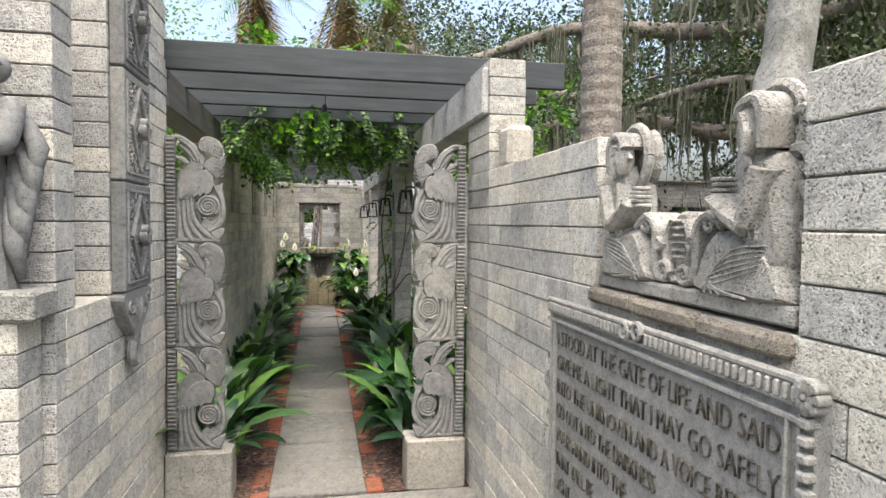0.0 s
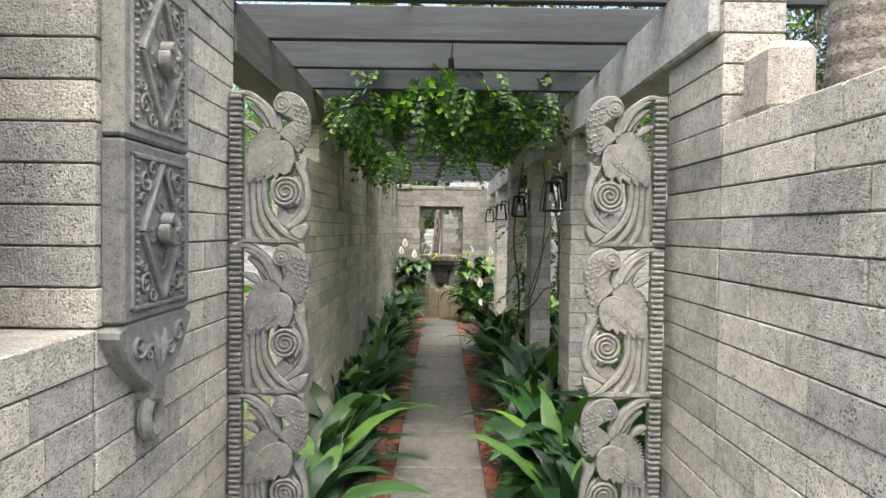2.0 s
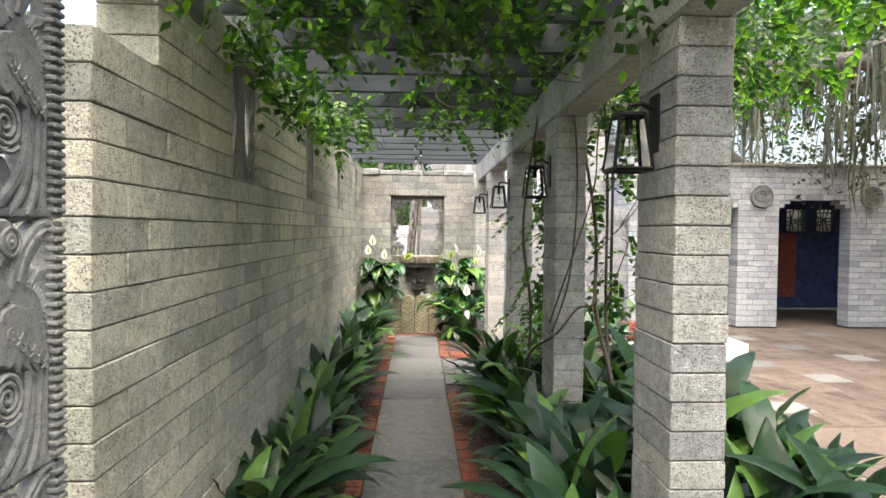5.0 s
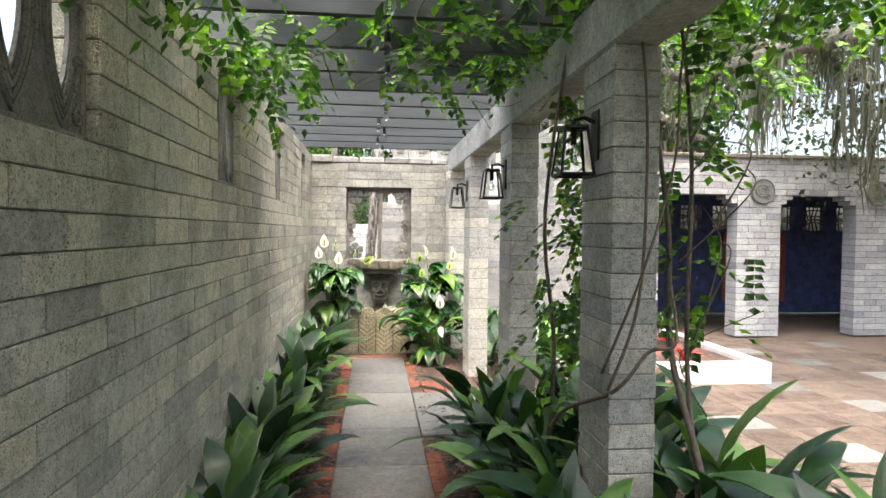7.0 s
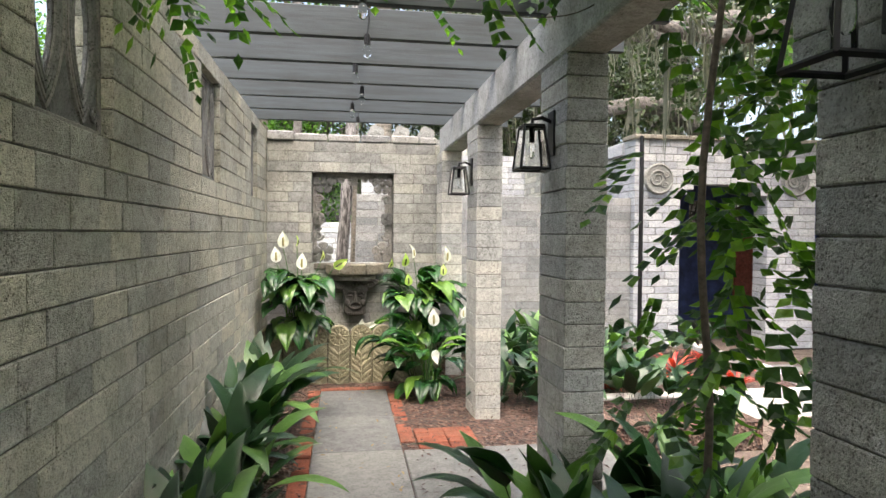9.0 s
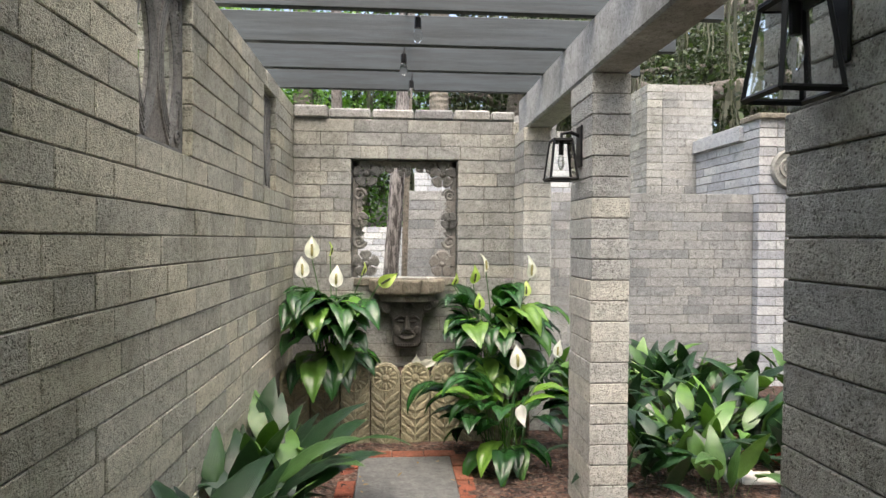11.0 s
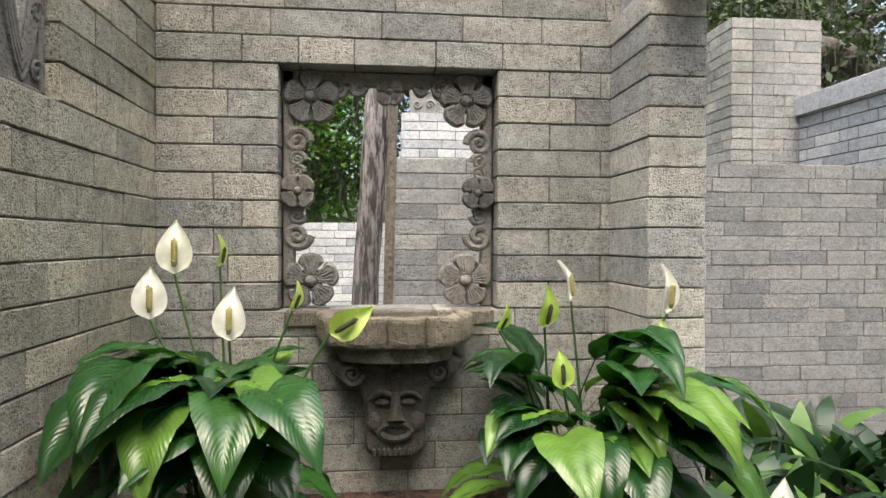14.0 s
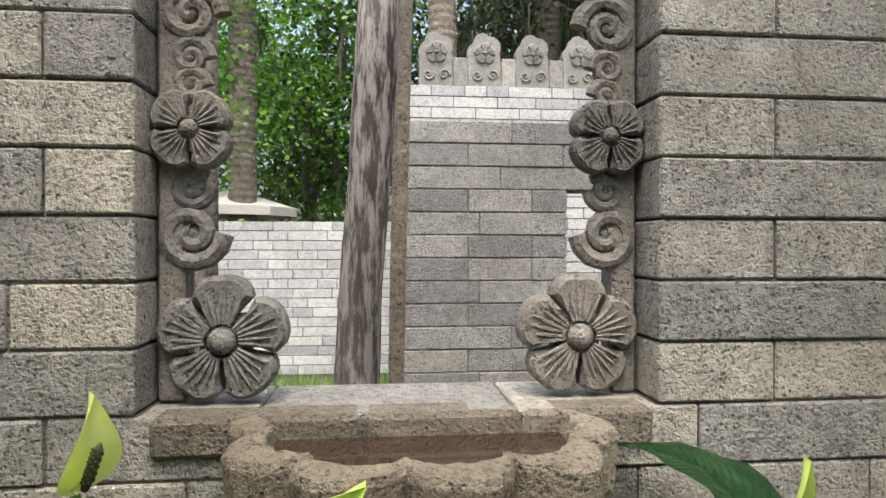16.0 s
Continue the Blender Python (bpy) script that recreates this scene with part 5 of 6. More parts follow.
SPATHE, GREEN_SPATHE = spathe_mesh("spathe"), spathe_mesh("spathe_green")
b = Build()
b.tube([(0, 0, 0), (0, 0, 0.02), (0, 0, 0.07), (0, 0, 0.085)], [0.006, 0.0085, 0.008, 0.003], 8)
for i in range(60):
    a, z = i * 2.4, 0.012 + i * 0.0011
    b.ball((0.008 * math.cos(a), 0.008 * math.sin(a), z), 0.0026, (1, 1, 1), 3, 5)
SPADIX = b.mesh("spadix", True)
SPADIX.materials.append(MAT["spadix"])
DARK_SPADIX = b.mesh("spadix", True)
DARK_SPADIX.materials.append(MAT["spadix_dark"])


def bloom(plant, base, tip, turn, size=1.0, lean=0.0, green=False):
    bs, tp = Vector(base), Vector(tip)
    mid = (bs + tp) / 2 + Vector((0, 0, 0.08))
    Build().tube(smooth([tuple(bs), tuple(mid), tuple(tp)], 5), [0.006] * 6 + [0.004] * 5, 6).part("flower_stalk", "stem", plant)
    o = new("spathe", GREEN_SPATHE if green else SPATHE)
    o.parent = plant
    o.matrix_local = pose(*tp, lean, 0, turn) @ Matrix.Diagonal([(0.72 if green else 0.95) * size] * 3 + [1])
    o2 = new("spadix", DARK_SPADIX if green else SPADIX)
    o2.parent = o
    o2.matrix_local = pose(0, -0.01, 0.02)


LL = "glossy green peace lily with white hooded flowers"


def lily(at, count, seed, blooms, size=1.0, spread=0.1, keep_out=()):
    """A clump of stalked leaves; keep_out: boxes that no leaf enters."""
    r = random.Random(seed)
    t = thing("peace_lily", LL, "plant", at, "peace lilies")
    made = tries = 0
    while made < count and tries < count * 14:
        tries += 1
        q = made / count
        me = r.choice(LILY_HIGH if q < 0.4 else LILY_MID if q < 0.75 else LILY_LOW)
        b, d = r.uniform(0, 6.28), spread * math.sqrt(r.random())
        k = size * r.uniform(0.78, 1.12)
        m = pose(d * math.cos(b), d * math.sin(b), 0, r.uniform(-9, 9), r.uniform(-8, 8), math.degrees(b) + r.gauss(0, 55)) @ Matrix.Diagonal((k, k, k, 1))
        pts = [m @ v.co + Vector(at) for v in me.vertices]
        if any(abs(p.x - c[0]) < 0.05 and -0.03 < p.z - c[2] < 0.16 and p.y < c[1] + 0.04 for p in pts for c, *_ in blooms):
            continue
        if any(x0 < p.x < x1 and y0 < p.y < y1 and z0 < p.z < z1 for p in pts for x0, x1, y0, y1, z0, z1 in keep_out):
            continue
        made += 1
        o = new("leaf", me)
        o.parent = t
        o.matrix_local = m
    for tip, turn, k, lean, green in blooms:
        base = (r.uniform(-0.06, 0.06), r.uniform(-0.05, 0.05), 0.0)
        bloom(t, base, tuple(Vector(tip) - Vector(at)), turn, k, lean, green)
    return t


SOLID = ((-9, LX + 0.01, 0, 99, -1, 9), (-9, 9, BY - 0.01, 99, -1, 9), (0.81, 1.2, 12.4, 99, -1, 9), (-0.2, 0.22, 12.0, 99, 0.5, 9), (0.8, 1.2, 10.9, 11.4, -1, 9), (-9, 9, 12.2, 12.29, -1, 0.49))
lily((-0.52, 12.47, 0.37), 74, 901, [((-0.64, 12.36, 1.2), 10, 1.05, -5, 0), ((-0.7, 12.33, 1.07), 15, 1.0, -8, 0), ((-0.47, 12.3, 1.01), -5, 1.0, -5, 0), ((-0.52, 12.4, 1.22), 80, 0.8, 10, 1), ((-0.3, 12.36, 1.09), 60, 0.75, 25, 1)], 1.13, 0.12, SOLID)
lily((0.58, 12.47, 0.37), 82, 902, [((0.56, 12.38, 1.11), 60, 0.85, -5, 0), ((0.47, 12.36, 1.03), 25, 1.1, 18, 1), ((0.87, 12.36, 1.07), 35, 1.0, 5, 0), ((0.83, 12.3, 0.95), -10, 0.95, -10, 1), ((0.33, 12.38, 1.02), 35, 0.75, 35, 1), ((0.5, 12.26, 0.86), 5, 1.0, -6, 1)], 1.04, 0.13, SOLID)
lily((0.6, 11.84, -0.02), 52, 903, [((0.66, 11.72, 0.56), 0, 1.0, -8, 0), ((0.66, 11.62, 0.38), 20, 0.8, 170, 0), ((0.95, 11.9, 0.6), -40, 0.7, -5, 0)], 0.88, 0.12, SOLID)
hang = thing("peace_lily", "single yellow-green peace lily flower leaning over the basin", "plant", (-0.42, 12.4, 0.37), "peace lilies")
Build().tube(smooth([(0, 0, 0), (0.1, -0.04, 0.4), (0.235, -0.1, 0.66)], 6), 0.005, 6).part("flower_stalk", "stem", hang)
o = new("spathe", GREEN_SPATHE)
o.parent = hang
o.matrix_local = pose(0.235, -0.1, 0.655, 14, 58, 12) @ Matrix.Diagonal((0.9, 0.9, 0.9, 1))
o2 = new("spadix", DARK_SPADIX)
o2.parent = o
o2.matrix_local = pose(0, -0.01, 0.02)
fl = thing("fallen_flower", "wilted white lily flower lying on the tiles", "flower", (0.07, 12.25, 0.505))
for i in range(3):
    o = new("petal", SPATHE)
    o.parent = fl
    o.matrix_local = pose(0.02 * i, 0, 0.0, 60 + 20 * i, 40 * i, 50 * i) @ Matrix.Diagonal((0.6, 0.6, 0.6, 1))


# ---- vine over the pergola ----
def compound(v, f, origin, heading, droop, length, r, leaflets=9, lw=0.02, ll=0.06):
    """One pinnate leaf: paired pointed leaflets along a drooping stalk."""
    d = Vector((math.cos(heading) * math.cos(droop), math.sin(heading) * math.cos(droop), -math.sin(droop)))
    side = Vector((-math.sin(heading), math.cos(heading), 0))
    up = side.cross(d) * -1
    for i in range(leaflets):
        if i == leaflets - 1:
            t, ang = 1.0, 0.0
        else:
            t, ang = 0.25 + 0.72 * (i // 2) / ((leaflets - 1) / 2), (1 if i % 2 else -1) * r.uniform(0.8, 1.15)
        p = origin + d * (length * t) + Vector((0, 0, -0.25 * length * t * t))
        e = (d * math.cos(ang) + side * math.sin(ang) + Vector((0, 0, r.uniform(-0.45, 0.05)))).normalized()
        q = e.cross(up).normalized()
        L, W = ll * r.uniform(0.75, 1.2), lw * r.uniform(0.8, 1.2)
        o = len(v)
        v += [tuple(p), tuple(p + e * L * 0.4 + q * W), tuple(p + e * L), tuple(p + e * L * 0.4 - q * W), tuple(p + e * L * 0.45 - up * W * 0.35)]
        f += [(o, o + 1, o + 4), (o + 1, o + 2, o + 4), (o + 2, o + 3, o + 4), (o + 3, o, o + 4)]


rv = random.Random(41)
vine = thing("wisteria_vine", "leafy green climbing vine over the pergola", "vine")
leaves = Build()


def spray(x, y, z, n, rx, ry, rz, droop=(0.1, 1.0), ll=0.06):
    for i in range(n):
        o = Vector((x + rv.gauss(0, rx), y + rv.gauss(0, ry), z + rv.gauss(0, rz)))
        if o.x < LX + 0.03 and o.z < 2.36 or abs(o.y - 7.45) < 0.3 and 0.8 < o.x < 1.1 and o.z < 2.3:
            continue
        compound(leaves.v, leaves.f, o, rv.uniform(0, 6.28), rv.uniform(*droop), rv.uniform(0.14, 0.26), rv, rv.choice((7, 9, 11)), ll=ll)


for i in range(78):
    spray(rv.uniform(-0.8, 1.2), rv.uniform(5.4, 9.2), rv.uniform(2.52, 2.95), 14, 0.16, 0.16, 0.08)
for i in range(34):
    spray(rv.uniform(-0.75, 1.25), rv.uniform(5.15, 6.8), rv.uniform(2.58, 2.95), 15, 0.17, 0.16, 0.08)
for i in range(16):
    spray(-0.7 + 0.1 * i, rv.uniform(5.2, 5.9), rv.uniform(2.3, 2.46), 5, 0.1, 0.12, 0.05, (0.3, 1.2), 0.05)
for i in range(8):
    spray(rv.uniform(-0.4, 1.2), rv.uniform(5.0, 6.2), rv.uniform(2.6, 3.0), 16, 0.18, 0.18, 0.08)
for i in range(24):
    spray(rv.uniform(1.1, 2.3), rv.uniform(4.6, 8.7), rv.uniform(2.4, 2.95), 14, 0.18, 0.18, 0.12)
for i in range(15):
    spray(rv.uniform(-0.75, 0.75), rv.choice((rv.uniform(5.0, 6.3), rv.uniform(6.5, 9.3))), rv.uniform(2.24, 2.42), 7, 0.12, 0.12, 0.05, (0.3, 1.2))
for i in range(14):
    spray(rv.uniform(-0.8, -0.55), rv.uniform(5.3, 9.3), rv.uniform(2.25, 2.4), 7, 0.06, 0.14, 0.06, (0.3, 1.2))
for z in np.linspace(0.75, 2.25, 18):
    spray(0.95 + rv.uniform(-0.12, 0.14), 7.95 + rv.uniform(-0.12, 0.25), z, 7, 0.1, 0.12, 0.07, (0.3, 1.2), 0.055)
for z in np.linspace(1.1, 2.3, 9):
    spray(0.98 + rv.uniform(0.14, 0.34), 7.3 + rv.uniform(-0.1, 0.2), z, 4, 0.06, 0.1, 0.06, (0.3, 1.2), 0.05)
for i in range(45):
    spray(rv.uniform(0.2, 1.3), rv.uniform(6.6, 9.1), rv.uniform(2.62, 3.1), 12, 0.18, 0.18, 0.08)
for i in range(12):
    spray(rv.uniform(1.3, 2.4), rv.uniform(6.2, 8.6), rv.uniform(2.35, 2.65), 10, 0.16, 0.16, 0.1, (0.3, 1.2))
spray(-0.62, 6.15, 2.02, 4, 0.07, 0.1, 0.05, (0.2, 0.8))
spray(0.0, 4.4, 2.36, 2, 0.06, 0.04, 0.02, (0.3, 1.0))
spray(0.35, 5.0, 2.36, 2, 0.05, 0.04, 0.02, (0.3, 1.0))
tagged(leaves.part("leaves", "vine", vine), kind="stuff")


def vine_stem(pts, r0, r1, wob=0.03):
    q = [tuple(Vector(p) + Vector((rv.gauss(0, wob), rv.gauss(0, wob), rv.gauss(0, wob)))) if 0 < i < len(pts) - 1 else p for i, p in enumerate(pts)]
    s = smooth(q, 6)
    Build().tube(s, list(np.linspace(r0, r1, len(s))), 7).part("stem", "bark_vine", vine, shade=True)


vine_stem([(1.16, 7.05, -0.05), (1.18, 7.15, 0.4), (1.12, 7.3, 0.9), (1.12, 7.35, 1.4), (1.1, 7.4, 2.0), (0.95, 7.5, 2.5)], 0.017, 0.007, 0.04)
vine_stem([(1.2, 7.1, -0.05), (1.14, 7.2, 0.5), (1.2, 7.25, 1.0), (1.12, 7.3, 1.7), (1.2, 7.5, 2.6)], 0.013, 0.007, 0.05)
vine_stem([(0.78, 7.9, -0.05), (0.8, 7.75, 0.5), (0.83, 7.3, 0.78), (0.98, 7.22, 0.95), (1.07, 7.22, 1.05), (1.12, 7.3, 1.2)], 0.01, 0.006, 0.03)
vine_stem([(0.84, 7.23, 0.8), (0.95, 7.22, 1.15), (1.0, 7.23, 1.6), (0.97, 7.22, 2.1), (0.9, 7.3, 2.5)], 0.007, 0.005, 0.025)
vine_stem([(0.84, 7.3, 0.85), (0.99, 7.22, 1.3), (1.08, 7.21, 1.7), (1.15, 7.2, 2.1), (1.25, 7.3, 2.6)], 0.006, 0.004, 0.03)
vine_stem([(0.8, 8.0, 0.0), (0.88, 7.95, 0.8), (0.84, 7.9, 1.5), (0.9, 7.9, 2.5)], 0.012, 0.008, 0.05)
for i in range(16):
    x, y = rv.uniform(-0.7, 1.5), rv.uniform(4.9, 9.2)
    vine_stem([(x, y, 2.6), (x + rv.uniform(-.2, .2), y + rv.uniform(-.2, .2), 2.4), (x + rv.uniform(-.3, .3), y + rv.uniform(-.3, .3), 2.2), (x + rv.uniform(-.3, .3), y + rv.uniform(-.3, .3), 2.3)], 0.004, 0.002, 0.03)
for i in range(9):
    y = 5.0 + 0.5 * i
    vine_stem([(-0.9, y, 2.6), (-0.3, y + 0.3, 2.62), (0.3, y - 0.1, 2.6), (1.0, y + 0.25, 2.63), (1.8, y, 2.6)], 0.012, 0.006, 0.05)
for i in range(8):
    x = rv.uniform(1.05, 1.25)
    vine_stem([(x, 7.2, 0.7 + 0.15 * i), (x + rv.uniform(0, .25), 7.2 + rv.uniform(-.2, .3), 0.9 + 0.16 * i), (x + rv.uniform(0, .3), 7.2 + rv.uniform(-.2, .3), 1.1 + 0.14 * i)], 0.004, 0.002, 0.03)

# ---- courtyard ----
CZ = -0.25
c = Build()
c.box(1.62, 12.0, 4.2, 16.5, CZ - 0.1, CZ - 0.012)
structure("courtyard_floor", c, "paver", "reddish stone courtyard floor", "floor")
pv = thing("courtyard_paving", "reddish carved stone pavers with pale bands", "paving", kind="structure")
paver = Build().box(-0.198, 0.198, -0.198, 0.198, -0.02, 0.0, 0.006)
for i in range(6):
    a = radians(45 + 90 * (i % 4))
    paver.tube([(0.03 * i - 0.08, -0.15, 0.001), (0.02 * i - 0.02, 0, 0.001), (0.03 * i - 0.1, 0.15, 0.001)], 0.006, 4)
pm = paver.mesh("paver")
pm.materials.append(MAT["paver"])
band_m = Build().box(-0.198, 0.198, -0.198, 0.198, -0.02, 0.0, 0.004).mesh("paver")
band_m.materials.append(MAT["concrete"])
cnt = 0
for i in range(13):
    for j in range(14):
        x, y = 2.0 + 0.4 * i, 8.9 + 0.4 * j
        if 2.0 < x < 4.4 and 11.3 < y < 14 or y > 14.3:
            continue
        o = new("paver", band_m if (i * 2 + j) % 9 == 0 else pm)
        o.parent = pv
        o.matrix_local = pose(x, y, CZ + rng.uniform(-0.002, 0.002), 0, 0, 90 * rng.randint(0, 3))
pn = thing("planter", "low white plastered planter wall round mulch", "planter")
for x0, x1, y0, y1 in ((1.9, 4.35, 11.42, 11.57), (4.2, 4.35, 11.57, 13.9), (1.9, 2.05, 11.57, 13.9)):
    Build().box(x0, x1, y0, y1, CZ - 0.02, -0.02, 0.008).part("wall", "white_wall", pn)
Build().box(2.05, 4.2, 11.57, 13.9, CZ, -0.08).part("mulch", "soil", pn)
BROM = [leaf_mesh("leaf", "red_leaf", 0.24 + 0.03 * i, 0.035, 0.02, radians(75 - 9 * i), radians(60), 700 + i, 0.2) for i in range(5)]
for i, (x, y) in enumerate(((3.0, 11.9), (3.55, 11.85), (2.6, 12.1), (3.3, 12.5), (2.3, 11.8), (3.9, 12.9))):
    clump("bromeliad", "spiky red bromeliad in the planter mulch", "plant", BROM, (x, y, -0.08), 20, 0.03, 1.0, 800 + i, "red bromeliads", 6)
pole = Build().tube([(2.75, 12.2, -0.1), (2.75, 12.2, 2.3)], 0.022, 8)
tagged(pole.part("lamp_pole", "black"), "slim black metal pole in the planter", "pole")
lhb = random.Random(3)
for i in range(7):
    clump("cast_iron_plant", AL, "plant", ASPI, (2.2 + 0.3 * i, 13.4 + lhb.uniform(-.2, .2), -0.08), 9, 0.1, 0.8, 850 + i, "cast iron plants", 16)

# arcade
AY = 14.4
op = [(4.41 - 3.75, 5.71 - 3.75), (6.46 - 3.75, 7.77 - 3.75), (8.52 - 3.75, 9.83 - 3.75), (10.58 - 3.75, 11.9 - 3.75)]
c0 = -2
block_wall("arcade_wall", "whitewashed block arcade with stepped openings", pose(3.75, AY, 0), 9.0, 27, 0.3, "block_white",
           [(a, b, c0, 21) for a, b in op], 300, 51, z0=c0, near=(0, 4.5), mortar="mortar", gap=0.004)
cb = Build()
for a, b_ in op:
    for i, (w, k) in enumerate(((0.1, 19.6), (0.2, 20.3))):
        z = Z0 + k * P
        cb.box(3.75 + a - 0.003, 3.75 + a + w, AY + 0.01, AY + 0.29, z, z + 0.069, 0.006)
        cb.box(3.75 + b_ - w, 3.75 + b_ + 0.003, AY + 0.01, AY + 0.29, z, z + 0.069, 0.006)
structure("trim_corbels", cb, "block_white", "stepped corbels at the arcade openings", "corbel")
cp = Build().box(3.72, 12.75, AY - 0.04, AY + 0.34, 2.63, 2.69, 0.01)
structure("trim_coping", cp, "basin", "brown stained coping along the arcade roof", "coping")
block_wall("arcade_side_wall", "whitewashed block side wall of the arcade", pose(3.75, 15.9, 0, 0, 0, -90), 1.5, 27, 0.2, "block_white", [], 300, 52, mortar="mortar", gap=0.004)
bk = Build()
bk.box(3.95, 12.75, 17.4, 17.6, CZ, 1.5)
bk.box(3.95, 12.75, 17.4, 17.6, 2.0, 2.6)
for i in range(13):
    x = 3.95 + 0.7 * i
    bk.box(x, x + 0.24, 17.4, 17.6, 1.5, 2.0)
structure("wall_arcade_back", bk, "blue_wall", "dark blue painted back wall of the arcade", "wall")
sc = Build()
rs = random.Random(9)
for i in range(12):
    x0 = 3.95 + 0.24 + 0.7 * i
    for k in range(5):
        sc.tube([(x0 + 0.1 * k, 17.45, 1.5), (x0 + 0.1 * k + rs.uniform(-.08, .08), 17.45, 1.75), (x0 + 0.1 * k, 17.45, 2.0)], 0.014, 5)
        sc.tube([(x0, 17.45, 1.52 + 0.1 * k), (x0 + 0.23, 17.45, 1.52 + 0.1 * k + rs.uniform(-.08, .08)), (x0 + 0.46, 17.45, 1.52 + 0.1 * k)], 0.014, 5)
structure("trim_grilles", sc, "dark_and_shaded_stone", "pierced stone grilles high in the back wall", "grille")
rf = Build().box(3.7, 12.75, AY + 0.31, 17.7, 2.45, 2.6)
structure("ceiling", rf, "block_white", "flat roof slab over the arcade", "ceiling")
sw = Build().box(12.75, 12.95, AY, 17.7, CZ, 2.65)
sw.box(3.96, 4.0, 15.9, 17.4, CZ, 2.45)
structure("wall_arcade_end", sw, "blue_wall", "dark painted end wall of the arcade", "wall")
rm = Build().box(7.2, 8.6, 17.33, 17.395, 0.0, 1.45, 0.01)
for i in range(6):
    rm.dome(7.35 + 0.28 * (i % 3), 0.35 + 0.4 * (i // 3), 0.11, 0.13, 17.3, 17.33)
structure("trim_mural", rm, "red_mural", "dark red painted relief panel", "mural")


def medallion(x):
    t = thing("medallion", "round grey carved stone medallion on the arcade wall", "medallion", (x, AY, 2.1), "arcade medallions")
    b = Build()
    n = 28
    b.prism([(0.21 * math.cos(a), 0.21 * math.sin(a)) for a in np.linspace(0, 2 * math.pi, n, endpoint=False)], -0.04, 0.01, None, 0.01)
    b.part("disc", "carved", t, fix=True)
    b = Build()
    b.tube([(0.19 * math.cos(a), -0.042, 0.19 * math.sin(a)) for a in np.linspace(0, 2 * math.pi, 33)], 0.012, 6)
    b.spiral(-0.03, 0.0, 0.12, 2.2, -0.045, 0.014)
    b.spiral(0.09, 0.07, 0.06, 1.5, -0.045, 0.01, way=-1)
    b.spiral(0.07, -0.09, 0.05, 1.5, -0.045, 0.01)
    b.part("relief", "carved", t, fix=True)


for x in (4.08, 6.12, 8.15, 10.2):
    medallion(x)

# court wall behind the end wall, and what stands beyond
block_wall("court_wall", "grey concrete block courtyard wall", pose(0.05, 14.5, 0), 3.7, 19, 0.2, "block_grey", [(0.72, 0.98, 6, 16)], 300, 61, lengths=(0.28, 0.28, 0.42))
# One grey tower: paler block for the lit west face, darker for shaded south.
block_wall("tower_wall_west", "grey block tower side, its light put into paler block", pose(3.1, 18.0, 0, 0, 0, -90), 2.2, 34, 0.2, "block", [], 300, 62, z0=10, mortar="mortar", gap=0.004)
block_wall("tower_wall_south", "grey block tower front, its shade put into darker block", pose(3.3, 15.8, 0), 0.66, 34, 0.2, "block_grey", [], 200, 63, z0=10)
block_wall("low_white_wall", "white block garden wall beyond the window", pose(-6.0, 18.4, 0), 6.6, 16, 0.2, "block_white", [], 0, 64, mortar="mortar", gap=0.004)
block_wall("crested_wall", "pale block wall with a crest of flower tiles", pose(0.2, 17.4, 0), 3.0, 28, 0.2, "block_white", [], 0, 65, mortar="mortar", gap=0.004)
for i in range(5):
    x = 0.446 + 0.44 * i
    t = thing("crest_tile", "grey flower shaped stone crest tile", "crest tile", (x, 17.42, 2.73), "crest tiles")
    b = Build()
    out = [(-0.15, 0), (0.15, 0)] + [((0.13 + 0.03 * abs(math.sin(a * 2.5))) * math.cos(a), 0.3 + (0.16 + 0.03 * abs(math.sin(a * 2.5))) * math.sin(a)) for a in np.linspace(-0.2, math.pi + 0.2, 22)]
    b.prism(out, 0.0, 0.08)
    flower(b, 0, 0.3, 0.1, 0.0, 5, 0.3)
    for sx in (-1, 1):
        b.spiral(sx * 0.07, 0.1, 0.05, 1.4, -0.005, 0.012, way=sx)
    b.part("tile", "carved", t, fix=True)
    Build().box(0.152, 0.288, 0.0, 0.15, 0.0, 0.26, 0.01).part("merlon", "block", t)
gr = Build().box(-6, 0.3, 12.98, 18.3, -0.3, -0.06)
structure("lawn", gr, "ground", "grass behind the end wall", "lawn")
grass = Build()
for i in range(5000):
    x, y = rng.uniform(-3.5, 0.1), rng.uniform(14.3, 18.2)
    h, a = rng.uniform(0.06, 0.2), rng.uniform(0, 6.28)
    grass.add([(x - 0.006, y, -0.06), (x + 0.006, y, -0.06), (x + 0.05 * math.cos(a), y + 0.05 * math.sin(a), -0.06 + h)], [(0, 1, 2)])
tagged(grass.part("grass", "bright_leaf"), "bright green grass on the lawn", "grass", kind="stuff")


# ---- trees ----
def trunk_mesh(pts, radii, sides=14, rough=0.12, steps=8):
    s = smooth(pts, steps)
    rr = [float(np.interp(i / (len(s) - 1), np.linspace(0, 1, len(radii)), radii)) for i in range(len(s))]
    b = Build().tube(s, rr, sides)
    b.v = [tuple(Vector(v) * 1.0 + Vector((noise.noise(Vector(v) * 4), noise.noise(Vector(v) * 4 + Vector((9, 0, 0))), 0)) * rough * radii[0]) for v in b.v]
    return b


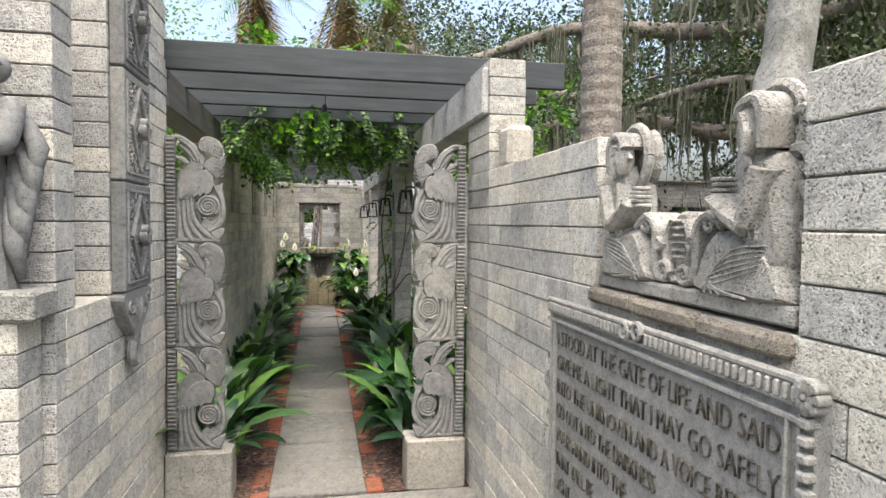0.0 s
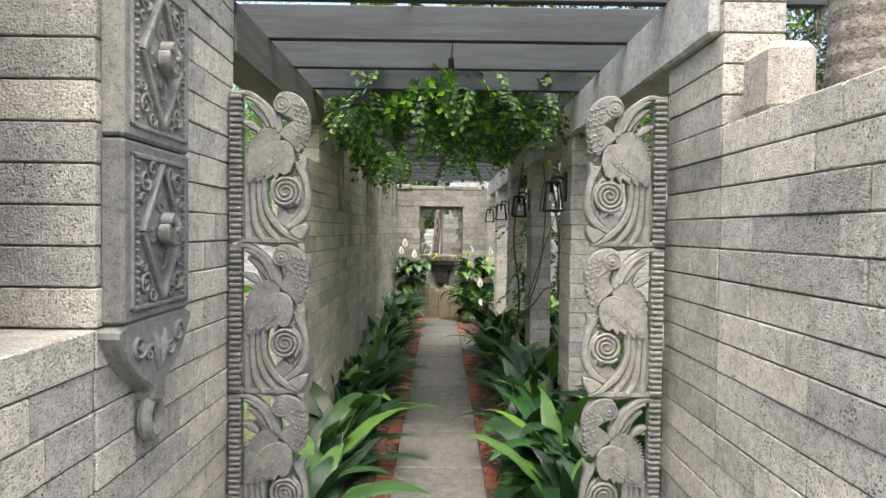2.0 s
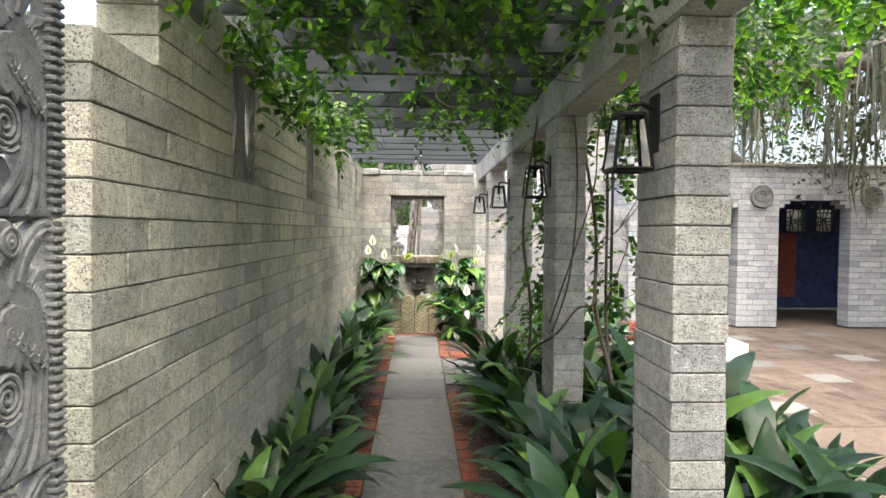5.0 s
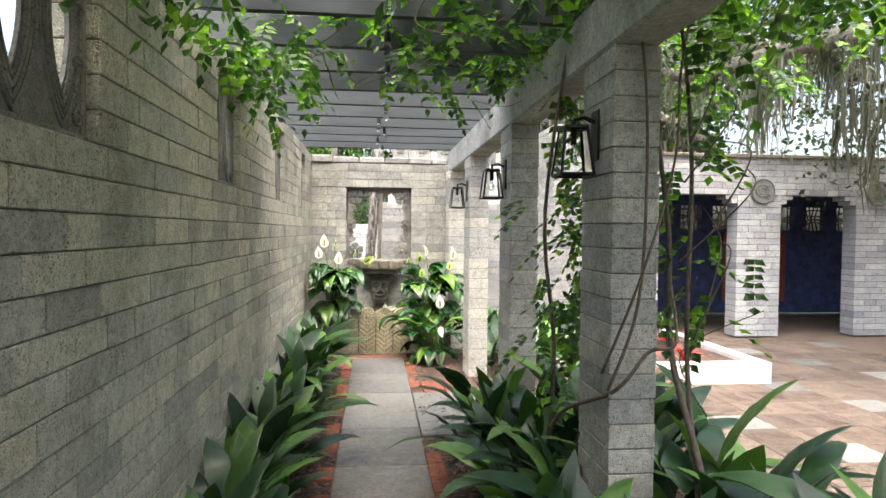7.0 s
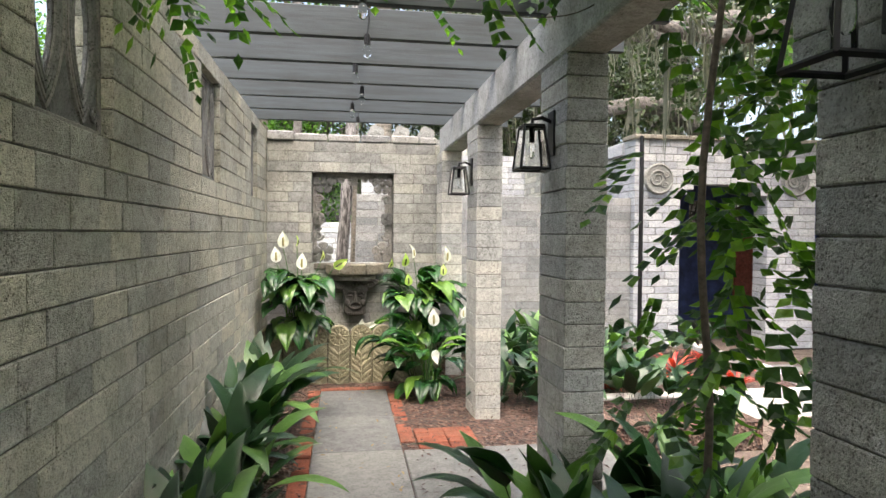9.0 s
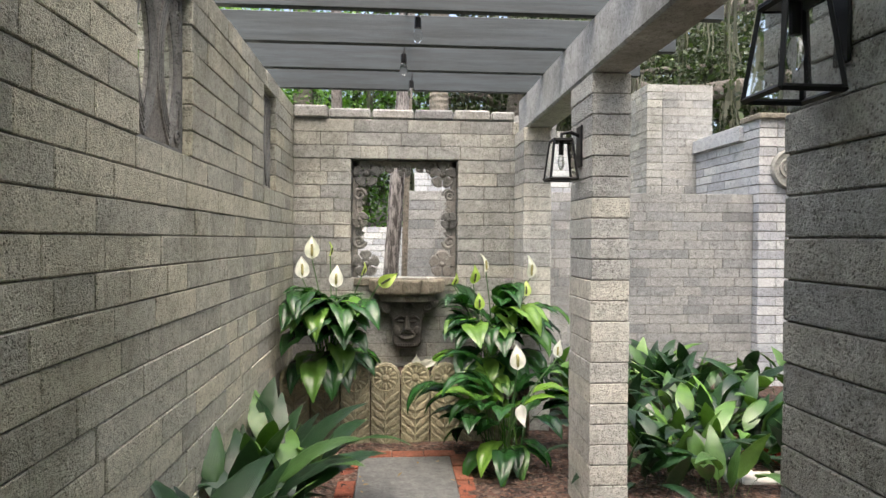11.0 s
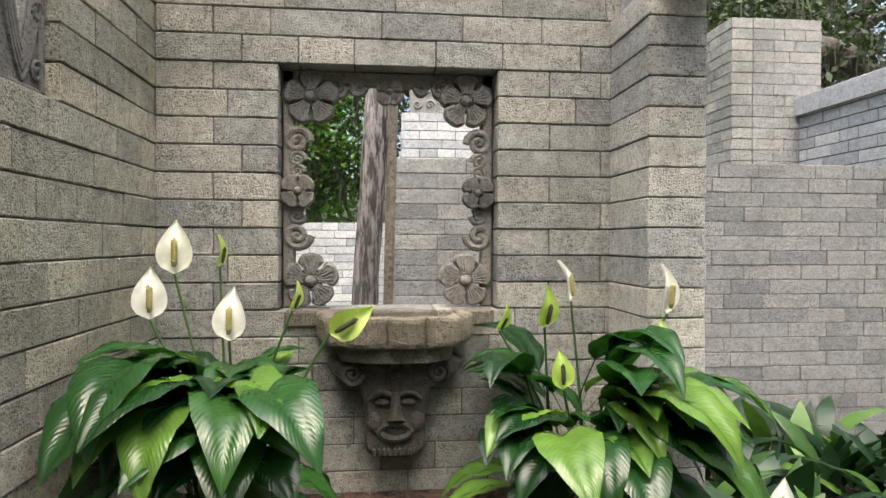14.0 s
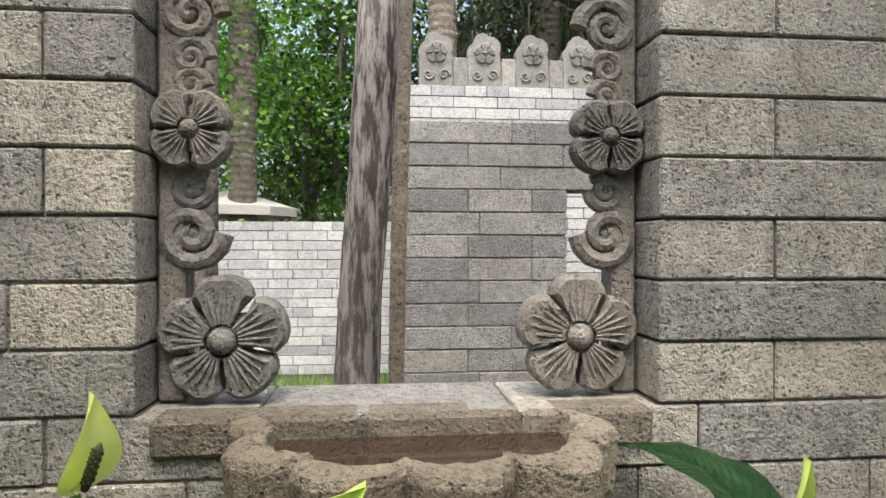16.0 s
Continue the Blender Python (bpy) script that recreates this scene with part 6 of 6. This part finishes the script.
def leaf_cloud(b, r, centres, per, spread, size):
    for c in centres:
        k = int(per * r.uniform(0.6, 1.4))
        for i in range(k):
            p = Vector((c[0] + r.gauss(0, spread), c[1] + r.gauss(0, spread), c[2] + r.gauss(0, spread * 0.6)))
            e = Vector((r.uniform(-1, 1), r.uniform(-1, 1), r.uniform(-0.9, 0.4))).normalized()
            q = e.cross(Vector((r.uniform(-1, 1), r.uniform(-1, 1), r.uniform(-1, 1)))).normalized()
            L, W = size * r.uniform(0.6, 1.3), size * r.uniform(0.2, 0.36)
            o = len(b.v)
            b.v += [tuple(p), tuple(p + e * L * 0.5 + q * W), tuple(p + e * L), tuple(p + e * L * 0.5 - q * W)]
            b.f.append((o, o + 1, o + 2, o + 3))


def tree(name, label, base, height, radius, seed, leaf="tree_leaf", bark="bark", clumps=60, per=130, size=0.16, moss=0, trunk_r=0.3, low=0.35, spread=0.5):
    r = random.Random(seed)
    t = thing(name, label, "tree", (0, 0, 0))
    x, y, z = base
    top = (x + r.uniform(-.6, .6), y + r.uniform(-.6, .6), z + height * 0.55)
    trunk_mesh([(x, y, z - 0.1), (x + r.uniform(-.2, .2), y, z + height * 0.25), top], [trunk_r, trunk_r * 0.8, trunk_r * 0.6]).part("trunk", bark, t, shade=True)
    ends = []
    for i in range(9):
        a = 2 * math.pi * i / 9 + r.uniform(-.3, .3)
        rr = radius * r.uniform(0.6, 1.0)
        e = (top[0] + rr * math.cos(a), top[1] + rr * math.sin(a), z + height * r.uniform(low + 0.1, 1.0))
        m1 = (top[0] + rr * 0.4 * math.cos(a + 0.3), top[1] + rr * 0.4 * math.sin(a + 0.3), (top[2] * 0.6 + e[2] * 0.4) + r.uniform(0, .5))
        trunk_mesh([tuple(Vector(top) - Vector((0, 0, 0.2 * height * r.random()))), m1, e], [trunk_r * 0.45, trunk_r * 0.25, 0.02], 8).part("limb", bark, t, shade=True)
        ends += [(m1, 0.5), (e, 1.0)]
    b = Build()
    cs = []
    for i in range(clumps):
        e, f = r.choice(ends)
        cs.append((e[0] + r.gauss(0, radius * 0.22), e[1] + r.gauss(0, radius * 0.22), min(max(e[2] + r.gauss(0, height * 0.1), z + height * low), z + height * 1.05)))
    leaf_cloud(b, r, cs, per, spread, size)
    tagged(b.part("crown", leaf, t), kind="stuff")
    if moss:
        b = Build()
        for i in range(moss):
            e = r.choice(cs)
            p = Vector((e[0] + r.gauss(0, 0.4), e[1] + r.gauss(0, 0.4), e[2]))
            L = r.uniform(0.5, 1.9)
            for s in range(9):
                o = len(b.v)
                q = p + Vector((r.gauss(0, 0.06), r.gauss(0, 0.06), 0))
                w, a = r.uniform(0.008, 0.028), r.uniform(0, 3.14)
                dx, dy = w * math.cos(a), w * math.sin(a)
                l2 = L * r.uniform(0.4, 1.0)
                j = Vector((r.gauss(0, 0.05), r.gauss(0, 0.05), 0))
                k = Vector((r.gauss(0, 0.07), r.gauss(0, 0.07), 0))
                for f, off, ww in ((0, Vector((0, 0, 0)), 1.0), (0.4, j, 1.3), (0.75, k, 0.8), (1.0, k + j, 0.1)):
                    c = q + off + Vector((0, 0, -l2 * f))
                    b.v += [(c.x - dx * ww, c.y - dy * ww, c.z), (c.x + dx * ww, c.y + dy * ww, c.z)]
                b.f += [(o + 2 * m, o + 2 * m + 1, o + 2 * m + 3, o + 2 * m + 2) for m in range(3)]
        tagged(b.part("hanging_moss", "moss", t, "grey green moss hanging in strands"), kind="stuff")
    return t


OAK = "tall live oak hung with grey moss"
tree("oak_tree", OAK, (8.5, 21.5, CZ), 9.5, 5.0, 1, clumps=150, per=190, moss=260, size=0.13, trunk_r=0.45, low=0.28)
tree("oak_tree", OAK, (13.5, 14.5, CZ), 9.5, 5.0, 2, clumps=150, per=190, moss=260, size=0.13, trunk_r=0.5, low=0.25)
tree("oak_tree", OAK, (14.0, 8.0, CZ), 9.0, 4.6, 3, clumps=150, per=190, moss=260, size=0.13, trunk_r=0.45, low=0.2)
tree("oak_tree", OAK, (3.8, 24.0, CZ), 9.5, 4.5, 4, clumps=150, per=190, moss=260, size=0.13, trunk_r=0.4, low=0.28)
tree("oak_tree", OAK, (7.5, 33.0, CZ), 12, 6.0, 14, clumps=150, moss=80, trunk_r=0.5, low=0.1, size=0.22, spread=0.8)
tree("oak_tree", OAK, (22.0, 20.0, CZ), 12, 7.0, 15, clumps=170, moss=60, trunk_r=0.5, low=0.05, size=0.24, spread=0.9)
tree("oak_tree", OAK, (9.5, 11.5, CZ), 8.5, 4.0, 16, clumps=120, per=170, moss=260, trunk_r=0.35, low=0.3, size=0.12)
BR = "broad leafy tree with bright green foliage"
tree("leafy_tree", BR, (-1.6, 24.5, -0.3), 6.5, 2.6, 5, "bright_leaf", clumps=90, per=160, size=0.15, trunk_r=0.2, low=0.02)
tree("leafy_tree", BR, (-5.5, 25.0, -0.3), 7.5, 3.5, 6, "bright_leaf", clumps=80, per=140, size=0.17, trunk_r=0.25, low=0.1)
tree("leafy_tree", BR, (-8.0, 12.0, -0.3), 6.0, 2.4, 7, "bright_leaf", clumps=50, size=0.16, trunk_r=0.2, low=0.15)
tree("leafy_tree", BR, (-3.6, 5.6, -0.3), 2.9, 1.3, 8, "bright_leaf", clumps=50, size=0.15, trunk_r=0.18, low=0.1)
tree("leafy_tree", BR, (-4.0, 19.5, -0.3), 7.5, 3.0, 9, "bright_leaf", clumps=120, per=190, size=0.1, trunk_r=0.25, low=0.35)

ob = trunk_mesh([(-0.18, 13.8, -0.3), (-0.12, 13.8, 0.9), (-0.08, 13.8, 1.6), (-0.015, 13.8, 2.6), (0.1, 13.82, 5.0)], [0.08, 0.07, 0.066, 0.064, 0.06], 28, 0.1, 30).part("bare_palm", "fibre", None, shade=True)
tagged(ob, "rough grey palm trunk rising behind the window", "tree trunk")
ob = trunk_mesh([(0.0, 14.0, -0.3), (0.02, 14.0, 1.5), (0.12, 14.0, 5.0)], [0.03, 0.028, 0.026], 14, 0.1).part("bare_palm", "palm_bark", None, shade=True)
tagged(ob, "slim pale trunk close against the wall", "tree trunk")
ob = trunk_mesh([(-0.66, 13.9, -0.3), (-0.62, 13.9, 1.2), (-0.64, 13.9, 5.0)], [0.055, 0.05, 0.05], 14, 0.15).part("bare_palm", "bark", None, shade=True)
tagged(ob, "dark mossy trunk seen through the window", "tree trunk")


def frond(b, r, origin, a, el, L, droop, w=0.03, n=16):
    o = Vector(origin)
    d = Vector((math.cos(a), math.sin(a), 0))
    prev = o
    s = Vector((-math.sin(a), math.cos(a), 0))
    for i in range(n):
        f = (i + 1) / n
        p = o + d * (L * f * math.cos(el)) + Vector((0, 0, L * f * math.sin(el) - droop * f * f))
        for sg in (-1, 1):
            e = (s * sg + d * 0.7 + Vector((0, 0, -0.5 - r.random() * 0.5))).normalized()
            l = L * 0.35 * math.sin(math.pi * min(0.95, f * 0.8 + 0.15))
            k = len(b.v)
            b.v += [tuple(p - d * w * 0.5), tuple(p + d * w * 0.5), tuple(p + e * l)]
            b.f.append((k, k + 1, k + 2))
        prev = p


def palm(at, h, r0, seed, skirt=True, label="palm with a ringed grey trunk"):
    r = random.Random(seed)
    t = thing("palm_tree", label, "tree")
    x, y, z = at
    n = int(h / 0.05)
    b = Build()
    s = 16
    for i in range(n + 1):
        f = i / n
        rr = r0 * (1.05 - 0.1 * f) * (1 + 0.05 * (i % 2)) * (1.15 if f < 0.04 else 1)
        for k in range(s):
            a = 2 * math.pi * k / s
            q = rr * (1 + 0.06 * noise.noise((math.cos(a) * 2, math.sin(a) * 2, i * 0.4)))
            b.v.append((x + q * math.cos(a), y + q * math.sin(a), z + h * f))
    for i in range(n):
        for k in range(s):
            a, c = i * s + k, i * s + (k + 1) % s
            b.f.append((a, c, c + s, a + s))
    b.part("trunk", "palm_bark", t)
    b = Build()
    for i in range(34):
        frond(b, r, (x, y, z + h), r.uniform(0, 6.28), r.uniform(-0.3, 1.2), r.uniform(1.4, 2.0), r.uniform(0.3, 1.2))
    tagged(b.part("fronds", "bright_leaf", t), kind="stuff")
    if skirt:
        b = Build()
        for i in range(46):
            frond(b, r, (x + r.gauss(0, r0), y + r.gauss(0, r0), z + h - r.uniform(0, 0.4)), r.uniform(0, 6.28), r.uniform(-1.55, -1.1), r.uniform(1.8, 2.7), 0.2, 0.05)
        tagged(b.part("dry_skirt", "dry_frond", t, "hanging dry brown fronds"), kind="stuff")


palm((1.98, 4.25, -0.3), 6.0, 0.14, 31, False)
palm((-1.9, 20.5, -0.3), 9.2, 0.18, 32)
palm((0.7, 19.5, -0.3), 9.0, 0.17, 33)
palm((2.3, 20.5, -0.3), 9.5, 0.17, 34)
ob = trunk_mesh([(4.85, 6.5, CZ - 0.1), (4.98, 6.5, 1.2), (5.2, 6.6, 2.6), (5.55, 6.7, 4.0), (5.85, 6.8, 7.5)], [0.36, 0.3, 0.29, 0.28, 0.25], 24, 0.15).part("pale_tree_trunk", "pale_bark", None, shade=True)
tagged(ob, "thick pale blotched trunk of a leaning tree", "tree trunk")
# long oak limb over the wall
for i, (pts, rad) in enumerate((([(9.5, 9.5, 3.6), (7.5, 10.5, 3.3), (5.5, 11.5, 3.7), (3.8, 12.5, 3.4), (2.6, 13.0, 3.9)], [0.2, 0.15, 0.12, 0.08, 0.03]), ([(9.0, 20, 3.0), (6.5, 18.8, 4.0), (4.2, 18.0, 3.7), (3.0, 17.6, 4.3)], [0.22, 0.18, 0.13, 0.05]), ([(10.0, 9.0, 5.6), (7.0, 10.0, 5.0), (4.6, 11.2, 5.2), (2.6, 12.0, 4.7), (1.0, 12.6, 5.3)], [0.2, 0.16, 0.12, 0.08, 0.03]), ([(9.5, 16.5, 4.6), (6.8, 16.8, 5.2), (4.6, 17.6, 4.9), (2.8, 18.6, 5.5)], [0.2, 0.15, 0.1, 0.04]), ([(9.5, 7.5, 4.2), (7.8, 8.3, 3.7), (6.4, 9.2, 3.9), (5.0, 10.2, 3.5)], [0.16, 0.12, 0.08, 0.03]))):
    t = thing("oak_limb", "dark oak limb with hanging moss", "branch")
    trunk_mesh(pts, rad, 10, 0.2).part("limb", "bark", t, shade=True)
    b = Build()
    r = random.Random(70 + i)
    s = smooth(pts, 14)
    leaf_cloud(b, r, [(p[0] + r.gauss(0, .3), p[1] + r.gauss(0, .3), p[2] + r.uniform(-.1, .8)) for p in s], 45, 0.22, 0.09)
    tagged(b.part("leaves", "tree_leaf", t), kind="stuff")
    b = Build()
    for p in s:
        cl = Vector(p) + Vector((r.gauss(0, .18), r.gauss(0, .18), r.uniform(-0.05, 0.05)))
        long = r.choice((0.25, 0.5, 0.9, 1.3))
        for k in range(r.choice((4, 12, 26))):
            q = cl + Vector((r.gauss(0, .05), r.gauss(0, .05), 0))
            L, a, w = long * r.uniform(0.4, 1.1), r.uniform(0, 3.14), r.uniform(0.005, 0.014)
            o = len(b.v)
            dx, dy = w * math.cos(a), w * math.sin(a)
            j = r.gauss(0, 0.05)
            b.v += [(q.x - dx, q.y - dy, q.z), (q.x + dx, q.y + dy, q.z), (q.x + j + dx, q.y + dy, q.z - L * 0.6), (q.x + j - dx, q.y - dy, q.z - L * 0.6), (q.x, q.y, q.z - L)]
            b.f += [(o, o + 1, o + 2, o + 3), (o + 3, o + 2, o + 4)]
    tagged(b.part("hanging_moss", "moss", t), kind="stuff")

# hedge and low wall beyond the statues
hd = Build()
rh = random.Random(12)
for i in range(2600):
    x, y = rh.uniform(3.2, 7.5), rh.uniform(4.8, 6.2)
    a, l = rh.uniform(0, 6.28), rh.uniform(0.3, 0.55)
    z = 1.25 + rh.uniform(-0.5, 0.25)
    e = Vector((math.cos(a) * 0.5, math.sin(a) * 0.5, 1)).normalized() * l
    hd.add([(x - 0.012, y, z), (x + 0.012, y, z), (x + e.x, y + e.y, z + e.z * 0.8)], [(0, 1, 2)])
hb = thing("shrub", "dark green grassy shrub beyond the wall", "shrub")
tagged(hd.part("leaves", "tree_leaf", hb), kind="stuff")
Build().box(3.2, 7.5, 4.9, 6.1, CZ, 1.15, 0.1).part("mass", "tree_leaf", hb)

# seen through the end window
FAN = [leaf_mesh("leaf", "lily", 0.3 + 0.04 * i, 0.04, 0.1, radians(80 - 14 * i), radians(40), 760 + i, 0.2) for i in range(5)]
clump("fan_palm", "bright green young fan palm on the lawn", "plant", FAN, (-0.45, 15.0, 0.25), 26, 0.05, 1.1, 870, "", 10)
clump("fan_palm", "bright green young fan palm on the lawn", "plant", FAN, (-0.75, 15.6, 0.1), 22, 0.05, 1.1, 871, "", 10)
um = thing("patio_umbrella", "open white patio umbrella beyond the garden wall", "umbrella", (-2.15, 21.0, -0.3))
b = Build()
for i in range(8):
    a0, a1 = math.pi * i / 4, math.pi * (i + 1) / 4
    b.add([(0, 0, 2.4), (0.9 * math.cos(a0), 0.9 * math.sin(a0), 2.12), (0.9 * math.cos(a1), 0.9 * math.sin(a1), 2.12), (0.9 * math.cos(a1), 0.9 * math.sin(a1), 2.0), (0.9 * math.cos(a0), 0.9 * math.sin(a0), 2.0)], [(0, 1, 2), (1, 4, 3, 2)])
b.part("canopy", "white_wall", um)
Build().tube([(0, 0, 0), (0, 0, 2.5)], 0.03, 8).part("pole", "black", um)

# dry leaves fallen on the path
rl = random.Random(19)
dry = Build()
for i in range(170):
    x, y = rl.uniform(-0.3, 0.3), rl.uniform(3.0, 11.8)
    if rl.random() < 0.6:
        x = math.copysign(0.27 - abs(rl.gauss(0, 0.06)), x)
    m = Matrix.Translation((x, y, 0.006)) @ Euler((rl.uniform(-.3, .3), rl.uniform(-.3, .3), rl.uniform(0, 6.3))).to_matrix().to_4x4()
    a, c = rl.uniform(0.008, 0.026), rl.uniform(0.004, 0.01)
    dry.add([(-a, 0, 0), (0, -c, 0.003), (a, 0, 0.002), (0, c, 0.003)], [(0, 1, 2, 3)], m)
tagged(dry.part("fallen_leaves", "dry_frond"), "small dry brown leaves fallen on the path", "leaves", kind="stuff")
